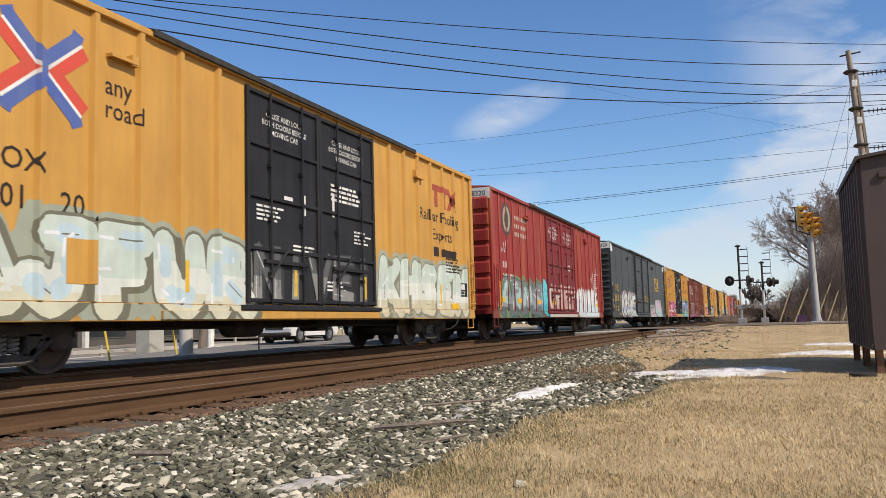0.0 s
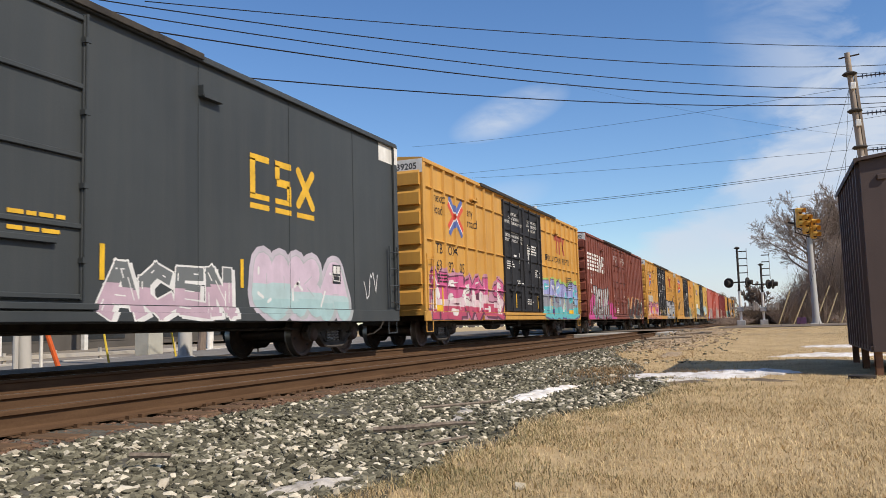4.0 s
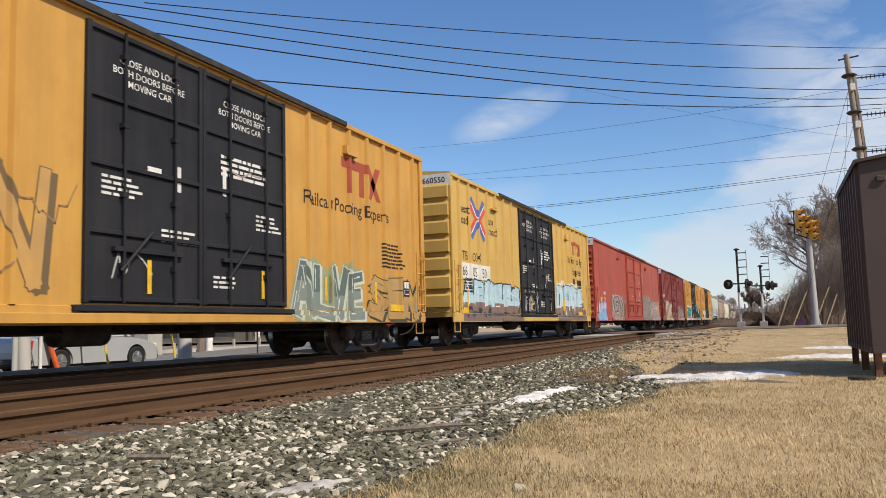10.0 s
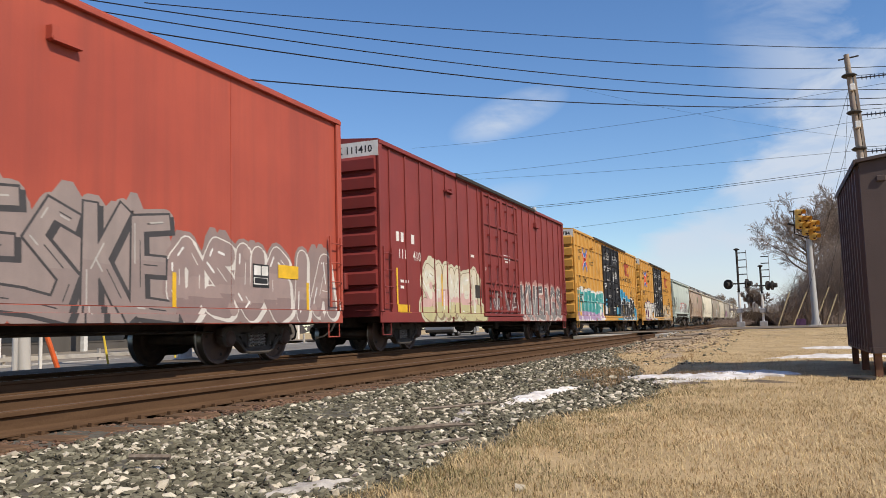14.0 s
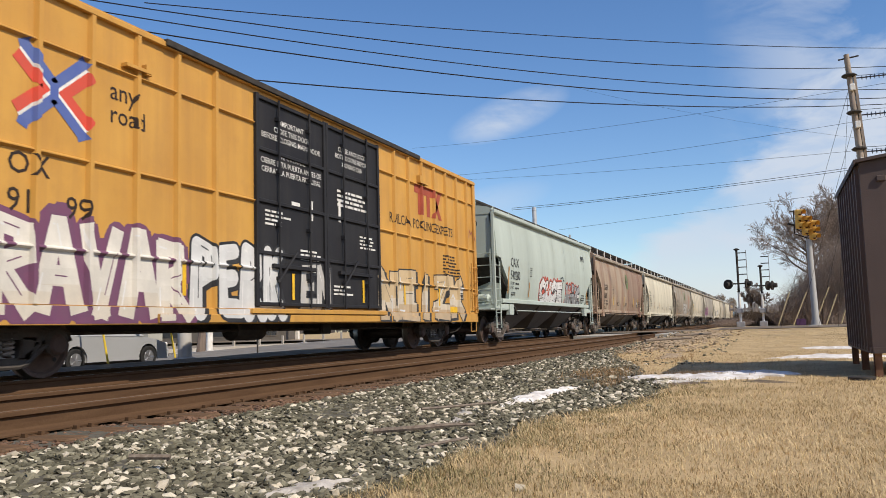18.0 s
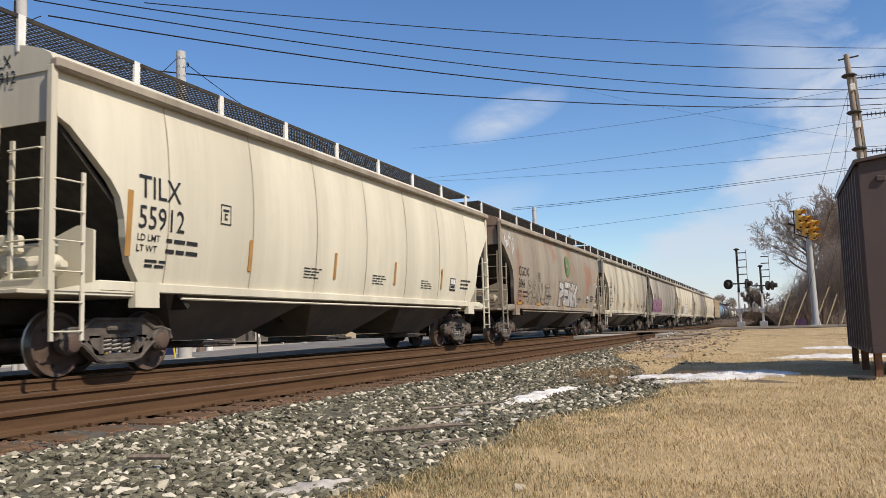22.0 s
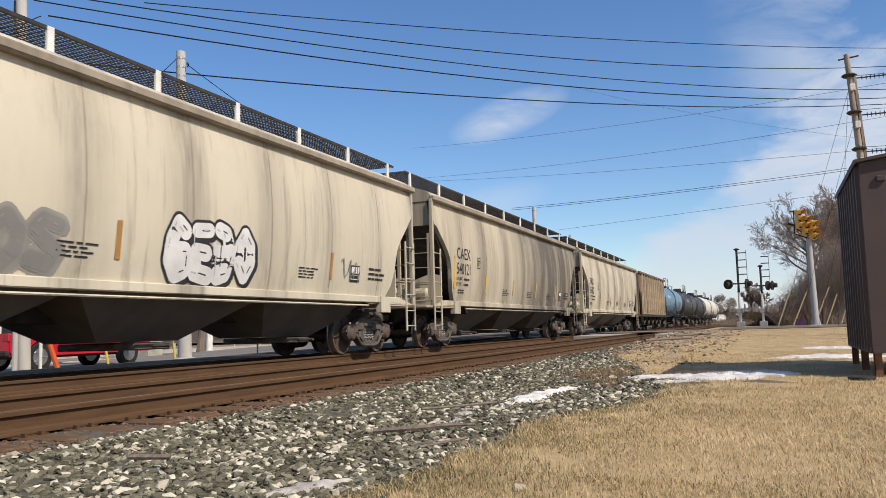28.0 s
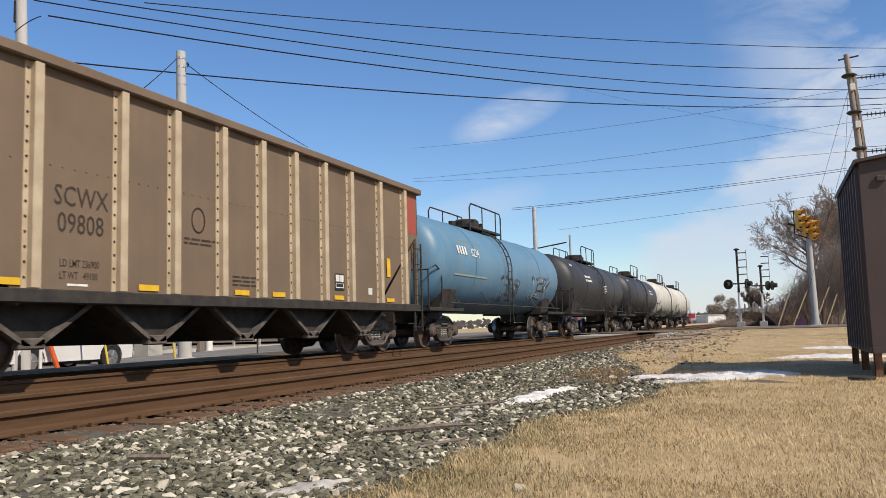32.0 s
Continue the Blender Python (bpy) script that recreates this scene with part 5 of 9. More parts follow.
TB = mat("blue_tank_paint", (0.10, 0.22, 0.33), 0.45, second=(0.09, 0.19, 0.28), scale=0.6, streak=0.4, dirt=(0.2, 0.27, 0.3), dirt_amount=0.3, grain=0.05)
TK = mat("black_tank_paint", (0.02, 0.02, 0.022), 0.5, second=(0.035, 0.034, 0.034), scale=0.8, streak=0.3, dirt=(0.07, 0.065, 0.06), grain=0.08)
TW = mat("white_tank_paint", (0.62, 0.60, 0.54), 0.5, second=(0.55, 0.52, 0.45), scale=0.6, streak=0.5, dirt=(0.25, 0.2, 0.16), grain=0.05)
t23 = tank_car(449.85, 465.15, "faded blue tank car with a ladder and spray paint", TB, rail_y=7.0)
t24 = tank_car(466.6, 482.0, "grimy black tank car with a railed platform", TK)
t25 = tank_car(483.4, 498.4, "black tank car with small white stencils", TK)
t26 = tank_car(499.8, 512.8, "dirty white tank car with brown stains", TW, r=1.54, zc=2.58)
t27 = tank_car(514.2, 527.2, "white tank car at the tail of the train", TW, r=1.54, zc=2.58)


# ---- beside the track: stones, grass, snow, sticks ----
def stone_shapes(rng, count):
    out = []
    for _ in range(count):
        bm = bmesh.new()
        bmesh.ops.create_icosphere(bm, subdivisions=1, radius=1.0)
        sc = Vector((rng.uniform(0.85, 1.5), rng.uniform(0.55, 1.0), rng.uniform(0.32, 0.68)))
        vs = [Vector((v.co.x * sc.x, v.co.y * sc.y, v.co.z * sc.z)) * rng.uniform(0.58, 1.28) for v in bm.verts]
        fs = [tuple(v.index for v in f.verts) for f in bm.faces]
        bm.free()
        out.append((np.array([tuple(v) for v in vs]), np.array(fs)))
    return out


def scatter_stones(name, label, material, spots, rng):
    """Joins many stones into one heap. spots: (x, y, z, size)."""
    shapes = stone_shapes(rng, 16)
    vs, fs, base = [], [], 0
    for x, y, z, r in spots:
        sv, sf = rng.choice(shapes)
        e = Euler((rng.uniform(-0.5, 0.5), rng.uniform(-0.5, 0.5), rng.uniform(0, 6.3))).to_matrix()
        p = sv @ np.array(e).T * r + np.array((x, y, z))
        vs.append(p)
        fs.append(sf + base)
        base += len(sv)
    me = bpy.data.meshes.new(name)
    me.from_pydata(np.concatenate(vs).tolist(), [], np.concatenate(fs).tolist())
    me.materials.append(material)
    return tagged(new(name, me), label, "stones", kind="stuff")


rng = random.Random(11)
grey_spots, white_spots, rust_spots = [], [], []
for y0, y1, dens, big in ((1.6, 5.5, 820, 1.0), (5.5, 10, 520, 1.05), (10, 18, 230, 1.2), (18, 30, 75, 1.4), (30, 44, 25, 1.6)):
    for _ in range(int((y1 - y0) * 4.15 * dens)):
        x, y = rng.uniform(-5.25, -1.1), rng.uniform(y0, y1)
        edge = lawn_edge(y)
        if x > edge and rng.random() < (0.99 if y < 16 else 0.93):
            continue
        thin = noise.noise((x * 1.3, y * 0.5, 7))
        if x > -2.9 and y > 11.5 and thin > 0.05 and rng.random() < 0.8:
            continue
        r = rng.uniform(0.015, 0.040) * big
        if x < -4.55:
            if rng.random() < 0.6:
                rust_spots.append((x, y, -0.215 + r * 0.1, r * 0.8))
            continue
        spot = (x, y, max(ballast_z(x, y), bed_z(x, y)) + r * 0.25, r)
        p_white = 0.09 + 0.14 * max(0, noise.noise((x * 0.8, y * 0.6, 2)))
        if rng.random() < p_white:
            white_spots.append((spot[0], spot[1], spot[2] + 0.008, r * rng.uniform(0.75, 1.1)))
        else:
            grey_spots.append(spot)
scatter_stones("ballast_stones", "loose grey crushed ballast stones", STONE, grey_spots, rng)
scatter_stones("limestone_chips", "pale limestone chips strewn among the ballast", STONE_W, white_spots, rng)
scatter_stones("rusty_stones", "rust-stained brown stones between the tie ends", mat("rusty_stone", (0.17, 0.095, 0.055), 0.95, second=(0.10, 0.06, 0.04), scale=5, grain=0.3, island=0.4, bump=0.3), rust_spots, rng)


def grass_patch(name, label, spots, rng, material):
    """Bent, tapered blades: (x, y, z, height)."""
    vs, fs = [], []
    for x, y, z, h in spots:
        t, lean = rng.uniform(0, 6.283), rng.uniform(0.3, 1.3)
        w = rng.uniform(0.0011, 0.0023) * (1 + y * 0.07)
        dx, dy = math.cos(t), math.sin(t)
        wx, wy = -dy * w, dx * w
        i = len(vs)
        m = 0.45 * h
        vs += [(x - wx, y - wy, z), (x + wx, y + wy, z), (x + dx * m * lean * 0.5 + wx * 0.7, y + dy * m * lean * 0.5 + wy * 0.7, z + m),
               (x + dx * m * lean * 0.5 - wx * 0.7, y + dy * m * lean * 0.5 - wy * 0.7, z + m), (x + dx * h * lean, y + dy * h * lean, z + h * 0.75)]
        fs += [(i, i + 1, i + 2, i + 3), (i + 3, i + 2, i + 4)]
    me = bpy.data.meshes.new(name)
    me.from_pydata(vs, [], fs)
    me.materials.append(material)
    return tagged(new(name, me), label, "grass", kind="stuff")


spots = []
for y0, y1, x1, dens, hh in ((1.7, 4.5, 2.2, 4600, 0.042), (4.5, 8, 2.8, 2400, 0.044), (8, 13, 3.6, 1200, 0.042), (13, 22, 5.0, 420, 0.042), (22, 44, 6.0, 120, 0.045)):
    for _ in range(int((y1 - y0) * (x1 + 2.1) * dens)):
        x, y = rng.uniform(-2.1 if y1 < 13.5 else -4.0, x1), rng.uniform(y0, y1)
        edge = lawn_edge(y)
        if x < edge - 0.05 or (10.5 < y < 14.2 and -2.1 < x < 0.3 and rng.random() < 0.8) or (12.0 < y < 17.3 and 0.6 < x and rng.random() < 0.6):
            continue
        if noise.noise((x * 1.1, y * 1.1, 9)) < -0.28 and rng.random() < 0.5:
            continue
        tall = 1.9 if x < edge + 0.16 and rng.random() < 0.4 else 1.0
        spots.append((x, y, bed_z(x, y) - 0.004, hh * rng.uniform(0.5, 1.35) * tall))
grass_patch("lawn_grass", "short dry tan winter grass", spots, rng, BLADE)
STUBBLE = mat("dark_stubble", (0.34, 0.275, 0.145), 0.9, second=(0.23, 0.20, 0.10), scale=2, island=0.5, grain=0.3, bump=0, spec=0.06)
spots = []
for y0, y1, dens in ((1.7, 4.5, 2600), (4.5, 8, 1500), (8, 13, 600)):
    for _ in range(int((y1 - y0) * 1.3 * dens)):
        y = rng.uniform(y0, y1)
        edge = lawn_edge(y)
        x = edge - 0.12 + abs(rng.gauss(0, 0.55))
        if noise.noise((x * 2.0, y * 2.0, 3)) > -0.15:
            spots.append((x, y, bed_z(x, y) - 0.004, rng.uniform(0.025, 0.075)))
grass_patch("edge_stubble", "darker tangled stubble where the lawn meets the stones", spots, rng, STUBBLE)
WEED = mat("dead_weed", (0.25, 0.16, 0.09), 0.9, second=(0.34, 0.22, 0.11), scale=2, island=0.4, grain=0.3, bump=0, spec=0.06)
spots = []
for cx, cy, sx, sy, n in ((-2.55, 13.2, 0.5, 1.3, 900), (-2.3, 18.5, 0.6, 2.5, 900), (-3.0, 24, 0.8, 4, 900), (-2.0, 11.0, 0.3, 0.8, 300), (-1.2, 13.1, 0.8, 0.25, 300)):
    for _ in range(n):
        x, y = rng.gauss(cx, sx * 0.5), rng.gauss(cy, sy * 0.5)
        spots.append((x, y, ballast_z(x, y) if x < -1.9 else bed_z(x, y), rng.uniform(0.05, 0.16)))
grass_patch("dead_weeds", "brown dead weeds at the edge of the stones", spots, rng, WEED)


def snow_patch(cx, cy, sx, sy, turn, seed, label, material=None, thick=0.045):
    """A thin melting crust with an uneven rim."""
    g = Mesh()
    n, rings = 72, 9
    c, s = math.cos(turn), math.sin(turn)
    for j in range(rings + 1):
        for i in range(n):
            t = 2 * math.pi * i / n
            rr = (j / rings) * (1 + 0.55 * noise.noise((math.cos(t) * 2.2 + seed, math.sin(t) * 2.2, seed)) + 0.35 * noise.noise((math.cos(t) * 6 + seed, math.sin(t) * 6, 1)))
            u, w = sx * rr * math.cos(t), sy * rr * math.sin(t)
            x, y = cx + u * c - w * s, cy + u * s + w * c
            base = max(ballast_z(x, y), bed_z(x, y)) if x < -1.0 else bed_z(x, y)
            z = base + (thick * (1 - (j / rings) ** 3) + 0.5 * thick * (noise.noise((x * 4, y * 4, 2)) + noise.noise((x * 11, y * 11, 3))) if j < rings else -0.02)
            g.v.append((x, y, z))
    for j in range(rings):
        for i in range(n):
            k = (i + 1) % n
            g.f.append((j * n + i, j * n + k, (j + 1) * n + k, (j + 1) * n + i))
            g.m.append(0)
    return thing("snow_patch", label, "snow", "melting snow patches", g, material or SNOW, smooth=True)


ICE = mat("dirty_grey_ice", (0.50, 0.46, 0.41), 0.7, second=(0.30, 0.27, 0.23), scale=9, bump=0.7, bump_scale=30, grain=0.25)
snow_patch(-2.52, 9.25, 0.17, 1.25, -0.06, 1.0, "long dirty crust of old snow on the ballast", thick=0.05)
snow_patch(-2.26, 3.74, 0.10, 0.30, -0.45, 2.0, "small grey crust of dirty ice by the lawn", ICE, 0.035)
snow_patch(-1.1, 12.55, 0.9, 0.62, 0.13, 3.0, "white patch of old snow on the lawn edge", thick=0.05)
snow_patch(-0.45, 13.3, 0.7, 0.55, 0.1, 4.0, "thin white snow beside the cabinet's shade", thick=0.05)
snow_patch(-1.3, 11.55, 0.35, 0.25, 0.4, 8.0, "thin scrap of melting snow on the lawn", thick=0.03)
snow_patch(1.1, 18.6, 1.1, 0.5, 0.25, 5.0, "strip of snow on the lawn behind the cabinet")
snow_patch(1.9, 23.0, 1.3, 0.35, 0.1, 6.0, "faint strip of snow farther up the lawn")
snow_patch(-2.75, 7.35, 0.08, 0.40, 0.3, 7.0, "scrap of grey snow between the stones", ICE, 0.03)
snow_patch(-2.6, 6.75, 0.07, 0.25, 0.5, 9.0, "scrap of grey ice between the stones", ICE, 0.03)

WOOD_OLD = mat("grey_dead_wood", (0.22, 0.18, 0.14), 0.9, second=(0.12, 0.09, 0.07), scale=6, stretch=(6, 1, 6), grain=0.3, bump=0.5)
for pts, r, lab in ((((-2.85, 5.62, -0.235), (-2.62, 5.72, -0.225), (-2.35, 6.02, -0.225), (-2.2, 6.1, -0.23)), 0.022, "dark broken branch lying on the ballast"),
                    (((-3.0, 6.9, -0.2), (-2.7, 7.3, -0.2), (-2.55, 7.7, -0.21)), 0.014, "thin dead branch on the ballast"),
                    (((-2.2, 5.0, -0.25), (-2.05, 5.5, -0.25)), 0.012, "short stick at the lawn edge"),
                    (((-3.62, 3.92, -0.19), (-3.40, 4.02, -0.2)), 0.018, "splinter of bleached wood beside the tie ends"),
                    (((-3.9, 27.5, -0.05), (-3.2, 28.6, -0.03), (-2.6, 29.0, -0.03)), 0.05, "dark broken timber in the rubble"),
                    (((-3.6, 33.5, 0.0), (-2.4, 36.0, 0.02)), 0.05, "dark branch lying on the verge")):
    g = Mesh()
    g.tube(pts, [r * f for f in (1, 0.95, 0.8, 0.6)][:len(pts)], 6)
    thing("branch", lab, "branch", "", g, WOOD_OLD)

DIRT = mat("bare_brown_soil", (0.38, 0.295, 0.20), 0.95, second=(0.27, 0.205, 0.135), scale=2.5, bump=0.8, bump_scale=14, grain=0.35, spec=0.06)
WET = mat("wet_dark_soil", (0.10, 0.075, 0.05), 0.8, second=(0.17, 0.125, 0.08), scale=5, bump=0.8, bump_scale=25, grain=0.35)
rubble = []
for _ in range(900):
    x, y = rng.gauss(-3.1, 0.8), rng.uniform(22, 44)
    if -4.6 < x < -1.2:
        rubble.append((x, y, ground_z(x, y) + 0.01, rng.uniform(0.03, 0.11)))
scatter_stones("rubble", "broken clods and rubble on the bare verge", DIRT, rubble, rng)
for cx, cy, rx, ry, seed in ((-3.2, 30, 1.1, 6.0, 21), (-2.6, 38, 1.0, 4.0, 23), (-2.3, 20.5, 0.4, 1.9, 25), (0.4, 41.5, 3.0, 0.5, 27), (-1.0, 11.35, 0.75, 0.55, 29), (-0.2, 11.7, 0.5, 0.3, 31)):
    g = Mesh()
    g.v.append((cx, cy, ground_z(cx, cy) + 0.035))
    for i in range(40):
        t = 6.2832 * i / 40
        q = 1 + 0.5 * noise.noise((math.cos(t) * 2 + seed, math.sin(t) * 2, 0)) + 0.3 * noise.noise((math.cos(t) * 6 + seed, math.sin(t) * 6, 2))
        x, y = cx + rx * q * math.cos(t), cy + ry * q * math.sin(t)
        g.v.append((x, y, ground_z(x, y) - 0.02))
    for i in range(40):
        g.f.append((0, 1 + i, 1 + (i + 1) % 40))
        g.m.append(0)
    thing("bare_soil", "dark patch of wet soil beside the snow" if seed > 28 else "patch of bare brown soil on the verge", "soil", "", g, WET if seed > 28 else DIRT, kind="structure")

# ---- the crossing road, the street behind the train ----
road = thing("road", "worn grey asphalt road over the level crossing", "road", kind="structure", material=mat("dusty_asphalt", (0.15, 0.125, 0.10), 0.95, second=(0.20, 0.165, 0.13), scale=0.9, bump=0.4, bump_scale=50, grain=0.25, spec=0.04),
             mesh=sheet([-60, -30, -20, -14, -11.6, -8.4, -7.6, -4.4, -2, 0, 5, 12, 30, 120], [45.0, 46.5, 49, 52, 53.5], 0.03, 0, lambda x, y: 0.0 if -13 < x < -3 else max(0.0, ground_z(x, y))))
CONC = mat("pale_concrete", (0.40, 0.37, 0.315), 0.9, second=(0.34, 0.32, 0.29), scale=1.5, grain=0.15, bump=0.3)
for a, b in ((-12.9, -10.9), (-9.15, -6.95), (-5.2, -3.2)):
    g = Mesh()
    g.box(a, b, 40.0, 55, -0.2, -0.012, 0, 0.02)
    part("concrete_panel", g, CONC, road, "pale concrete panel between the rails")


def street_z(y):
    return max(-0.42 + 0.40 * ease((y - 30) / 22), ground_z(-16.9, y) + 0.012)


street = thing("street", "grey asphalt street running beside the railway", "street", kind="structure", material=ASPHALT,
               mesh=sheet([-24.4, -20.5, -16.9], [-60, 0] + steps(10, 60, 25) + [80, 120, 400], 0.02, 0, lambda x, y: street_z(y)))
thing("gravel_verge", "dark oily dirt and gravel between the railway and the street", "verge", kind="structure", smooth=True,
      material=mat("dark_gravel_dirt", (0.085, 0.066, 0.047), 0.95, second=(0.15, 0.12, 0.085), scale=1.3, bump=0.8, bump_scale=20, grain=0.35, spec=0.06), mesh=sheet([-16.85, -16, -15, -14, -13, -12.5], steps(-12, 44, 56), 0.03, 0.02))
g = Mesh()
g.box(-24.65, -24.4, -60, 44, -0.6, -0.3, 0, 0.02)
thing("kerb", "pale concrete kerb along the street", "kerb", "", g, CONC)
for i, (y, l) in enumerate(((20, 4.5), (27, 3.0), (34, 6), (47, 7), (60, 9))):
    snow_patch(-25.9 - i * 0.5, y, 0.6, l * 0.5, 0.0, 10.0 + i, "ploughed strip of dirty snow along the street")

# ---- poles behind the train ----
POLE_C = mat("grey_concrete_pole", (0.52, 0.50, 0.47), 0.8, second=(0.42, 0.405, 0.38), scale=1.5, stretch=(1, 1, 0.3), grain=0.1)
STEEL = mat("galvanised_steel", (0.45, 0.46, 0.47), 0.5, 0.5, second=(0.36, 0.37, 0.38), scale=3, grain=0.1)
WIRE = mat("black_cable", (0.006, 0.007, 0.011), 0.8, grain=0.05, bump=0)
ORANGE = mat("orange_plastic", (0.72, 0.13, 0.03), 0.5, grain=0.05, bump=0)
YPLAST = mat("yellow_plastic", (0.75, 0.55, 0.06), 0.5, second=(0.6, 0.42, 0.05), scale=2, grain=0.05, bump=0)


def round_pole(x, y, z0, top, r0, r1, label, lean=(0, 0), bands=3, name="utility_pole", material=None):
    p = thing(name, label, "utility pole", "utility poles", m=pose(x, y, z0))
    g = Mesh()
    H = top - z0
    g.tube([(lean[0] * H * t, lean[1] * H * t, H * t) for t in (0, 0.5, 1)], [r0, (r0 + r1) / 2, r1], 14)
    part("shaft", g, material or POLE_C, p, smooth=True)
    for i in range(bands):
        z = H - 0.25 - 0.28 * i
        g = Mesh()
        g.lathe("z", (lean[0] * z, lean[1] * z, z), [(0, r1 + 0.012), (0.06, r1 + 0.012)], 12)
        part("steel_band", g, STEEL, p)
    return p


pole_a = round_pole(-16.42, 20.05, -0.45, 9.33, 0.21, 0.142, "round grey concrete utility pole with steel bands", (-0.0135, -0.008), 4)
g = Mesh()
g.lathe("z", (0, 0, 0.2), [(0, 0.36), (0.1, 0.36), (0.14, 0.24)], 16)
part("foot", g, CONC, pole_a)
g = Mesh()
g.tube([(0.10, -0.05, 9.40), (0.16, -0.07, 9.33), (0.12, -0.07, 9.25)], 0.03, 5)
g.tube([(-0.10, -0.05, 9.40), (-0.16, -0.07, 9.33), (-0.12, -0.07, 9.25)], 0.03, 5)
part("clamp", g, DARK, pole_a)
pole_b = round_pole(-17.75, 15.5, -0.5, 12.6, 0.17, 0.13, "weathered grey utility pole with cables behind the train", (-0.004, -0.03), 2)
g = Mesh()
g.box(-0.16, -0.06, -0.44, -0.24, 9.3, 9.9, 0, 0.02)
part("conduit", g, DARK, pole_b)
g = Mesh()
g.tube([(0.02, -0.30, 0.1), (0.02, -0.30, 1.25)], 0.07, 10)
part("ground_guard", g, POLE_C, pole_b)
g = Mesh()
g.tube([(-17.62, 15.88, -0.5), (-17.62, 15.88, 1.1)], 0.045, 8)
thing("marker_post", "thin white marker post by the pole", "marker post", "", g, WHITE)
g = Mesh()
g.tube([(-17.4, 16.35, -0.5), (-17.6, 16.0, 0.75)], 0.065, 8)
thing("marker_post", "leaning orange plastic marker post by the pole", "marker post", "", g, ORANGE)
for x, y, dx in ((-16.4, 17.0, -0.42), (-17.2, 20.6, -0.42)):
    g = Mesh()
    g.tube([(x, y, -0.33), (x + dx, y - 0.1, 1.9)], 0.03, 6)
    thing("guy_guard", "yellow plastic guy wire guard leaning beside the street", "guy guard", "guy guards", g, YPLAST)
g = Mesh()
g.box(-13.1, -12.95, 9.2, 9.35, -0.3, 1.4, 0, 0.02)
thing("marker_post", "yellow bollard post behind the train", "marker post", "", g, YPLAST)
# thin sign post and equipment case
g = Mesh()
g.tube([(-17.6, 25.5, -0.35), (-17.6, 25.5, 1.6)], 0.03, 6)
thing("post", "thin dark steel post beside the street", "post", "", g, DARK)
BEIGE = mat("beige_cabinet", (0.42, 0.41, 0.35), 0.6, second=(0.36, 0.35, 0.30), scale=2, grain=0.06)
cab = thing("utility_cabinet", "beige metal utility cabinet on a concrete pad behind the train", "cabinet", m=pose(-25.4, 28.6, -0.55))
g = Mesh()
g.box(-0.4, 0.4, -0.45, 0.45, 0.06, 1.25, 0, 0.03)
part("body", g, BEIGE, cab)
g = Mesh()
g.box(-0.55, 0.55, -0.6, 0.6, -0.1, 0.06, 0, 0.01)
part("pad", g, CONC, cab)
g = Mesh()
g.box(0.40, 0.415, -0.4, 0.4, 0.15, 1.15, 0, 0.005)
part("door", g, BEIGE, cab)

g = Mesh()
g.lathe("z", (-26.8, 34.6, -0.55), [(0, 0.45), (0.06, 0.45), (0.1, 0.17), (3.4, 0.15)], 14)
thing("post", "white round steel post on a concrete foot", "post", "", g, WHITE)
lot = thing("parking_lot", "worn grey asphalt parking lot beyond the street", "parking lot", kind="structure", material=mat("pale_asphalt", (0.20, 0.175, 0.145), 0.9, second=(0.27, 0.235, 0.19), scale=0.5, bump=0.3, grain=0.2, spec=0.06),
            mesh=sheet([-70, -50, -40, -33, -29, -27.5], steps(-30, 44, 20), 0.03, 0))
for i in range(14):
    y = 18 + i * 2.4
    g = Mesh()
    g.box(-0.05, 0.05, -0.06, 0.06, -0.1, 0.55)
    rp = thing("guard_post", "short weathered post of the lot's guard rail", "post", "guard rail posts", g, CONC, pose(-27.2, y, ground_z(-27.2, y)))
g = Mesh()
g.box(-27.16, -27.10, 17.5, 50, -0.28, -0.10, 0, 0.01)
thing("guard_rail", "long pale guard rail along the parking lot", "guard rail", "", g, CONC)

# low grey building across the street
WALL = mat("grey_siding", (0.10, 0.09, 0.08), 0.8, second=(0.075, 0.068, 0.06), scale=0.5, stretch=(1, 1, 0.2), grain=0.06)
GLASS = mat("dark_window", (0.03, 0.035, 0.04), 0.15, grain=0.02, bump=0, spec=0.6)
bld = thing("building", "low grey commercial building with pale columns", "building", m=pose(-40, 30, -0.6))
g = Mesh()
g.box(-8, 0, -12, 34, 0, 3.6)
part("wall", g, WALL, bld)
g = Mesh()
g.box(-8.4, 1.6, -12.5, 34.5, 3.6, 4.1, 0, 0.05)
part("roof", g, CONC, bld)
for i in range(8):
    y = -10 + i * 6
    g = Mesh()
    g.box(1.2, 1.5, y - 0.15, y + 0.15, 0, 3.6, 0, 0.02)
    part("column", g, WHITE, bld)
    if i < 7:
        g = Mesh()
        g.box(0.0, 0.04, y + 1.2, y + 4.8, 0.9, 2.6)
        w_ = part("window", g, WALL, bld)
        g = Mesh()
        g.box(0.04, 0.06, y + 1.3, y + 4.7, 1.0, 2.5)
        part("pane", g, GLASS, w_)

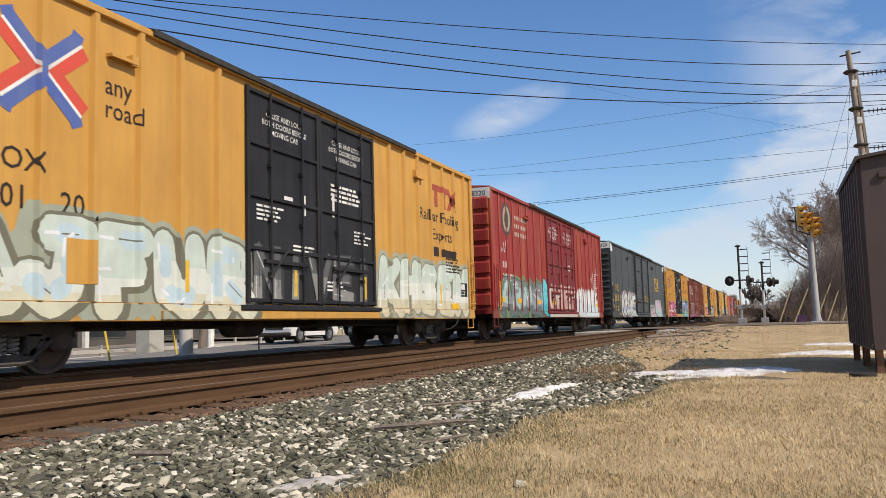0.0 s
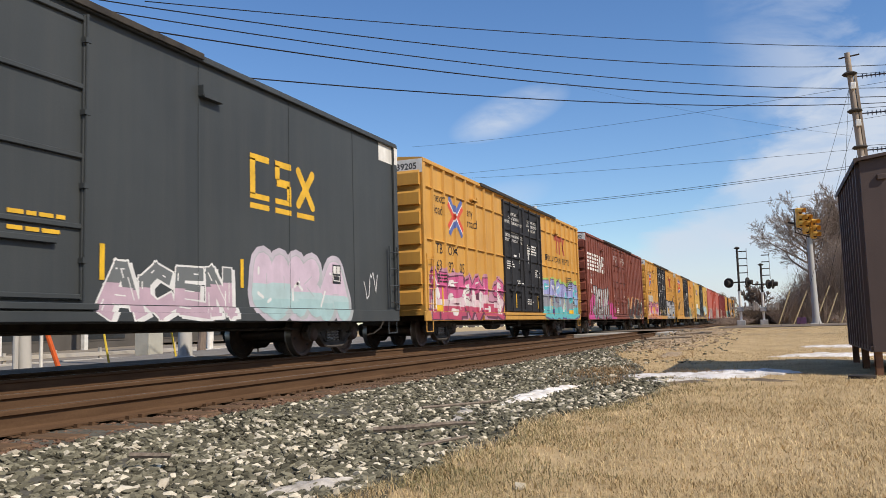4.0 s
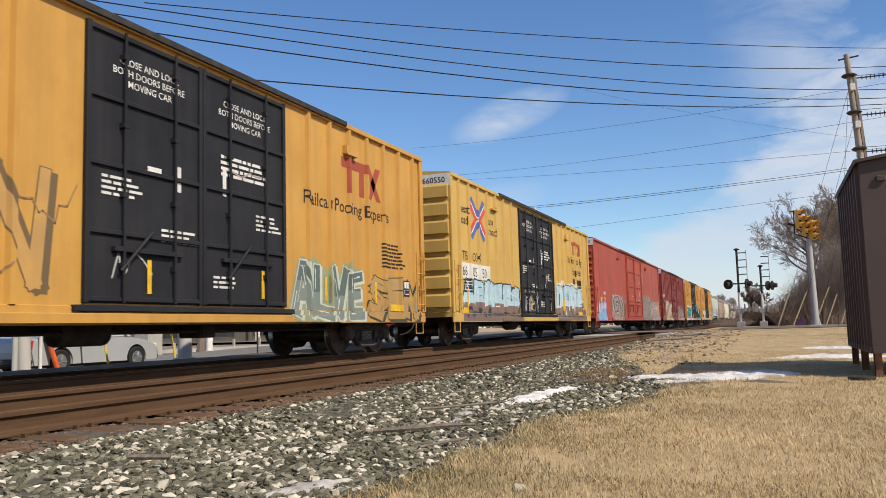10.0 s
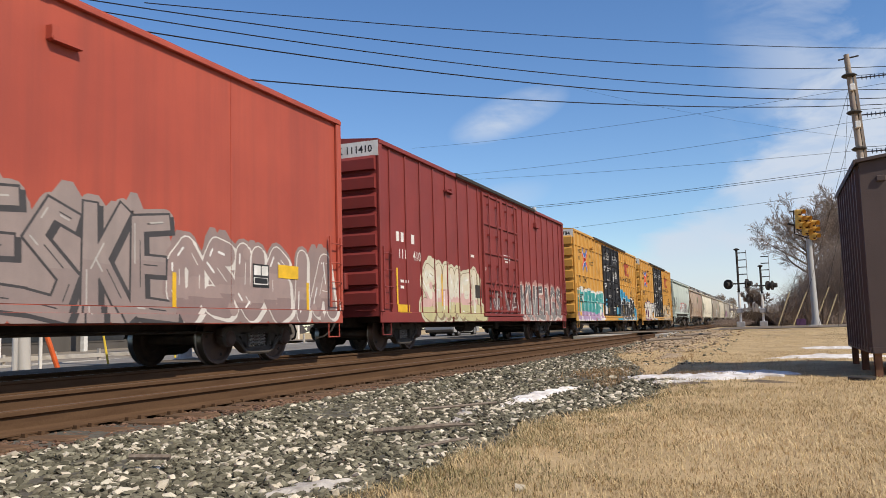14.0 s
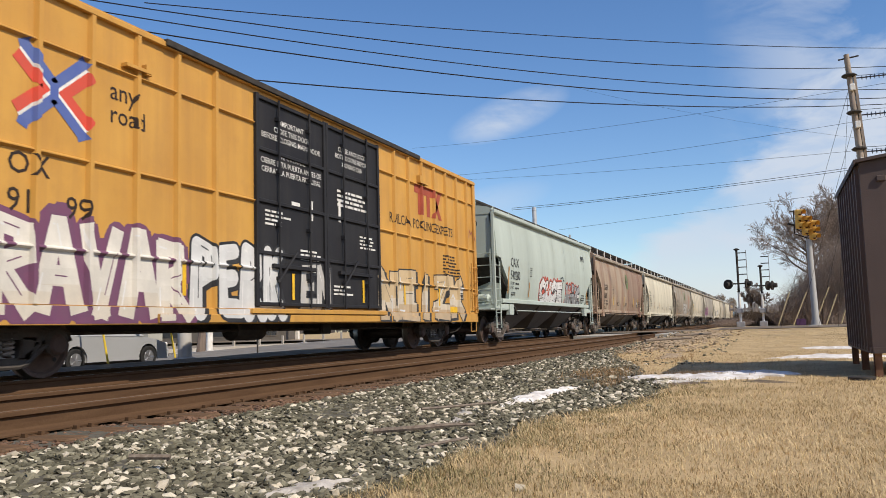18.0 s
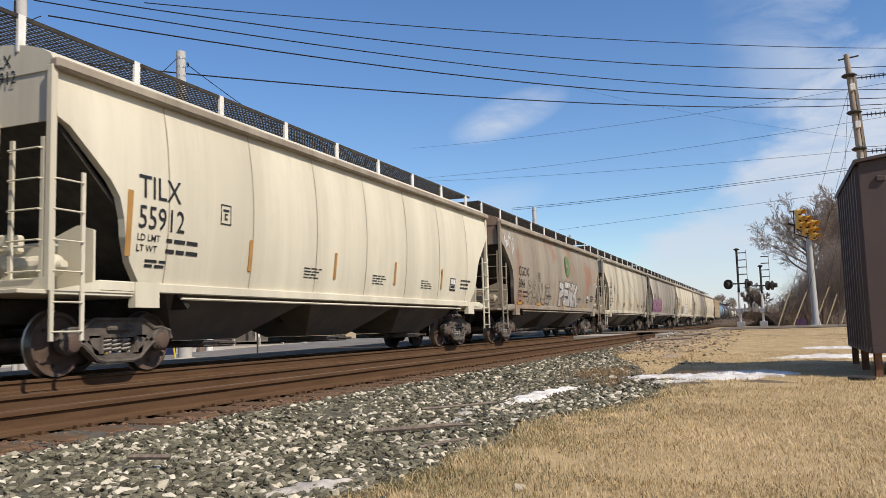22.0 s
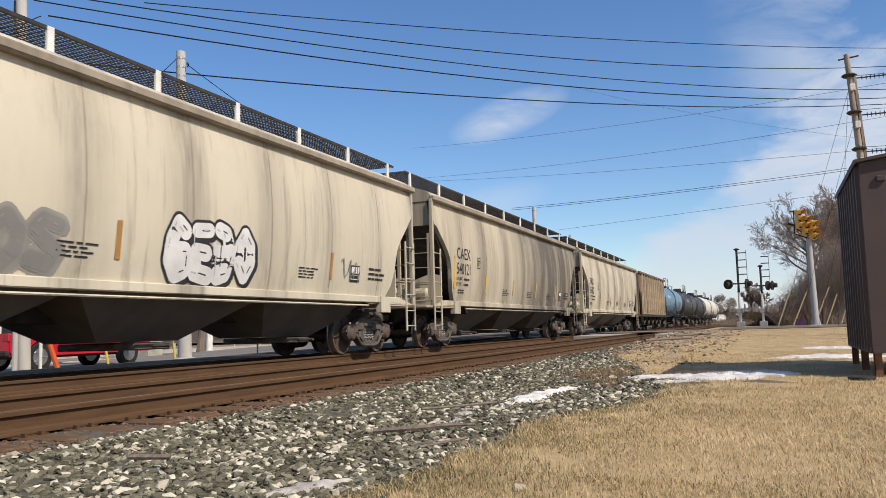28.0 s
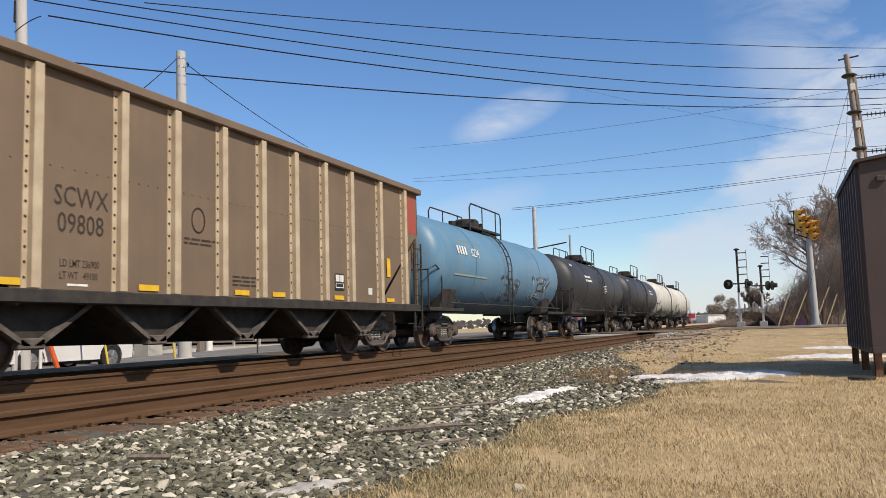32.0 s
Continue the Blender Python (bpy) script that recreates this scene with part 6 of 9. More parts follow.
# white pole with a street lamp arm beyond the train
far_pole = round_pole(-14.95, 55, -0.1, 8.8, 0.19, 0.15, "pale steel pole with a crossarm beyond the train", bands=1, material=mat("white_steel_pole", (0.55, 0.56, 0.57), 0.5, 0.2, grain=0.05))
g = Mesh()
g.tube([(-1.1, 0, 5.95), (0, 0, 6.0), (2.2, 0, 6.3)], 0.05, 6)
g.lathe("z", (-1.0, 0, 5.9), [(-0.12, 0.1), (0.12, 0.14), (0.2, 0.05)], 8)
part("arm", g, DARK, far_pole)
g = Mesh()
g.tube([(-12.6, 55.4, 0), (-12.6, 55.4, 6.75)], 0.07, 8)
thing("post", "slim dark post beside the pale pole", "post", "", g, STEEL)


# ---- overhead wires ----
def wire(a, b, sag, r=0.011, beyond=0.35, label="black overhead power cable"):
    a, b = Vector(a), Vector(b)
    g = Mesh()
    n = 26
    pts = []
    for i in range(n + 1):
        t = (1 + beyond) * i / n
        p = a + (b - a) * t
        pts.append((p.x, p.y, p.z - 4 * sag * t * (1 - t)))
    g.tube(pts, r * 0.82, 5)
    return thing("overhead_wire", label, "wire", "overhead wires", g, WIRE)


wire((-16.87, 18.72, 10.507), (6.33, 46.5, 14.247), 0.34, 0.021, label="black overhead power cable")
wire((-18.6, 18.03, 10.683), (6.79, 50.45, 14.383), 0.83, 0.025, label="black overhead power cable")
wire((-19.95, 17.48, 10.677), (6.96, 52.5, 13.60), 0.852, 0.026, label="twisted black overhead power cable")
wire((-20.98, 18.94, 10.894), (7.46, 56.44, 14.032), 0.943, 0.032, label="thick black overhead power cable")
wire((-21.31, 18.95, 9.505), (7.95, 60.36, 14.558), 0.738, 0.032, label="thick black overhead power cable")
for a, b, s in (((-29.81, 67.79, 17.16), (6.54, 50.13, 13.35), 0.388), ((-29.83, 67.81, 14.32), (6.44, 50.26, 11.50), 0.40), ((-29.83, 67.81, 14.05), (6.44, 50.26, 9.76), 0.27)):
    wire(a, b, s, 0.012, 0.2, "thin distant overhead wire")
for a, b, s in (((-21.55, 71.39, 11.37), (6.26, 66.24, 11.49), 0.20), ((-21.56, 71.4, 11.20), (6.25, 66.25, 11.32), 0.18)):
    wire(a, b, s, 0.022, 0.2, "pair of distant overhead cables")
wire((-10.12, 45.0, 14.22), (3.25, 33.4, 7.16), 0.25, 0.0045, 0.0, "thin grey wire running down to the wooden pole")
wire((-22.27, 92.71, 11.61), (6.73, 77.24, 11.26), 0.012, 0.018, 0.2, "thin distant overhead wire")
wire((-16.45, 19.9, 9.02), (-19.4, 32.2, 9.05), 0.12, 0.016, 0, "black service cable from the pole top")
wire((-16.65, 19.9, 9.1), (-14.9, 15.5, 6.14), 0.05, 0.016, 0, "black service cable from the pole top")
wire((-18.0, 15.2, 8.6), (-15.4, 13.7, 8.05), -0.05, 0.016, 0, "black cable drooping from the pole")

# ---- wooden transmission pole with its insulators and guys ----
POLE_W = mat("grey_brown_pole_wood", (0.38, 0.32, 0.26), 0.9, second=(0.22, 0.17, 0.13), scale=2, stretch=(5, 5, 0.4), grain=0.15, bump=0.4)
INSUL = mat("dark_insulator", (0.05, 0.045, 0.06), 0.4, grain=0.05, bump=0)
tp = thing("transmission_pole", "leaning wooden transmission pole with ribbed insulators", "utility pole", "utility poles", m=pose(3.75, 33, -0.2))
lean = -0.055
g = Mesh()
g.tube([(0, 0, 0), (lean * 5.2, 0, 5.2), (lean * 10.42, 0, 10.42)], [0.16, 0.135, 0.095], 12)
part("shaft", g, POLE_W, tp, smooth=True)
g = Mesh()
g.box(0.12 + lean * 5, 0.21 + lean * 5, -0.08, 0.08, 0.5, 9.6)
for k in range(len(g.v)):
    x, y, z = g.v[k]
    g.v[k] = (x + lean * (z - 5), y, z)
part("stiffener", g, POLE_W, tp)
for z in (9.75, 8.35, 6.98):
    cx = lean * z
    g = Mesh()
    g.lathe("z", (cx, 0, z - 0.2), [(0, 0.2), (0.06, 0.27), (0.12, 0.2)], 12)
    ring = part("collar", g, DARK, tp)
    g = Mesh()
    for i in range(7):
        g.lathe("x", (cx + 0.42 + 0.14 * i, 0, z - 0.27), [(-0.02, 0.03), (0, 0.11), (0.02, 0.03)], 10)
    g.tube([(cx + 0.2, 0, z - 0.26), (cx + 1.55, 0, z - 0.28)], 0.025, 6)
    part("insulator", g, INSUL, tp)
    g = Mesh()
    g.box(cx - 0.02, cx + 0.16, -0.22, -0.1, z - 0.75, z - 0.5, 0, 0.02)
    part("bracket", g, WHITE, tp)
g = Mesh()
g.tube([(lean * 10.3 - 0.3, 0, 10.25), (lean * 10.3 + 0.4, 0, 10.32)], 0.03, 6)
part("top_pin", g, DARK, tp)
for z0, foot in ((9.3, (0.4, 44, 0.1)), (8.0, (1.2, 44, 0.1)), (9.7, (2.7, 40, 0.1)), (7.0, (2.0, 42, 0.1))):
    wire((3.75 + lean * z0, 33, z0 - 0.2), foot, 0.0, 0.008, 0, "thin steel guy wire of the pole")
wire((3.25, 33, 9.4), (12, 34, 9.5), 0.1, 0.012, 0.5, "thin black overhead wire at the pole")
wire((3.3, 33, 8.1), (12, 34, 8.3), 0.1, 0.012, 0.5, "thin black overhead wire at the pole")
wire((3.4, 33, 6.7), (12, 34, 6.9), 0.1, 0.012, 0.5, "thin black overhead wire at the pole")

# ---- brown metal equipment house on legs ----
BROWNM = mat("dark_brown_sheet_metal", (0.08, 0.056, 0.050), 0.65, second=(0.058, 0.041, 0.037), scale=0.8, streak=0.2, dirt=(0.12, 0.09, 0.08), grain=0.06)
RUSTLEG = mat("rusty_leg", (0.22, 0.11, 0.06), 0.85, second=(0.14, 0.07, 0.04), scale=5, grain=0.2)
house = thing("equipment_shed", "dark brown corrugated metal equipment shed on rusty legs", "shed", m=pose(1.26, 12.6, 0))
g = Mesh()
g.box(0, 2.4, 0, 3.55, 0.04, 2.66)
part("wall", g, BROWNM, house)
for i in range(9):
    y = 0.22 + 0.39 * i
    g = Mesh()
    g.prism([(y - 0.09, 0.0), (y - 0.05, -0.045), (y + 0.05, -0.045), (y + 0.09, 0.0)], "z", 0.05, 2.65)
    for k in range(len(g.v)):
        a, b, z = g.v[k]
        g.v[k] = (b, a, z)
    part("corrugation", g, BROWNM, house)
g = Mesh()
g.prism([(-0.07, 2.62), (-0.07, 2.70), (1.2, 2.86), (2.47, 2.70), (2.47, 2.62), (2.44, 2.66), (1.2, 2.82), (-0.04, 2.66)], "y", -0.07, 3.62)
part("roof", g, BROWNM, house)
g = Mesh()
g.prism([(0, 2.66), (2.4, 2.66), (1.2, 2.815)], "y", 0.01, 0.05)
part("gable", g, BROWNM, house)
g = Mesh()
g.box(0.0, 2.4, -0.025, 0.0, 0.02, 0.10)
g.box(-0.03, 0.0, 0.0, 3.55, 0.02, 0.10)
part("base_frame", g, BROWNM, house)
for x, y in ((0.06, 0.1), (0.06, 1.8), (0.06, 3.4), (2.3, 0.1), (2.3, 3.4)):
    g = Mesh()
    g.box(x - 0.05, x + 0.05, y - 0.045, y - 0.035, -0.34, 0.04)
    g.box(x - 0.05, x - 0.04, y - 0.045, y + 0.05, -0.34, 0.04)
    part("leg", g, RUSTLEG, house)
g = Mesh()
g.box(0.2, 0.32, -0.04, 0.0, 2.38, 2.46, 0, 0.01)
part("lamp_box", g, BROWNM, house)
g = Mesh()
g.lathe("z", (1.06, 12.2, -0.31), [(0, 0.17), (0.04, 0.17), (0.05, 0.14)], 20)
thing("manhole_cover", "round dark steel lid on the ground by the shed", "manhole cover", "", g, DARK)


# ---- lettering and spray paint on the cars ----
INK = mat("dark_stencil", (0.03, 0.018, 0.012), 0.6, grain=0.05, bump=0)
TTRED = mat("faded_emblem_red", (0.36, 0.07, 0.035), 0.6, second=(0.30, 0.06, 0.03), scale=2, grain=0.05, bump=0)
EM_RED = mat("emblem_red", (0.62, 0.07, 0.04), 0.6, second=(0.5, 0.08, 0.05), scale=2, grain=0.05, bump=0)
EM_BLUE = mat("emblem_blue", (0.07, 0.11, 0.34), 0.6, second=(0.10, 0.14, 0.32), scale=2, grain=0.05, bump=0)
SIGN_Y = mat("stencil_yellow", (0.72, 0.42, 0.03), 0.6, grain=0.05, bump=0)


def words(car, surf, items, material, label="", lift=0.002):
    for s, y, z, size, *more in items:
        decal("lettering", car, text_polys(s, y, z, size, 0, 1, *more), [material], surf, label, lift)


def bars(car, surf, items, material, label="", lift=0.002):
    for i in items:
        decal("lettering_block", car, [quad(*i)], [material], surf, label, lift)


def mark_bars(y, z, h, n, pitch):
    return [(y + pitch * i, y + pitch * i + pitch * 0.62, z, z + h) for i in range(n)]


def emblem(car, surf, y, z, s):
    """Two crossed arrows, red over blue, as plain shapes."""
    def arm(a, b, w, slot, layer):
        dy, dz = b[0] - a[0], b[1] - a[1]
        ln = math.hypot(dy, dz)
        ny, nz = -dz / ln * w / 2, dy / ln * w / 2
        P = lambda q, k: (y + (q[0] + k * ny) * s, z + (q[1] + k * nz) * s)
        return (slot, layer, [P(a, -1), P(b, -1), P(b, 1), P(a, 1)])
    polys = []
    for a in (1, -1):
        for b in (1, -1):
            polys += [arm((a * 0.43, b * 0.44), (a * 0.0, b * 0.07), 0.15, 1, 2), arm((a * 0.52, b * 0.31), (a * 0.10, b * -0.03), 0.15, 0, 1.5)]
            polys.append(arm((a * 0.475, b * 0.375), (a * 0.05, b * 0.02), 0.035, 2, 2.1))
            polys.append((1, 1.2, [(y + a * q * s, z + b * r * s) for q, r in ((0.34, 0.46), (0.36, 0.52), (0.50, 0.46), (0.47, 0.38))]))
    polys += [arm((-0.06, 0.0), (0.06, 0.0), 0.20, 1, 2.2)]
    return decal("emblem", car, polys, [EM_RED, EM_BLUE, WHITE], surf, "red and blue crossed arrow emblem")


def maker_mark(car, surf, y, z, w, h):
    """Faded red block mark: two bars with stems and a chevron pair."""
    p = [quad(y, y + 0.36 * w, z + 0.72 * h, z + h), quad(y + 0.12 * w, y + 0.24 * w, z, z + 0.73 * h),
         quad(y + 0.34 * w, y + 0.66 * w, z + 0.72 * h, z + h, 0, 1.2), quad(y + 0.43 * w, y + 0.55 * w, z, z + 0.73 * h),
         (0, 1.4, [(y + 0.58 * w, z + h), (y + 0.70 * w, z + h), (y + w, z), (y + 0.88 * w, z)]),
         (0, 1.4, [(y + 0.86 * w, z + h), (y + w, z + h), (y + 0.74 * w, z), (y + 0.60 * w, z)])]
    return decal("emblem", car, p, [TTRED], surf, "faded red block emblem")


def graff(t, seed, y0, y1, z0, z1, word, fills, line=(0.02, 0.02, 0.02), halo=None, shade=None, glint=(0.75, 0.75, 0.75), fat=0.30, lw=0.09, lift=0.002, drops=0,
          label="sprayed letter forms", bubble=False, slant=0.1):
    """A sprayed piece: a cloud of overspray, with each letter on it."""
    car, surf = t[0], t[1]
    r = random.Random(seed)
    k, n = len(fills), len(word)
    cloud, letters = lettering(r, y0, y1, z0, z1, word, k, lw, halo, shade, glint, fat, slant, bubble)
    if halo:
        for i in range(n * 3):
            rad = (z1 - z0) * r.uniform(0.14, 0.24)
            cy = y0 + rad + (y1 - y0 - 2 * rad) * (i + r.random()) / (n * 3)
            top = r.uniform(0.6, 1.08)
            cloud.append((0, 0.002 * i, [(cy + rad * 1.2 * math.cos(a), z0 + (z1 - z0) * top * 0.5 + ((z1 - z0) * top * 0.55) * math.sin(a)) for a in [6.283 * q / 14 for q in range(14)]]))
    spots_ = []
    for i in range(drops):
        cy, cz, rad = r.uniform(y0, y1), r.uniform(z0, z1), r.uniform(0.05, 0.14)
        m = 3 if r.random() < 0.4 else 9
        a0 = r.uniform(0, 6)
        spots_.append((2 + r.randrange(k), 3.5 + 0.01 * i, [(cy + rad * math.cos(a0 + 6.283 * q / m), cz + rad * math.sin(a0 + 6.283 * q / m)) for q in range(m)]))
    mats = [paint(halo or line), paint(line)] + [paint(f) for f in fills] + [paint(shade or line), paint(glint or line)]
    ground_coat = decal("spray_paint", car, cloud, mats, surf, label, lift) if cloud else None
    for out in letters:
        decal("spray_letter", ground_coat or car, out, mats, surf, "" if ground_coat else label, lift)
    if spots_:
        decal("spray_dots", ground_coat or car, spots_, mats, surf, "", lift)


def tag(t, seed, y, z, w, h, rgb, n=9, width=0.03, lift=0.003, label="thin scrawled tag"):
    r = random.Random(seed)
    pts = [(y + w * (i + r.uniform(0, 1.2)) / n, z + h * r.random()) for i in range(n)]
    polys = [stroke(a, b, width, 0, 2, 3) for a, b in zip(pts, pts[1:])]
    return decal("spray_tag", t[0], polys, [paint(rgb)], t[1], label, lift)


def reflectors(t, ys, z=1.2, h=0.5, w=0.09, material=None, lift=0.009):
    for y in ys:
        decal("reflector", t[0], [quad(y, y + w, z, z + h, 0, 1)], [material or YEL], t[1], lift=lift)


def placard(t, y, z, w=0.34, h=0.40):
    decal("data_panel", t[0], [quad(y, y + w, z, z + h, 0, 5), quad(y + 0.03, y + w * 0.48, z + h * 0.52, z + h - 0.03, 1, 5.6), quad(y + w * 0.54, y + w - 0.03, z + h * 0.52, z + h - 0.03, 1, 5.6),
                                quad(y + 0.03, y + w - 0.03, z + 0.05, z + h * 0.42, 1, 5.6), quad(y + 0.05, y + w - 0.05, z + 0.07, z + h * 0.40, 0, 6.0)], [BLACK, WHITE], t[1], "black and white data panel")


def small_print(t, y, z, w, lines, material, pitch=0.10, size=0.055, lift=0.004):
    r = random.Random(int(y * 91 + z * 17))
    polys = []
    for i in range(lines):
        a = y
        while a < y + w * r.uniform(0.75, 1):
            b = a + r.uniform(0.08, 0.3)
            polys.append(quad(a, b, z - i * pitch, z - i * pitch + size))
            a = b + 0.04
    ob = decal("small_print", t[0], polys, [material], t[1], "lines of small stencilled print", lift)
    return tagged(ob, kind="stuff") if ob else None


LEFT_DOOR = ["IMPORTANT", "CLOSE THIS DOOR", "BEFORE CLOSING MAIN DOOR", "", "IMPORTANTE", "CIERRE ESTA PUERTA ANTES DE", "CERRAR LA PUERTA PRINCIPAL"]
RIGHT_DOOR = ["CLOSE AND LOCK", "BOTH DOORS BEFORE", "MOVING CAR"]


def tbox_marks(t, number, door, new_style=True, dy=0.0, far=14.3):
    car, surf, L = t[0], t[1], t[2]
    words(car, surf, [("next", 0.85 + dy, 4.02, 0.27), ("load", 0.85 + dy, 3.68, 0.27), ("any", 3.50 + dy, 3.90, 0.27), ("road", 3.50 + dy, 3.56, 0.27)], INK, "dark slogan words")
    emblem(car, surf, 2.54 + dy if new_style else (2.85 if number == "662232" else 2.46), 3.74 if new_style else 3.94, 1.14 if new_style else 1.32)
    words(car, surf, [("TB", 0.95 + dy, 2.58, 0.28, 1.05), ("OX", 1.85 + dy, 2.58, 0.28, 1.05)], INK, "dark stencilled reporting mark")
    words(car, surf, [(number[:2], 0.95 + dy, 2.10, 0.30), (number[2:4], 1.85 + dy, 2.10, 0.30), (number[4:], 2.75 + dy, 2.10, 0.30)], INK, "dark stencilled car number")
    maker_mark(car, surf, far, 3.55 if far < 15 else 3.80, 1.9, 0.78 if far < 15 else 0.62)
    if new_style:
        words(car, surf, [("RAILCAR POOLING EXPERTS", 12.75, 3.16, 0.25, 0.93)], INK, "dark slogan words")
    elif number == "662232":
        words(car, surf, [("Railcar Pooling Experts", 12.7, 3.10, 0.28, 1.05)], INK, "dark slogan words")
    else:
        words(car, surf, [("Railcar Pooling", far - 0.85, 3.38, 0.30, 1.12), ("Experts", far, 2.88, 0.30, 1.12)], INK, "dark slogan words")
        bars(car, surf, [(far, far + 0.45, 2.42, 2.68), (far + 0.65, far + 1.6, 2.42, 2.64)], INK)
    d0, d1 = door
    mid = (d0 + d1) / 2
    y = d0 + 0.45
    items = []
    for i, s in enumerate(LEFT_DOOR if new_style else RIGHT_DOOR):
        if s:
            items.append((s, d0 + 1.25, 4.45 - 0.16 * i, 0.105, 1.0, 0.0, True))
    for i, s in enumerate(RIGHT_DOOR):
        items.append((s, mid + 1.2, 4.40 - 0.16 * i, 0.105, 1.0, 0.0, True))
    decal("lettering", car, [q for s, y, z, size, sq, b, c in items for q in text_polys(s, y, z, size, 0, 1, sq, b, c)], [WHITE], surf, "white stencilled door instructions")
    small_print(t, mid + 0.5, 3.5, 1.3, 4, WHITE)
    small_print(t, d0 + 0.3, 2.75, 0.7, 4, WHITE, 0.08, 0.04)
    small_print(t, d0 + 1.5, 2.1, 0.7, 3, WHITE, 0.08, 0.04)
    small_print(t, mid + 1.5, 2.6, 0.6, 4, WHITE, 0.08, 0.04)
    small_print(t, mid + 0.3, 1.45, 0.6, 3, WHITE, 0.08, 0.04)
    small_print(t, 16.2, 2.55, 1.1, 7, INK, 0.09, 0.045)
    small_print(t, 1.0, 1.95, 0.9, 3, INK, 0.09, 0.05)
    bars(car, surf, [(d0 + 1.2, d0 + 1.5, 2.9, 3.05), (mid - 0.6, mid - 0.5, 2.75, 3.15), (mid + 0.55, mid + 0.65, 2.85, 3.3)], WHITE, "white door labels")
    placard(t, 17.4, 1.35)
    reflectors(t, (1.3, 5.2, 8.3, 11.2, 13.5, 15.8), 1.15, 0.5)
    decal("yellow_label", car, [quad(0.75, 1.35, 0.98, 1.14, 0, 6), quad(16.6, 17.2, 0.98, 1.14, 0, 6)], [YEL], surf, "small yellow labels")


tbox_marks(c1, "660120", (6.77, 11.72), False, 0.0, 15.32)
tbox_marks(c4, "639205", (7.05, 11.95))
tbox_marks(c6, "638469", (6.95, 11.85))
tbox_marks(c7, "662232", (7.1, 11.98), False)
tbox_marks(c8, "660550", (6.97, 11.85), False, 0.0, 15.6)
tbox_marks(c11, "638784", (7.1, 12.1))
tbox_marks(c12, "639199", (7.12, 12.1), dy=0.16)

MINT, PALE, ICE = (0.55, 0.62, 0.54), (0.68, 0.70, 0.62), (0.50, 0.62, 0.66)
GREY_L, GREY_D, SILVER = (0.30, 0.31, 0.32), (0.12, 0.125, 0.13), (0.42, 0.43, 0.45)
BK, WH = (0.018, 0.018, 0.02), (0.72, 0.71, 0.68)
graff(c1, 21, 0.9, 6.9, 0.73, 2.12, "AJFUR", [MINT, PALE, ICE], (0.16, 0.15, 0.10), (0.34, 0.36, 0.27), (0.62, 0.60, 0.44), fat=0.40, lw=0.10, label="pale mint sprayed letter forms", bubble=True)
graff(c1, 22, 11.97, 17.95, 0.76, 2.25, "KHSEN", [MINT, PALE], (0.22, 0.22, 0.16), (0.36, 0.36, 0.26), (0.6, 0.55, 0.38), fat=0.40, lw=0.08, label="pale mint sprayed letter forms", bubble=True)
graff(c1, 23, 6.95, 11.6, 1.0, 2.1, "NIVEI", [(0.10, 0.10, 0.10), (0.25, 0.24, 0.22)], (0.03, 0.03, 0.03), None, None, (0.6, 0.6, 0.58), fat=0.22, lw=0.05, label="smoky grey scrawl on the doors")
reflectors(c1, (2.87,), 1.2, 0.6, 0.5, YELLOW)

# car 2
words(c2[0], c2[1], [("218", 1.28, 2.01, 0.24), ("320", 2.05, 2.01, 0.24)], WHITE, "white car number")
bars(c2[0], c2[1], mark_bars(1.30, 2.45, 0.22, 2, 0.28) + mark_bars(2.83, 4.27, 0.15, 8, 0.215) + mark_bars(2.83, 3.97, 0.15, 7, 0.215) + mark_bars(2.83, 3.67, 0.15, 7, 0.215), paint((0.50, 0.40, 0.35)), "faded white blocks of the railway's name")
disc = [(0, 1, [(1.87 + 0.56 * math.cos(a), 4.18 + 0.60 * math.sin(a)) for a in [6.283 * i / 28 for i in range(28)]]), (1, 2, [(1.87 + 0.42 * math.cos(a), 4.18 + 0.46 * math.sin(a)) for a in [6.283 * i / 28 for i in range(28)]]),
        (0, 3, [(1.87 + 0.24 * math.cos(a), 4.16 + 0.32 * math.sin(a)) for a in [6.283 * i / 16 for i in range(16)]])]
decal("emblem", c2[0], disc, [paint((0.05, 0.045, 0.035)), paint((0.38, 0.33, 0.24))], c2[1], "worn round dark emblem")
graff(c2, 24, 0.9, 6.3, 0.74, 2.15, "ARMS", [(0.18, 0.20, 0.20), (0.25, 0.28, 0.28), (0.36, 0.50, 0.48)], (0.03, 0.10, 0.08), (0.16, 0.24, 0.10), (0.12, 0.14, 0.14), fat=0.36, label="grey and green sprayed letter forms")
graff(c2, 25, 6.1, 7.3, 0.72, 2.3, "O", [(0.12, 0.55, 0.62)], (0.02, 0.04, 0.05), None, (0.05, 0.40, 0.46), (0.8, 0.8, 0.8), fat=0.55, drops=3, label="cyan sprayed figure-like blob", bubble=True)
graff(c2, 26, 7.3, 12.1, 0.95, 2.15, "OVNEY", [(0.56, 0.42, 0.37), (0.50, 0.32, 0.28), (0.62, 0.52, 0.46)], (0.10, 0.04, 0.04), None, None, (0.7, 0.62, 0.56), fat=0.34, lw=0.07, label="faded brown lettering on the doors")
graff(c2, 27, 12.6, 17.4, 0.74, 2.05, "SINER", [(0.70, 0.72, 0.70), (0.55, 0.66, 0.68)], (0.45, 0.40, 0.40), (0.62, 0.60, 0.58), None, fat=0.44, lw=0.05, label="white sprayed block lettering")
tag(c2, 28, 1.0, 2.9, 0.9, 0.5, (0.7, 0.68, 0.64))
tag(c2, 29, 16.9, 2.7, 0.9, 0.6, (0.7, 0.68, 0.64))
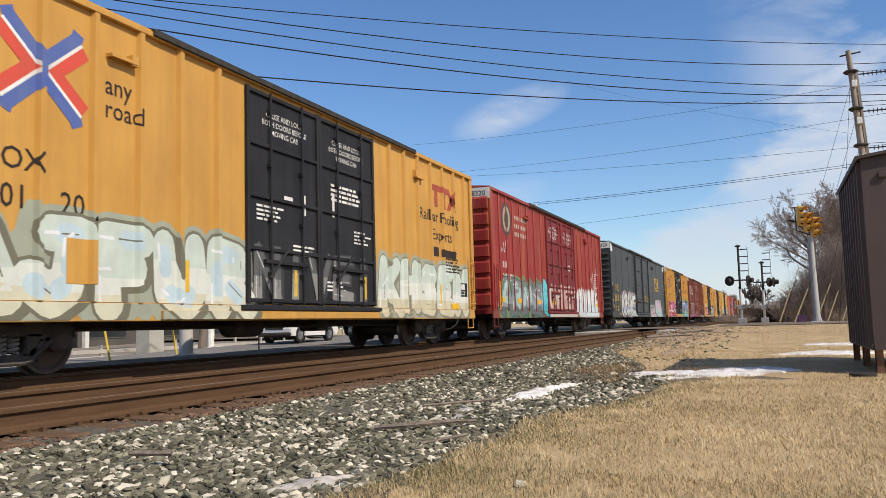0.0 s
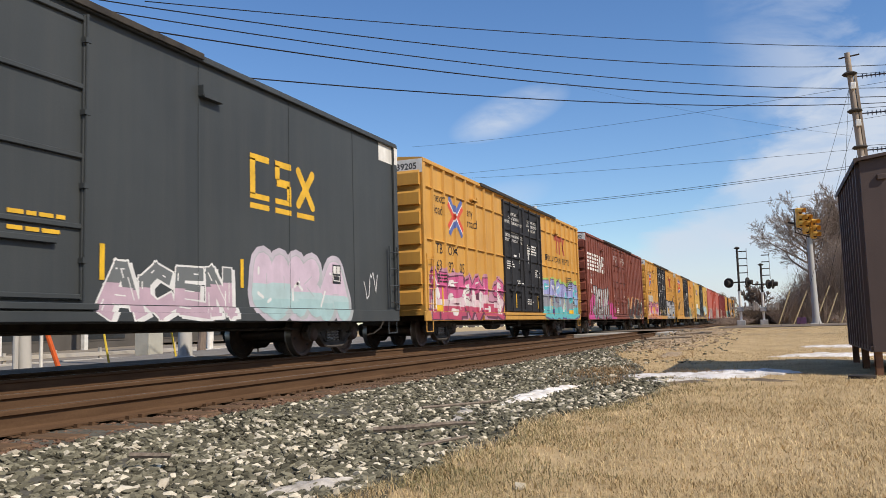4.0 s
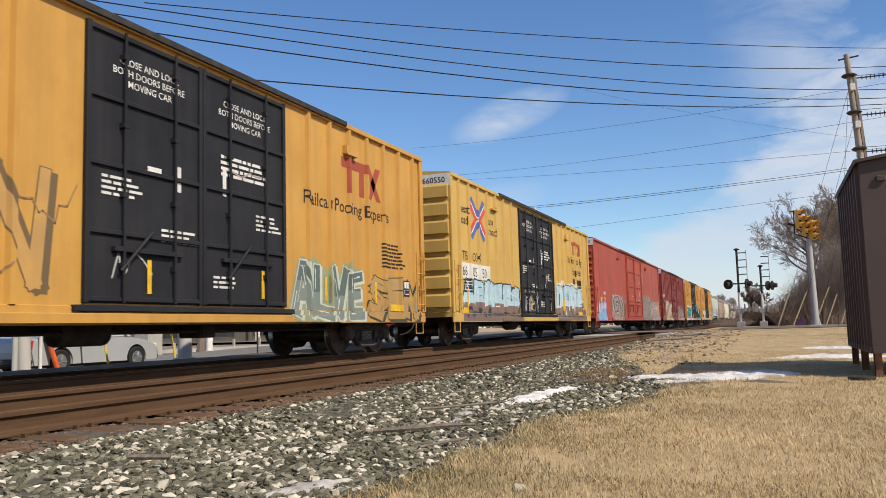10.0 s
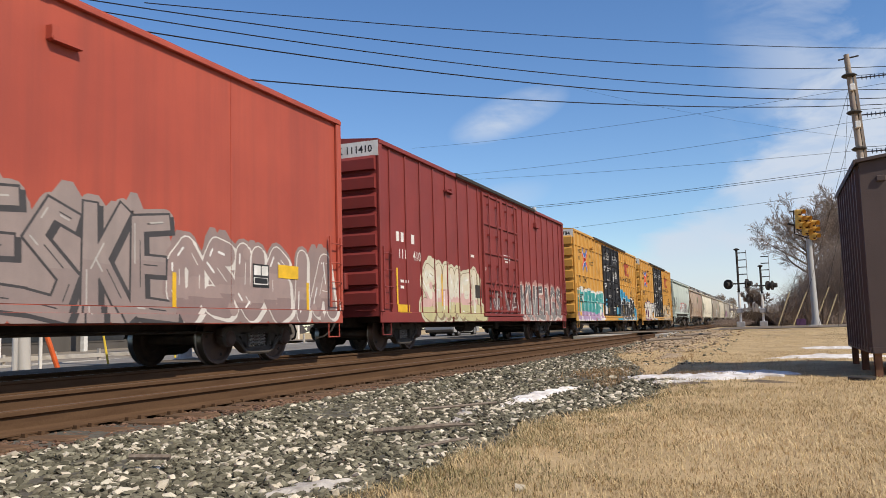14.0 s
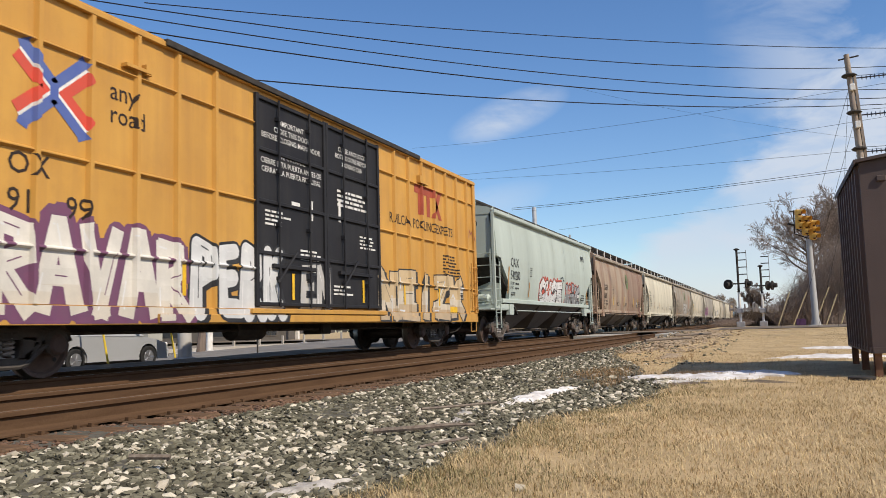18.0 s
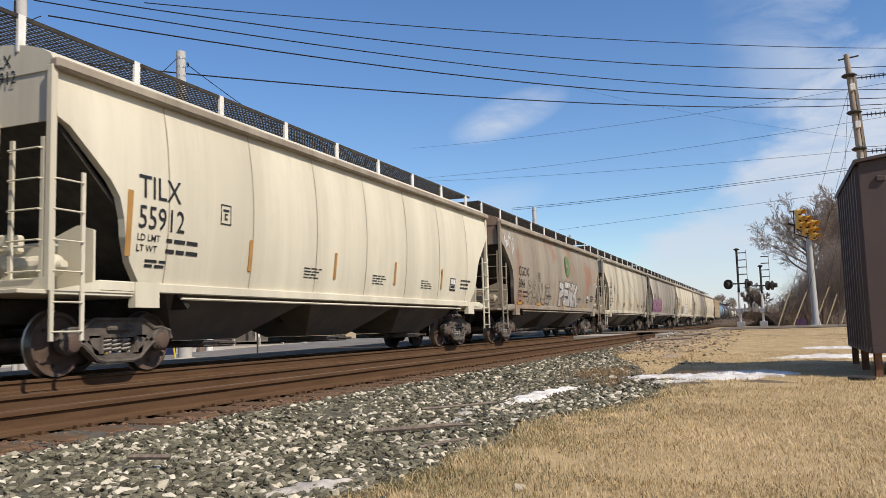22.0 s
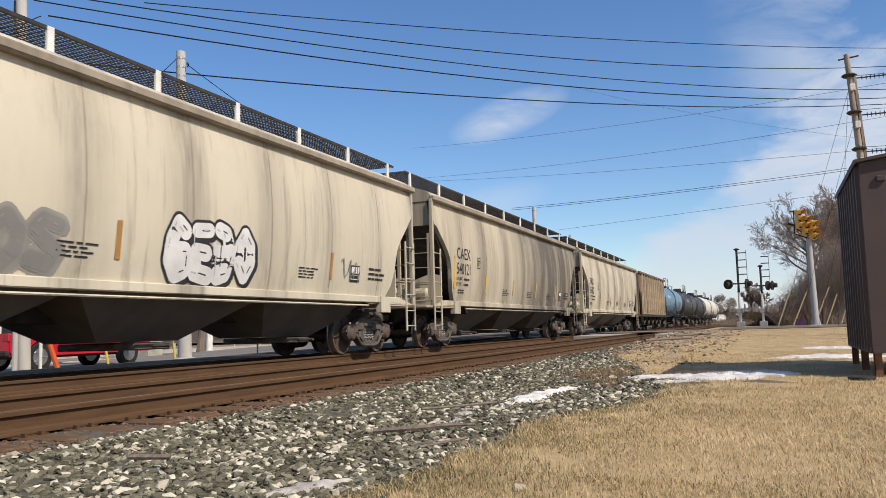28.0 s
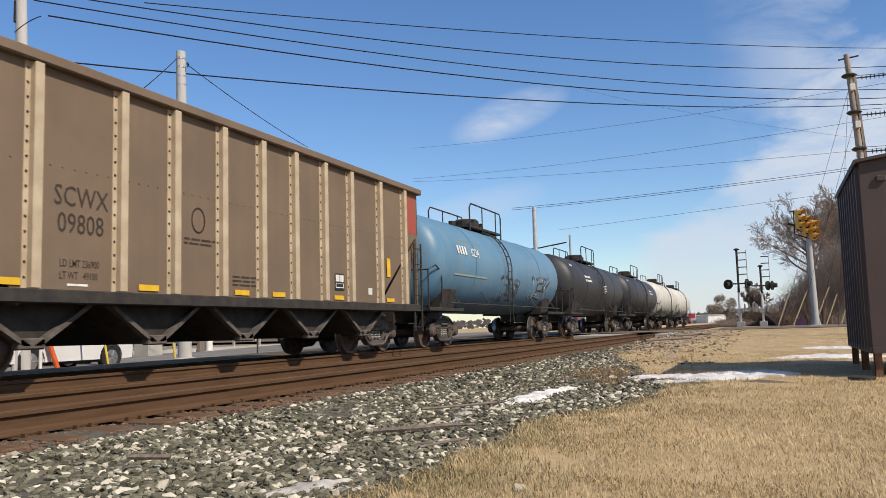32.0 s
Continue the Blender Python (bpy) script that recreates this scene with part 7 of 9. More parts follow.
tag(c2, 30, 15.6, 2.4, 0.7, 0.4, (0.65, 0.62, 0.6))
for yy, zz in ((8.35, 4.42), (10.85, 4.38)):
    decal("lettering", c2[0], [q for i, wd in enumerate(("Close And Lock", "Both Doors Before", "Moving Car")) for q in text_polys(wd, yy, zz - 0.19 * i, 0.15, 0, 1, 0.9, 0.0, True)], [WHITE], c2[1], "white stencilled door instructions")
small_print(c2, 10.8, 3.0, 0.6, 3, WHITE)
small_print(c2, 16.4, 2.9, 0.9, 9, WHITE)
placard(c2, 17.0, 1.6)
reflectors(c2, (0.85,), 1.0, 1.0)
decal("yellow_label", c2[0], [quad(y, y + 0.5, 1.25, 1.42, 0, 6) for y in (0.9, 2.9, 5.6, 16.9, 7.8)], [YEL], c2[1], "small yellow labels")
decal("white_band", c2[0], [quad(7.1, 12.2, 0.74, 0.90, 0, 1)], [paint((0.5, 0.46, 0.38))], c2[1], "cream painted sill band")

# car 3
words(c3[0], c3[1], [("243120", 1.08, 1.68, 0.40, 0.86)], SIGN_Y, "yellow car number")
words(c3[0], c3[1], [("N", 1.52, 2.28, 0.40, 0.85), ("YC", 1.95, 2.28, 0.40, 0.85)], SIGN_Y, "yellow stencilled reporting mark")
words(c3[0], c3[1], [("LD LMT    80000", 1.25, 1.26, 0.12), ("LT WT   108800", 1.25, 1.08, 0.12)], SIGN_Y, "yellow load figures")
cs = []
for i, (a, b) in enumerate(((18.9, 19.5), (19.7, 20.25), (20.45, 21.1))):
    cs += ([quad(a, b, 2.92, 3.02), quad(a, b, 3.62, 3.74)] if i < 2 else [stroke((a + 0.06, 3.66), (b - 0.06, 3.0), 0.17, 0, 1.2)]) + [quad(a, a + 0.16, 3.0, 3.65) if i == 0 else (quad(a + 0.05, b - 0.05, 3.25, 3.40) if i == 1 else stroke((a + 0.06, 3.0), (b - 0.06, 3.66), 0.17, 0, 1)), quad(a, b, 2.74, 2.84)]
    if i == 1:
        cs += [quad(a, a + 0.15, 3.38, 3.65), quad(b - 0.15, b, 3.0, 3.3)]
decal("emblem", c3[0], cs, [SIGN_Y], c3[1], "yellow block emblem")
graff(c3, 31, 3.5, 8.85, 0.72, 2.3, "KRONE", [(0.62, 0.63, 0.58), (0.30, 0.38, 0.50), (0.66, 0.66, 0.62)], BK, (0.52, 0.40, 0.48), (0.56, 0.60, 0.56), WH, fat=0.28, lw=0.13, label="white and blue sprayed lettering with pink haze")
graff(c3, 32, 15.4, 18.4, 0.76, 1.65, "ACEN", [(0.14, 0.15, 0.15), (0.5, 0.36, 0.42)], WH, None, None, WH, fat=0.30, lw=0.06)
graff(c3, 33, 19.0, 22.4, 0.74, 2.0, "UKA", [(0.58, 0.46, 0.54), (0.42, 0.55, 0.55)], (0.4, 0.42, 0.42), (0.5, 0.45, 0.5), (0.36, 0.52, 0.52), WH, fat=0.5, lw=0.04, label="pink and aqua sprayed block", bubble=True)
for i, (y, z, w, h) in enumerate(((-0.14, 2.35, 0.66, 0.7), (-0.06, 1.7, 0.46, 0.5), (0.62, 1.9, 0.24, 0.45), (0.40, 1.35, 0.42, 0.5), (2.62, 1.75, 0.4, 0.35), (23.0, 1.2, 0.7, 0.8), (8.4, 1.8, 0.5, 0.5))):
    tag(c3, 40 + i, y + 0.2, z, w, h, (0.68, 0.66, 0.66))
small_print(c3, 13.0, 2.15, 0.6, 4, SIGN_Y)
small_print(c3, 13.9, 2.05, 0.8, 4, SIGN_Y)
small_print(c3, 2.2, 0.88, 0.8, 1, SIGN_Y)
placard(c3, 21.8, 1.5)
decal("yellow_label", c3[0], [quad(0.72, 1.0, 1.25, 1.42, 0, 6)], [YEL], c3[1], "small yellow label")
reflectors(c3, (0.08, 0.63, 2.95, 5.6, 8.75, 15.4, 18.6), 1.3, 0.5)
decal("white_band", c3[0], [quad(0.0, 1.0, 4.55, 4.97, 0, 2), quad(24.1, 25.0, 4.55, 4.97, 0, 2)], [WHITE], c3[1], "white painted corner at the roof")

# car 4 and 5
graff(c4, 51, 12.1, 18.5, 0.74, 2.40, "EASREB", [(0.32, 0.32, 0.56), (0.26, 0.26, 0.29), (0.09, 0.42, 0.45), (0.26, 0.44, 0.62)], (0.09, 0.05, 0.17), (0.34, 0.52, 0.14), (0.10, 0.44, 0.45), WH, fat=0.50, lw=0.08, drops=14, label="lavender, grey and turquoise sprayed letter forms")
graff(c4, 52, 0.5, 6.9, 0.74, 2.1, "NEKOLS", [(0.55, 0.10, 0.24), (0.66, 0.50, 0.52), (0.70, 0.66, 0.62)], (0.12, 0.03, 0.06), (0.50, 0.24, 0.32), (0.45, 0.06, 0.12), WH, fat=0.36, label="pink and red sprayed lettering")
stripes = []
for i in range(5):
    z = 3.25 + 0.19 * i
    stripes += [quad(0.45, 3.25, z, z + 0.12)]
stripes += [quad(3.3, 3.55, 3.22, 4.12), (0, 1.5, [(3.5, 4.12), (3.75, 4.12), (4.05, 3.22), (3.85, 3.22)]), quad(3.95, 4.15, 3.22, 4.12), quad(4.22, 4.85, 3.22, 3.42), quad(4.22, 4.85, 3.58, 3.76), quad(4.22, 4.85, 3.94, 4.12),
            quad(4.22, 4.42, 3.7, 4.0), quad(4.66, 4.85, 3.3, 3.6)]
decal("emblem", c5[0], stripes, [WHITE], c5[1], "white striped emblem")
words(c5[0], c5[1], [("46", 1.05, 2.05, 0.24), ("95", 1.75, 2.05, 0.24)], WHITE, "white car number")
bars(c5[0], c5[1], mark_bars(1.0, 2.55, 0.24, 2, 0.24), WHITE)
mist = random.Random(8)
pink = [(0, 0.1 + 0.002 * i, [(y + 0.55 * math.cos(a), z + 0.42 * math.sin(a)) for a in [6.283 * q / 14 for q in range(14)]])
        for i, (y, z) in enumerate([(mist.uniform(0.5, 7.3), 1.02 + mist.random() ** 2 * 0.75) for _ in range(26)])]
decal("spray_paint", c5[0], pink + [quad(0.15, 7.6, 0.74, 1.15, 0, 0.05)], [paint((0.48, 0.05, 0.22))], c5[1], "magenta sprayed mist")
graff(c5, 53, 1.4, 5.9, 0.73, 2.45, "JEUK", [(0.42, 0.42, 0.41), (0.30, 0.30, 0.30)], BK, None, (0.20, 0.20, 0.20), WH, fat=0.34, lw=0.12, label="silver sprayed lettering with black outline")
graff(c5, 54, 12.2, 18.4, 0.74, 2.1, "LAEM", [(0.025, 0.025, 0.025)], (0.60, 0.50, 0.38), (0.55, 0.25, 0.08), None, None, fat=0.40, lw=0.07, label="orange and black sprayed lettering")
tag(c5, 55, 1.0, 2.75, 0.9, 0.5, (0.35, 0.28, 0.26))
tag(c5, 56, 7.4, 1.2, 1.4, 0.8, (0.42, 0.2, 0.2))
for yy, lines in ((8.3, ("CLOSE THIS DOOR", "BEFORE CLOSING", "MAIN DOOR")), (10.7, ("CLOSE AND LOCK", "BOTH DOORS BEFORE", "MOVING CAR"))):
    decal("lettering", c5[0], [q for i, wd in enumerate(lines) for q in text_polys(wd, yy, 4.35 - 0.15 * i, 0.10, 0, 1, 0.9, 0.0, True)], [WHITE], c5[1], "white stencilled door instructions")
small_print(c5, 8.0, 1.3, 0.8, 4, WHITE)
bars(c5[0], c5[1], [(7.6, 7.75, 2.0, 2.1), (8.4, 8.5, 1.7, 1.8), (10.9, 11.05, 2.0, 2.12)], WHITE)
placard(c5, 18.2, 1.5)

# cars 6 to 8
graff(c6, 61, 0.1, 7.7, 0.73, 2.03, "UNKREL", [(0.56, 0.22, 0.30), (0.62, 0.40, 0.44), (0.68, 0.34, 0.06), (0.50, 0.08, 0.24)], (0.12, 0.03, 0.06), (0.34, 0.26, 0.20), (0.55, 0.20, 0.08), WH, fat=0.36, lw=0.10, drops=8, label="pink, magenta and orange sprayed lettering")
decal("white_band", c6[0], [quad(0.85, 1.6, 2.05, 2.5, 0, 0.4), quad(1.75, 2.5, 2.05, 2.5, 0, 0.4), quad(2.65, 3.4, 2.05, 2.5, 0, 0.4)], [paint((0.55, 0.5, 0.42))], c6[1], "whitened patches behind the number")
graff(c6, 62, 11.95, 18.2, 0.74, 2.30, "AEACER", [(0.42, 0.43, 0.47), (0.46, 0.47, 0.50)], BK, (0.10, 0.10, 0.12), (0.36, 0.37, 0.41), WH, fat=0.34, lw=0.13, drops=10, label="silver block lettering with black shade")
tag(c6, 63, 6.0, 2.3, 0.6, 0.4, BK, width=0.05)
tag(c6, 64, 17.8, 2.2, 0.5, 0.7, (0.25, 0.08, 0.08))
graff(c6, 65, 7.3, 11.7, 1.0, 1.9, "NAVE", [(0.12, 0.10, 0.06), (0.25, 0.2, 0.08)], (0.04, 0.04, 0.03), None, None, (0.4, 0.4, 0.3), fat=0.2, lw=0.04, label="faint scrawl on the doors")
for i, (y, z) in enumerate(((0.5, 2.7), (0.4, 1.3), (5.0, 1.2), (6.0, 2.0), (1.2, 1.2))):
    tag(c7, 70 + i, y, z, 1.0, 0.6, (0.30, 0.17, 0.08), width=0.025)
graff(c7, 76, 12.3, 15.2, 0.76, 1.95, "ALVE", [(0.10, 0.14, 0.12), (0.20, 0.24, 0.20)], (0.55, 0.58, 0.48), (0.3, 0.32, 0.18), None, WH, fat=0.32, lw=0.06, label="dark and white sprayed lettering")
graff(c7, 77, 15.4, 18.3, 0.78, 1.8, "SEN", [(0.46, 0.28, 0.08), (0.44, 0.26, 0.08)], (0.05, 0.05, 0.03), None, None, (0.3, 0.3, 0.3), fat=0.30, lw=0.05, label="outlined sprayed lettering")
tag(c7, 78, 7.5, 1.3, 0.9, 0.6, (0.5, 0.5, 0.48), 8, 0.03)
tag(c7, 79, 10.3, 3.2, 0.9, 0.35, (0.45, 0.3, 0.28), 8, 0.03)
graff(c7, 178, 0.9, 6.6, 1.1, 2.9, "ROMEN", [(0.53, 0.30, 0.085)], (0.16, 0.10, 0.04), None, None, (0.54, 0.31, 0.09), fat=0.16, lw=0.035, label="thin dark outlined scrawl")
decal("spray_paint", c8[0], [quad(0.8, 7.0, 0.73, 1.50, 0, 0.2), quad(12.2, 18.2, 0.73, 1.25, 0, 0.2)], [paint((0.20, 0.13, 0.10))], c8[1], "brown sprayed band")
decal("white_band", c8[0], [quad(0.85, 3.4, 2.03, 2.5, 0, 0.4)], [paint((0.72, 0.70, 0.62))], c8[1], "white patch behind the number")
graff(c8, 81, 0.9, 6.8, 0.95, 2.02, "ARMEES", [(0.42, 0.60, 0.66), (0.46, 0.62, 0.66)], (0.03, 0.04, 0.05), None, (0.22, 0.14, 0.11), WH, fat=0.40, lw=0.10, label="pale blue sprayed lettering")
graff(c8, 82, 12.2, 17.3, 0.95, 2.35, "IMNMRA", [(0.46, 0.62, 0.68), (0.52, 0.66, 0.70)], (0.04, 0.04, 0.05), (0.70, 0.66, 0.52), (0.24, 0.16, 0.12), WH, fat=0.44, lw=0.08, drops=8, label="pale blue jagged sprayed lettering with white glow")
tag(c8, 83, 10.2, 2.0, 0.9, 0.7, WH, 14)
graff(c8, 84, 7.4, 9.4, 1.0, 1.9, "NEK", [(0.05, 0.05, 0.05)], (0.5, 0.5, 0.5), None, None, WH, fat=0.15, lw=0.04)

# cars 9 and 10
graff(c9, 91, 0.7, 3.2, 0.74, 1.75, "SKE", [(0.45, 0.45, 0.55), (0.2, 0.4, 0.6)], (0.2, 0.1, 0.3), (0.12, 0.35, 0.5), None, WH, fat=0.4, lw=0.07, drops=5, label="blue and lilac sprayed lettering")
graff(c9, 92, 5.05, 9.1, 0.72, 2.14, "KEKO", [(0.33, 0.25, 0.225), (0.36, 0.275, 0.25)], (0.035, 0.024, 0.02), (0.52, 0.50, 0.41), None, (0.7, 0.66, 0.6), fat=0.27, lw=0.13, label="taupe block lettering with dark outline")
graff(c9, 93, 16.8, 21.3, 0.72, 2.42, "RESKE", [(0.30, 0.24, 0.215), (0.27, 0.21, 0.19)], (0.05, 0.045, 0.045), (0.30, 0.235, 0.21), None, (0.45, 0.42, 0.38), fat=0.28, lw=0.07, label="grey sprayed lettering with black outline")
graff(c9, 94, 21.2, 26.3, 0.72, 2.15, "OSUGIA", [(0.29, 0.21, 0.19), (0.33, 0.24, 0.215)], (0.66, 0.62, 0.56), (0.27, 0.195, 0.175), (0.25, 0.175, 0.16), (0.72, 0.7, 0.66), fat=0.46, lw=0.05, drops=6, label="grey bubble lettering with white edges", bubble=True)
for i, (y, top) in enumerate(((5.55, 2.38), (6.35, 2.36), (7.3, 2.26), (8.15, 2.22))):
    decal("spray_drip", c9[0], [(0, 0.05, [(y + 0.30 * a, 1.95 + (top - 1.95) * b) for a, b in ((-1, 0), (-0.8, 0.45), (-0.55, 0.4), (-0.4, 0.8), (-0.15, 0.62), (0.05, 1.0), (0.25, 0.55), (0.5, 0.7), (0.7, 0.3), (1, 0))])], [paint((0.40, 0.42, 0.34))], c9[1], "pale green overspray")
graff(c9, 95, 9.25, 10.0, 1.72, 2.12, "NK", [(0.34, 0.22, 0.19)], (0.05, 0.03, 0.03), None, None, None, fat=0.2, lw=0.05, label="small outlined tag")
tag(c9, 98, 9.35, 1.1, 0.45, 0.55, (0.08, 0.05, 0.045), 10, 0.03)
tag(c9, 99, 15.3, 3.1, 0.8, 0.5, (0.66, 0.6, 0.56), 12, 0.035)
tag(c9, 96, 16.75, 3.2, 0.9, 1.15, WH, 14, 0.035)
tag(c9, 90, 16.75, 2.5, 0.5, 0.4, WH, 9, 0.035)
tag(c9, 97, 15.2, 2.3, 0.6, 0.6, (0.66, 0.6, 0.56))
words(c9[0], c9[1], [("7009", 2.6, 1.85, 0.17)], WHITE, "white car number")
bars(c9[0], c9[1], mark_bars(2.6, 2.15, 0.17, 3, 0.2) + [(12.2, 12.8, 2.3, 2.33), (14.0, 14.4, 2.15, 2.18), (14.0, 14.4, 2.08, 2.11), (15.0, 15.5, 2.1, 2.13)], WHITE)
reflectors(c9, (7.1, 10.0, 21.3, 25.2), 0.95, 0.55)
decal("yellow_label", c9[0], [quad(1.6, 2.1, 1.78, 1.98, 0, 6), quad(24.2, 24.9, 1.55, 1.8, 0, 6)], [YEL], c9[1], "yellow labels")
placard(c9, 23.4, 1.35, 0.5, 0.42)
for y in (10.9, 12.4, 14.2):
    decal("dark_label", c9[0], [quad(y, y + 0.45, 1.25, 1.62, 0, 4)], [DARK], c9[1])
words(c10[0], c10[1], [("111", 1.1, 2.30, 0.24), ("410", 2.0, 2.30, 0.24)], WHITE, "white car number")
bars(c10[0], c10[1], mark_bars(1.0, 2.72, 0.24, 2, 0.27) + [(1.9, 2.1, 2.72, 2.96), (1.2, 1.4, 1.7, 1.77), (1.5, 1.7, 1.7, 1.77), (1.2, 1.4, 1.55, 1.62), (6.4, 6.7, 2.7, 2.78), (7.6, 7.75, 2.35, 2.45), (9.6, 10.3, 2.95, 3.0), (9.7, 10.4, 2.85, 2.9), (9.8, 10.3, 2.75, 2.8)], WHITE)
graff(c10, 101, 2.5, 7.4, 0.74, 2.35, "SHMEL", [(0.62, 0.56, 0.42), (0.60, 0.38, 0.34), (0.64, 0.62, 0.50)], (0.25, 0.18, 0.10), (0.56, 0.54, 0.38), (0.50, 0.46, 0.24), WH, fat=0.44, lw=0.05, drops=6, label="cream and pink sprayed lettering", bubble=True)
graff(c10, 102, 11.6, 17.9, 0.74, 2.15, "KNEAGS", [(0.10, 0.09, 0.09), (0.2, 0.19, 0.18)], (0.60, 0.52, 0.46), (0.42, 0.22, 0.18), None, WH, fat=0.26, lw=0.05, drops=6, label="dark sprayed lettering with pale edges")
graff(c10, 103, 8.0, 11.2, 1.0, 1.8, "NOVA", [(0.12, 0.05, 0.05)], (0.45, 0.4, 0.38), None, None, WH, fat=0.14, lw=0.03, label="faint scrawl on the door")
reflectors(c10, (0.95, 3.9), 1.15, 0.9)
decal("yellow_label", c10[0], [quad(1.0, 1.7, 0.95, 1.15, 0, 6)], [YEL], c10[1], "yellow label")
decal("dark_label", c10[0], [quad(6.7, 7.2, 1.45, 1.85, 0, 4)], [DARK], c10[1])

# cars 11 and 12
crest = random.Random(5)
blue = [(0, 0.1 + 0.002 * i, [(y + 0.42 * math.cos(a), z + 0.30 * math.sin(a)) for a in [6.283 * q / 12 for q in range(12)]])
        for i, (y, z) in enumerate([(12.45 + 0.28 * k, 2.35 - 0.06 * k + crest.uniform(-0.15, 0.15)) for k in range(21)])]
decal("spray_paint", c11[0], blue + [quad(12.1 + 0.3 * k, 12.4 + 0.3 * k, 0.74, 2.3 - 0.06 * k, 0, 0.05) for k in range(21)] + [quad(10.9, 12.1, 0.74, 1.5, 0, 0.05), quad(7.6, 8.0, 1.35, 1.95, 0, 0.05)],
      [paint((0.05, 0.33, 0.52))], c11[1], "bright blue sprayed ground")
graff(c11, 111, 0.3, 7.0, 0.74, 2.25, "TWAEST", [(0.05, 0.32, 0.30), (0.06, 0.30, 0.28)], WH, (0.66, 0.66, 0.62), (0.38, 0.26, 0.42), WH, fat=0.50, lw=0.10, drops=8, label="teal and lilac sprayed lettering with white edges")
graff(c11, 112, 12.3, 17.7, 0.74, 2.15, "VRGAK", [(0.02, 0.02, 0.02), (0.03, 0.03, 0.03)], WH, None, (0.07, 0.07, 0.07), WH, fat=0.40, lw=0.08, label="black lettering with white outline")
decal("spray_paint", c11[0], [(0, 3, [(7.2, 1.0), (8.2, 1.0), (8.0, 1.4), (7.3, 1.6)])], [paint((0.7, 0.68, 0.66))], c11[1], "white sprayed patch")
graff(c12, 121, 1.72, 5.35, 0.74, 2.15, "RAVAR", [(0.70, 0.66, 0.58), (0.66, 0.62, 0.54)], (0.16, 0.06, 0.12), (0.17, 0.06, 0.12), (0.62, 0.56, 0.46), WH, fat=0.36, lw=0.07, label="cream sprayed lettering with plum outline")
graff(c12, 126, 5.4, 8.0, 0.74, 2.15, "PERK", [(0.66, 0.66, 0.64), (0.60, 0.60, 0.58)], BK, None, None, WH, fat=0.42, lw=0.10, label="white bubble forms with black outline", bubble=True)
graff(c12, 122, 8.6, 9.8, 0.95, 1.9, "EN", [(0.5, 0.48, 0.44)], BK, None, None, WH, fat=0.3, lw=0.06)
graff(c12, 123, 12.0, 17.7, 0.74, 2.1, "NEIZK", [(0.56, 0.42, 0.24), (0.60, 0.52, 0.40)], (0.03, 0.03, 0.03), None, (0.50, 0.38, 0.24), (0.62, 0.66, 0.7), fat=0.34, lw=0.07, drops=5, label="cream and tan outlined sprayed lettering")
tag(c12, 124, 0.1, 2.5, 0.6, 0.9, (0.35, 0.12, 0.14))
tag(c12, 125, 18.2, 3.1, 0.6, 0.6, (0.4, 0.1, 0.1))
for t in (c7, c8, c11, c12):
    small_print(t, 1.0, 1.7, 0.8, 2, INK, 0.1, 0.06)


# ---- hoppers ----
BROWN_R = mat("brown_reflector", (0.42, 0.22, 0.06), 0.6, grain=0.05, bump=0)


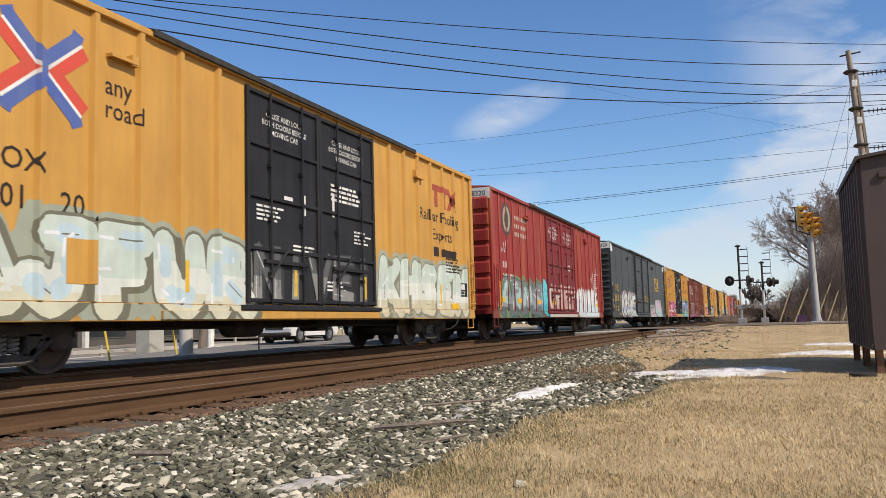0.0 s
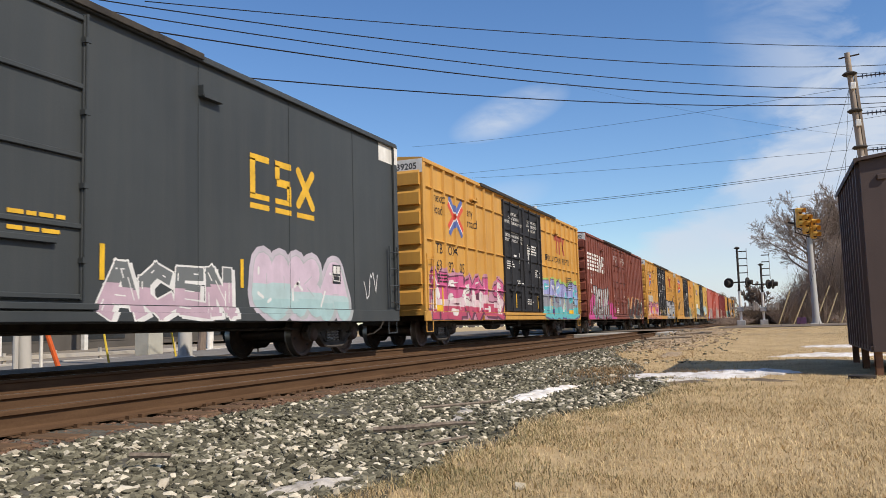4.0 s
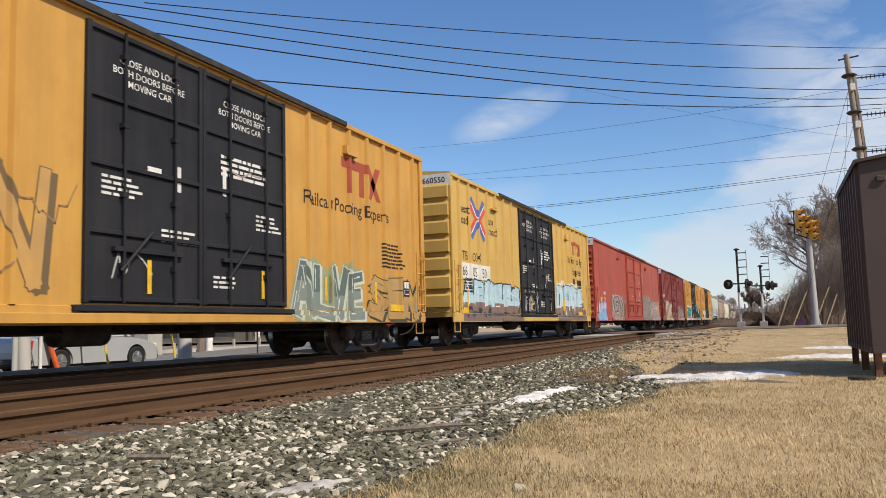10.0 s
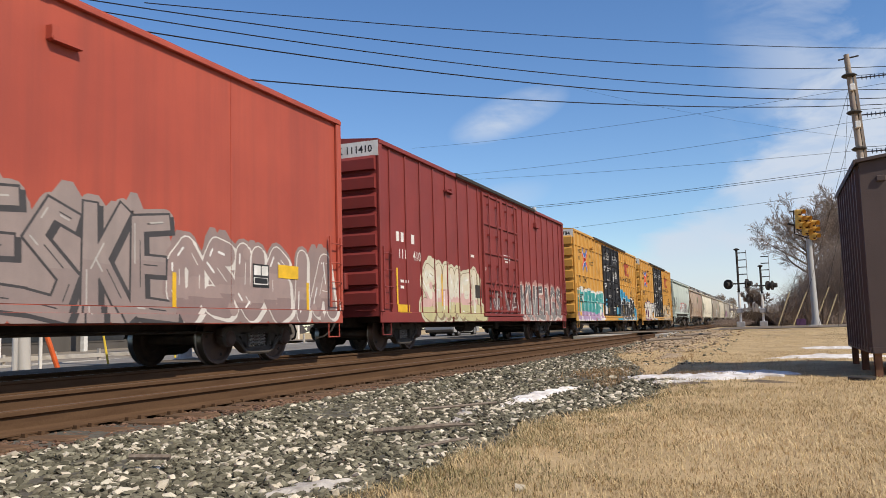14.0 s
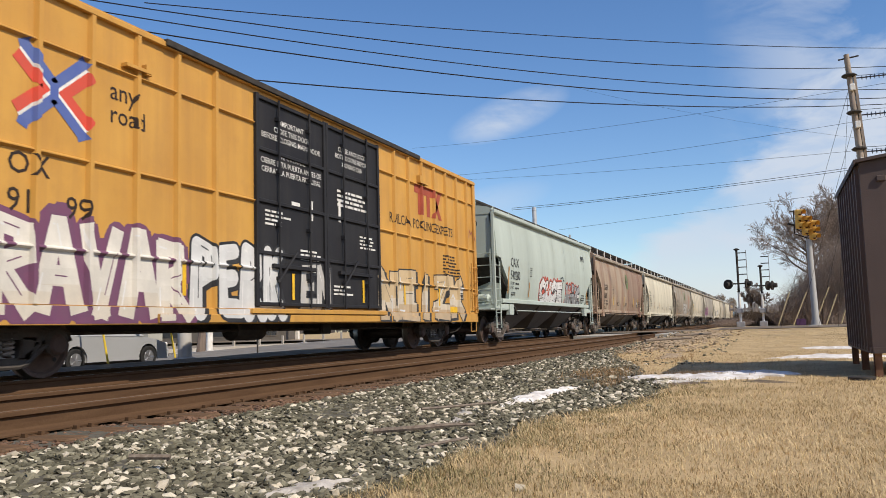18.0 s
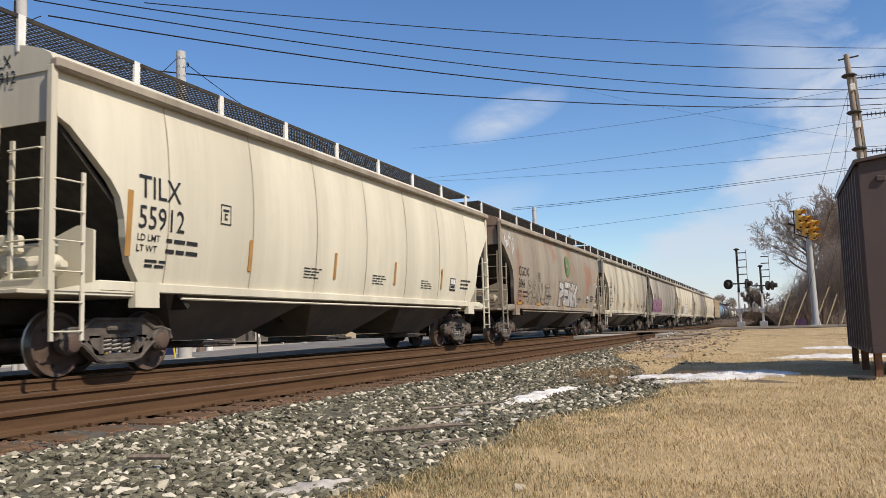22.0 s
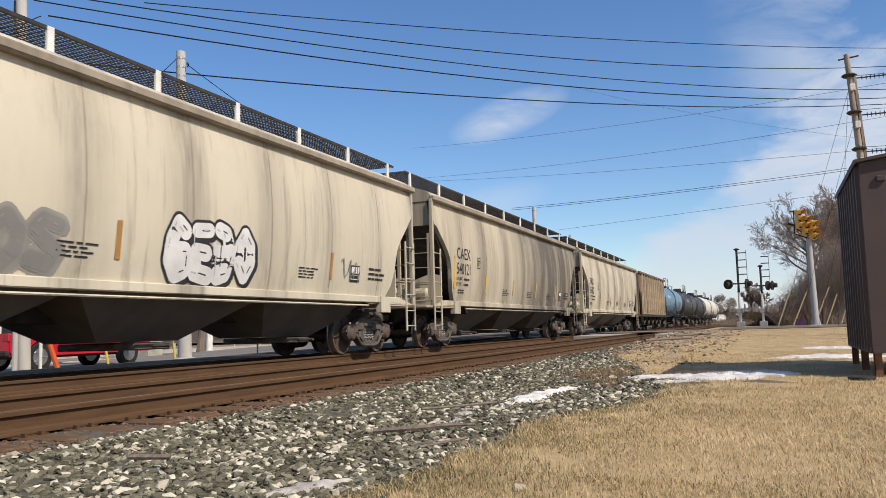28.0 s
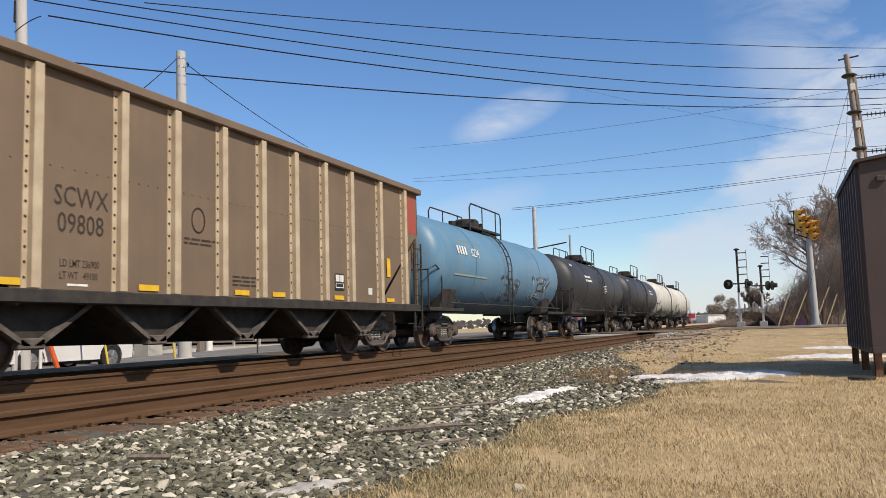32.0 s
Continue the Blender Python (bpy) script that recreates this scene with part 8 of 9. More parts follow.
def hop_marks(t, number, ink, y=2.15, refl=(), rmat=None, size=0.34, mark="", low=0.0, box=None, first=None, lift_end=0.0, narrow=1.0):
    """Reporting mark, number, load figures, outlined square, placard and reflector strips of a hopper; low sets the block deeper on its flank."""
    if mark:
        words(t[0], t[1], [(mark, y, 2.56 - low, size, 0.92 * narrow)], ink, "dark stencilled reporting mark", 0.006)
    else:
        bars(t[0], t[1], mark_bars(y, 2.60 - low, size * 0.55, 4, 0.28), ink, "dark blocks of the owner's mark", 0.006)
    words(t[0], t[1], [(number, y, 2.11 - low, size, 0.84 * narrow)], ink, "dark stencilled car number", 0.006)
    words(t[0], t[1], [("LD LMT", y, 1.93 - low, 0.10), ("LT WT", y, 1.77 - low, 0.10)], ink, "small load lettering", 0.006)
    small_print(t, y + 0.62, 1.94 - low, 0.5, 2, ink, 0.16, 0.06, 0.008)
    small_print(t, y + 0.2, 1.62 - low, 0.4, 2, ink, 0.07, 0.04, 0.008)
    for a in (t[2] * 0.35, t[2] * 0.52, t[2] * 0.68):
        small_print(t, a, 1.78, 0.6, 4, ink, 0.06, 0.022, 0.008)
    placard(t, t[2] - 3.55, 1.6, 0.42, 0.36)
    small_print(t, t[2] - 2.7, 1.9, 0.8, 3, ink, 0.11, 0.05, 0.008)
    a, c = box or y + 2.0, 2.53 - low * 0.5
    decal("outlined_square", t[0], [quad(a, a + 0.28, c - 0.17, c - 0.15), quad(a, a + 0.28, c + 0.15, c + 0.17), quad(a, a + 0.02, c - 0.17, c + 0.17), quad(a + 0.26, a + 0.28, c - 0.17, c + 0.17), quad(a + 0.06, a + 0.22, c + 0.05, c + 0.09),
                                    quad(a + 0.10, a + 0.18, c - 0.09, c - 0.06), quad(a + 0.10, a + 0.13, c - 0.09, c + 0.02), quad(a + 0.10, a + 0.18, c - 0.01, c + 0.02)], [ink], t[1], "small outlined square", 0.006)
    reflectors(t, refl, 1.62, 0.55, 0.10, rmat or YEL, 0.012)
    if first is not None:
        reflectors(t, (first,), 1.68, 0.95, 0.11, rmat or YEL, 0.012)
    g = Mesh()
    for _, _, q in text_polys(number, 0, 3.95 + lift_end, 0.18):
        g.face([(0.30 + p[0] * 0.85, 0.072, p[1]) for p in q])
    for _, _, q in text_polys(mark, 0, 4.18 + lift_end, 0.18) if mark else ():
        g.face([(0.30 + p[0] * 0.85, 0.072, p[1]) for p in q])
    part("lettering", g, ink, t[0], "dark end number")


hop_marks(h13, "540280", BLACK, 1.68, (4.05, 14.4), BROWN_R, 0.32, "CAIX", -0.09, 4.15, 1.40)
hop_marks(h14, "1608", INK, 1.90, (4.82, 8.44, 12.15, 13.95), None, 0.32, "CGEX", 0.16, 4.5)
hop_marks(h15, "55912", BLACK, 1.54, (4.28, 7.31, 10.27, 13.3), BROWN_R, 0.34, "TILX", 0.0, 3.45, 1.32)
hop_marks(h16, "3046", INK, 1.90, (), None, 0.34, "CGOX", 0.17, 4.6)
hop_marks(h17, "1989", BLACK, 1.47, (3.74, 6.60, 8.90, 11.2, 14.4), None, 0.34, "CGEX", 0.0, 2.74, 1.27, narrow=0.58)
hop_marks(h18, "637", BLACK, 1.80, (12.6, 15.0), None, 0.32, "CGEX", 0.10, 4.4)
hop_marks(h19, "540092", BLACK, 1.50, (4.26, 7.2, 13.2), BROWN_R, 0.34, "CAEX", 0.0, 3.42, 1.22)
hop_marks(h20, "540121", BLACK, 1.70, (4.31, 7.33, 10.3, 13.4), None, 0.34, "CAEX", 0.0, 3.48, 1.50)
hop_marks(h21, "55432", BLACK, 1.52, (4.2, 7.3, 10.4, 13.3), BROWN_R, 0.34, "TILX", 0.0, 3.44, 1.32)
for yy in (1.95, 4.6, 8.95, 12.6):
    decal("orange_mark", h16[0], [quad(yy, yy + 0.6, 1.34, 1.43, 0, 1)], [paint((0.55, 0.27, 0.03))], h16[1], "orange reflector on the sill", 0.01)
bars(h13[0], h13[1], mark_bars(13.35, 3.58, 0.26, 3, 0.26), BLACK, "dark block mark", 0.006)
graff(h13, 131, 5.6, 9.3, 1.33, 2.45, "CUSE", [WH, (0.66, 0.66, 0.64)], (0.05, 0.03, 0.03), (0.50, 0.07, 0.035), None, None, fat=0.34, lw=0.07, lift=0.004, label="white sprayed lettering with black outline and red edge")
graff(h13, 132, 9.95, 12.7, 1.33, 2.40, "NAK", [(0.33, 0.34, 0.34), (0.24, 0.25, 0.25)], (0.02, 0.02, 0.02), (0.50, 0.07, 0.035), None, WH, fat=0.36, lw=0.09, lift=0.004, label="silver sprayed lettering with black outline and red edge")
tag(h13, 133, 8.9, 2.35, 0.8, 0.35, (0.05, 0.06, 0.06), 9, 0.045, 0.008)
tag(h13, 134, 13.0, 1.45, 0.7, 0.35, (0.05, 0.06, 0.06), 9, 0.045, 0.008)
tag(h16, 161, 0.35, 2.75, 1.1, 1.15, WH, 16, 0.03, 0.01)
graff(h16, 162, 3.1, 6.3, 1.40, 2.25, "PAILE", [(0.30, 0.245, 0.18)], (0.12, 0.095, 0.075), None, None, None, fat=0.20, lw=0.05, lift=0.005, label="thin dark outlined scrawl", bubble=True)
graff(h16, 163, 8.0, 11.5, 1.34, 2.46, "PENK", [(0.50, 0.48, 0.44), (0.42, 0.40, 0.37)], (0.10, 0.09, 0.08), (0.26, 0.22, 0.18), None, WH, fat=0.30, lw=0.07, lift=0.006, label="white outlined scrawl")
tag(h16, 164, 15.4, 2.3, 0.8, 0.7, WH, 12, 0.03, 0.01)
ring = [(0, 2, [(9.6 + 0.46 * math.cos(a), 3.15 + 0.48 * math.sin(a)) for a in [6.283 * i / 22 for i in range(22)]]), (1, 3, [(9.6 - 0.42 * math.cos(a), 3.15 + 0.26 * math.sin(a)) for a in [-1.2 + 2.4 * i / 12 for i in range(13)]]), (2, 4, [(9.24, 3.10), (9.72, 3.06), (9.72, 3.22), (9.24, 3.26)])]
decal("emblem", h16[0], ring, [paint((0.10, 0.19, 0.05)), paint((0.16, 0.17, 0.08)), paint((0.24, 0.2, 0.14))], h16[1], "faded green round emblem", 0.01)
decal("emblem", h14[0], ring, [paint((0.13, 0.17, 0.06)), paint((0.19, 0.17, 0.08)), paint((0.10, 0.07, 0.04))], h14[1], "faded green round emblem", 0.01)
graff(h18, 181, 1.3, 6.7, 1.36, 2.45, "OLUMEN", [(0.25, 0.075, 0.17), (0.29, 0.11, 0.21), (0.19, 0.06, 0.13)], (0.46, 0.38, 0.40), (0.26, 0.12, 0.19), (0.2, 0.04, 0.14), (0.6, 0.5, 0.55), fat=0.34, lw=0.05, lift=0.005, label="purple sprayed lettering", bubble=True)
graff(h19, 191, 8.2, 10.5, 1.33, 2.42, "GEDO", [WH, (0.70, 0.69, 0.66)], BK, None, None, (0.5, 0.5, 0.5), fat=0.46, lw=0.10, lift=0.005, label="white bubble lettering with black outline", bubble=True)
graff(h19, 192, 4.5, 6.3, 1.36, 2.15, "MOS", [(0.22, 0.21, 0.19)], (0.26, 0.25, 0.22), (0.3, 0.28, 0.24), None, (0.3, 0.28, 0.24), fat=0.3, lw=0.05, lift=0.005, label="buffed grey scrawl", bubble=True)
tag(h19, 193, 13.6, 1.5, 0.9, 0.6, (0.2, 0.19, 0.17), 12, 0.03, 0.01)

# coal car and tanks
DK = mat("dark_brown_stencil", (0.05, 0.035, 0.025), 0.7, grain=0.05, bump=0)
words(k22[0], k22[1], [("SCWX", 3.06, 2.28, 0.27, 0.84)], DK, "dark stencilled reporting mark")
words(k22[0], k22[1], [("09808", 3.12, 1.92, 0.27, 0.84), ("LD LMT 236900", 3.17, 1.47, 0.10, 0.72), ("LT WT   49100", 3.17, 1.31, 0.10, 0.72)], DK, "dark stencilled car number")
decal("emblem", k22[0], [stroke((5.95 + 0.16 * math.cos(a), 2.38 + 0.2 * math.sin(a)), (5.95 + 0.16 * math.cos(a + 0.4), 2.38 + 0.2 * math.sin(a + 0.4)), 0.03, 0, 1, 3) for a in [0.4 * i for i in range(16)]], [DK], k22[1], "thin dark ring emblem")
small_print(k22, 5.6, 2.05, 0.8, 2, DK, 0.07, 0.03)
small_print(k22, 6.85, 1.5, 0.8, 3, DK, 0.07, 0.03)
placard(k22, 10.4, 1.40, 0.4, 0.36)
bars(k22[0], k22[1], [(3.3, 3.65, 1.22, 1.25), (11.95, 12.15, 1.35, 1.5)], WHITE)
decal("rust_patch", k22[0], [quad(14.2, 14.75, 3.0, 3.95, 0, 1)], [paint((0.35, 0.06, 0.03))], k22[1], "red painted corner")


def tank_x(y, z):
    return math.sqrt(max(0.02, 1.49 ** 2 - (z - 2.5) ** 2))


tank_t = (t23[0], [(1.1, 14.2, 1.2, 3.9, tank_x)], 15.3)
bars(tank_t[0], tank_t[1], mark_bars(2.2, 2.75, 0.26, 4, 0.22), WHITE, "white blocks of the owner's mark", 0.006)
words(tank_t[0], tank_t[1], [("6234", 3.4, 2.75, 0.26)], WHITE, "white car number", 0.006)
decal("spray_paint", tank_t[0], [(0, 0.5, [(1.9, 2.1), (4.9, 2.1), (4.6, 3.2), (2.2, 3.2)])], [paint((0.20, 0.25, 0.20))], tank_t[1], "grey-green patch", 0.006)
graff(tank_t, 231, 6.4, 8.6, 1.5, 2.3, "NAS", [(0.10, 0.14, 0.18)], (0.05, 0.06, 0.08), None, None, WH, fat=0.22, lw=0.05, lift=0.006, label="dark scrawled lettering")
graff(tank_t, 232, 10.2, 12.8, 1.6, 2.5, "NEK", [(0.16, 0.22, 0.26)], (0.04, 0.05, 0.06), None, None, WH, fat=0.22, lw=0.05, lift=0.006, label="dark scrawled lettering")
for tt, yy in ((t24, 3.5), (t25, 10.0)):
    tk = (tt[0], [(1.1, 14.2, 1.2, 3.9, tank_x)], 15)
    small_print(tk, yy, 2.9, 1.8, 2, WHITE, 0.2, 0.10, 0.008)
    small_print(tk, yy + 4.5, 2.6, 0.8, 5, WHITE, 0.09, 0.04, 0.008)
    tag(tk, 240, 0.9, 3.3, 0.8, 0.3, WH, 6, 0.05, 0.01)


# ---- level crossing signals, traffic lights ----
MAST = mat("silver_mast", (0.36, 0.36, 0.37), 0.5, 0.4, second=(0.26, 0.26, 0.27), scale=3, grain=0.1)
AMBER = mat("amber_signal_housing", (0.78, 0.44, 0.08), 0.5, second=(0.68, 0.37, 0.06), scale=3, grain=0.05, bump=0)
GATE = mat("weathered_gate_steel", (0.20, 0.175, 0.155), 0.7, second=(0.30, 0.26, 0.23), scale=6, grain=0.2)
LENS = mat("dark_lens", (0.05, 0.012, 0.01), 0.15, grain=0.02, bump=0)


def crossing_signal(x, y, z, top, lights, label, arms=((-0.62, -25), (0.55, 70))):
    s = thing("crossing_signal", label, "crossing signal", "crossing signals", m=pose(x, y, z))
    g = Mesh()
    g.tube([(0, 0, 0), (0, 0, 2.15)], 0.085, 10)
    part("mast_foot", g, WHITE, s)
    g = Mesh()
    g.tube([(0, 0, 2.15), (0, 0, top - z)], 0.07, 10)
    part("mast", g, DARK, s)
    g = Mesh()
    g.box(-0.25, 0.25, -0.25, 0.25, -0.1, 0.32, 0, 0.03)
    part("base", g, MAST, s)
    h = lights - z
    g = Mesh()
    g.tube([(-0.62, 0, h), (0.62, 0, h)], 0.045, 8)
    part("crossarm", g, DARK, s)
    for a, turn in arms:
        g = Mesh()
        g.lathe("y", (0, 0, 0), [(0.10, 0.10), (0.08, 0.31), (0.0, 0.31)], 18)
        lt = part("light_backing", g, DARK, s, m=pose(a, 0, h - 0.02, 0, 0, turn))
        g = Mesh()
        g.lathe("y", (0, 0, 0), [(0.0, 0.16), (-0.26, 0.15), (-0.26, 0.13)], 14)
        part("hood", g, DARK, lt)
        g = Mesh()
        g.lathe("y", (0, -0.02, 0), [(0, 0.13), (-0.02, 0.1)], 14)
        part("lens", g, LENS, lt)
    for i in range(4):
        g = Mesh()
        zz = h + 0.55 + 0.45 * i
        g.box(0.05, 0.55, -0.02, 0.02, zz, zz + 0.06)
        part("bracket", g, DARK, s)
    g = Mesh()
    g.tube([(0.55, 0, h + 0.3), (0.55, 0, h + 2.1)], 0.02, 5)
    part("rail", g, MAST, s)
    g = Mesh()
    g.lathe("z", (0, 0, top - z), [(0, 0.12), (0.06, 0.2), (0.14, 0.05)], 10)
    part("bell", g, DARK, s)
    g = Mesh()
    g.box(-0.22, 0.18, -0.2, 0.2, 0.85, 1.15, 0, 0.04)
    part("gate_machine", g, MAST, s)
    g = Mesh()
    g.box(-0.62, -0.2, -0.26, -0.2, 1.02, 1.16, 0, 0.02)
    g.box(0.2, 0.95, -0.26, -0.2, 1.04, 1.17, 0, 0.02)
    for a in (-0.58, -0.35, 0.3, 0.55, 0.78, 0.92):
        g.box(a - 0.045, a + 0.045, -0.28, -0.18, 0.92, 1.42, 0, 0.01)
    part("counterweight", g, GATE, s)
    return s


crossing_signal(-1.80, 54.5, 0.12, 4.92, 2.82, "level crossing mast with dark flashing light hoods")
crossing_signal(-0.50, 58.5, 0.12, 4.05, 2.80, "shorter level crossing mast with dark light hoods", ((0.45, 60), (0.72, 75)))

sig = thing("traffic_light", "three amber traffic light heads on a grey steel pole", "traffic light", m=pose(2.27, 50, 0.05))
g = Mesh()
g.tube([(0, 0, 0), (0, 0, 0.5), (-0.06, 0, 4.9)], [0.30, 0.19, 0.145], 14)
part("pole", g, mat("weathered_steel_pole", (0.40, 0.39, 0.37), 0.6, 0.2, second=(0.32, 0.31, 0.29), scale=1, stretch=(1, 1, 0.2), grain=0.08), sig, smooth=True)
g = Mesh()
g.box(-0.35, 0.35, -0.35, 0.35, -0.05, 0.12, 0, 0.03)
part("foot", g, CONC, sig)
g = Mesh()
g.tube([(-0.75, 0, 6.6), (-0.75, 0, 5.25), (-0.06, 0, 4.95)], 0.035, 6)
g.tube([(-0.95, 0, 6.55), (-0.4, 0, 6.55)], 0.03, 6)
g.tube([(-0.62, 0, 5.5), (0.2, 0, 4.95)], 0.035, 6)
g.tube([(-1.1, 0, 5.85), (-0.75, 0, 5.75)], 0.06, 6)
part("bracket", g, DARK, sig)
for hx, hz in ((-0.50, 6.06), (-0.19, 5.67), (0.17, 5.39)):
    hd_m = pose(hx, -0.05, hz, 0, 0, 38)
    g = Mesh()
    g.box(-0.18, 0.18, -0.10, 0.14, -0.55, 0.55, 0, 0.05)
    hd = part("signal_head", g, AMBER, sig, m=hd_m)
    for k in (-0.36, 0.0, 0.36):
        g = Mesh()
        arc = [(-0.4 + (math.pi + 0.8) * i / 10) for i in range(11)]
        for r0, r1 in ((0.18, 0.17), (0.165, 0.155)):
            for a, b in zip(arc, arc[1:]):
                f0, f1 = 0.30 + 0.10 * max(0, math.sin(a)), 0.30 + 0.10 * max(0, math.sin(b))
                g.face([(r0 * math.cos(a), -0.10, k + r0 * math.sin(a)), (r0 * math.cos(b), -0.10, k + r0 * math.sin(b)),
                        (r1 * math.cos(b), -0.10 - f1, k + r1 * math.sin(b) - 0.03), (r1 * math.cos(a), -0.10 - f0, k + r1 * math.sin(a) - 0.03)])
        part("visor", g, AMBER, hd)
        g = Mesh()
        g.lathe("y", (0, -0.11, k), [(0, 0.15), (-0.02, 0.1)], 12)
        part("lens", g, LENS, hd)
g = Mesh()
g.box(-0.45, 0.05, 0.0, 0.03, 0.05, 0.42, 0, 0.01)
g2 = thing("small_sign", "small dark purple sign on the ground by the pole", "sign", "", g, mat("purple_sign", (0.10, 0.04, 0.10), 0.6, grain=0.05), pose(1.75, 51, 0.1))

TAN = mat("tan_plastic_guard", (0.52, 0.42, 0.24), 0.7, second=(0.42, 0.33, 0.18), scale=2, grain=0.08)
for x0, z0, x1, z1 in ((0.34, 0.10, 1.10, 2.16), (1.20, 0.12, 2.05, 2.12), (2.36, 0.1, 3.30, 2.37), (3.00, 0.09, 3.70, 1.92), (3.80, 0.08, 4.32, 1.62)):
    g = Mesh()
    g.tube([(x0, 54, z0), (x1, 54, z1)], 0.045, 6)
    thing("guy_guard", "leaning tan plastic guard of a guy wire", "guy guard", "guy guards", g, TAN)


# ---- bare trees and scrub ----
BARK = mat("grey_brown_bark", (0.21, 0.165, 0.135), 0.9, second=(0.15, 0.118, 0.098), scale=2, grain=0.2, bump=0.4)
TWIG = mat("brown_twigs", (0.27, 0.208, 0.165), 0.9, second=(0.19, 0.145, 0.115), scale=0.6, island=0.3, grain=0.2, bump=0)


def grow(g, p, d, length, r, level, rng, min_r=0.011, spread=0.55):
    """A limb that bends upwards, with side branches along it down to fine twigs."""
    n = 2 + level
    pts, rs = [tuple(p)], [r]
    q, dd = Vector(p), Vector(d)
    turn = Vector((rng.uniform(-0.12, 0.12), rng.uniform(-0.12, 0.12), rng.uniform(-0.02, 0.13)))
    heads = [dd.copy()]
    for i in range(n):
        dd = (dd + turn + Vector((rng.uniform(-0.13, 0.13), rng.uniform(-0.13, 0.13), rng.uniform(-0.09, 0.09)))).normalized()
        q = q + dd * length / n
        pts.append(tuple(q))
        rs.append(max(r * (1 - 0.72 * (i + 1) / n), min_r))
        heads.append(dd.copy())
    g.tube(pts, rs, (3, 4, 5, 7)[min(level, 3)], caps=False)
    if level == 0:
        return
    count = (0, 9, 8, 8)[min(level, 3)]
    for k in range(count):
        t = 0.16 + 0.84 * (k + rng.random()) / count
        i = min(int(t * n), n - 1)
        base = Vector(pts[i]).lerp(Vector(pts[i + 1]), min(t * n - i, 1.0))
        side = heads[i].orthogonal().normalized()
        side.rotate(Matrix.Rotation(rng.uniform(0, 6.283), 3, heads[i]))
        nd = (heads[i] * rng.uniform(0.65, 1.0) + side * rng.uniform(0.55, 1.0) * (0.55 + spread * 0.5) + Vector((0, 0, 0.12))).normalized()
        grow(g, base, nd, length * rng.uniform(0.34, 0.56) * (1.18 - 0.45 * t), max(rs[i + 1] * rng.uniform(0.36, 0.5), min_r), level - 1, rng, min_r, spread)


def bare_tree(x, y, h, seed, label, levels=3, spread=0.55, lean=(0, 0), min_r=0.009, fork=0.36, limbs=12):
    rng = random.Random(seed)
    t = thing("bare_tree", label, "tree", "bare trees", m=pose(x, y, ground_z(x, y) - 0.1))
    g = Mesh()
    r0 = h * 0.020
    stem = [(lean[0] * h * a + 0.02 * h * math.sin(5 * a + seed), lean[1] * h * a, h * a) for a in (0, fork * 0.5, fork, fork + 0.16, fork + 0.32)]
    radii = [r0 * 1.3, r0, r0 * 0.85, r0 * 0.55, r0 * 0.3]
    g.tube(stem, radii, 9)
    part("trunk", g, BARK, t)
    g = Mesh()
    for k in range(limbs):
        f = (k + 0.5 * rng.random()) / limbs
        i = 2 + min(int(f * 2), 1)
        base = Vector(stem[i]).lerp(Vector(stem[i + 1]), f * 2 - (i - 2))
        a = 2.4 * k + rng.uniform(-0.3, 0.3)
        up = 0.35 + 0.75 * f
        grow(g, base, Vector((math.cos(a) * spread, math.sin(a) * spread, up)).normalized(), h * (0.50 - 0.12 * f), r0 * (0.50 - 0.2 * f), levels, rng, min_r, spread)
    part("crown", g, TWIG, t)
    return t


bare_tree(3.0, 72, 9.6, 5, "large bare tree with a wide crown of fine twigs", 3, 1.0, (-0.02, 0), 0.008, 0.40, 14)
bare_tree(6.4, 76, 10.4, 6, "bare tree behind the scrub", 3, 0.55)
bare_tree(9.5, 70, 9.5, 8, "bare tree behind the scrub", 3, 0.55)
bare_tree(4.9, 80, 10.4, 9, "bare tree behind the scrub", 3, 0.5)
bare_tree(-26, 33, 8.6, 12, "bare tree beyond the street", 3, 0.5)


def scrub(name, label, x0, x1, y0, y1, hmax, count, seed, profile, material=None, thick=0.010):
    rng = random.Random(seed)
    g = Mesh()
    for _ in range(count):
        x, y = rng.uniform(x0, x1), rng.uniform(y0, y1)
        h = hmax * profile((x - x0) / (x1 - x0)) * rng.uniform(0.45, 1.0)
        b = Vector((x, y, ground_z(x, y) - 0.05))
        p1 = b + Vector((rng.uniform(-0.55, 0.55), rng.uniform(-0.4, 0.4), h * 0.5))
        p2 = p1 + Vector((rng.uniform(-0.9, 0.9), rng.uniform(-0.6, 0.6), h * 0.5))
        g.tube([b, p1, p2], [thick, thick * 0.8, thick * 0.4], 3, caps=False)
        for k in range(7):
            t = rng.uniform(0.15, 1.0)
            s = (b.lerp(p1, t * 2) if t < 0.5 else p1.lerp(p2, t * 2 - 1))
            e = s + Vector((rng.uniform(-0.8, 0.8), rng.uniform(-0.5, 0.5), rng.uniform(0.1, 0.8))) * (0.3 + 0.12 * h)
            g.tube([s, e], [thick * 0.55, thick * 0.3], 3, caps=False)
    return thing(name, label, "shrubs", "", g, material or TWIG, kind="stuff")


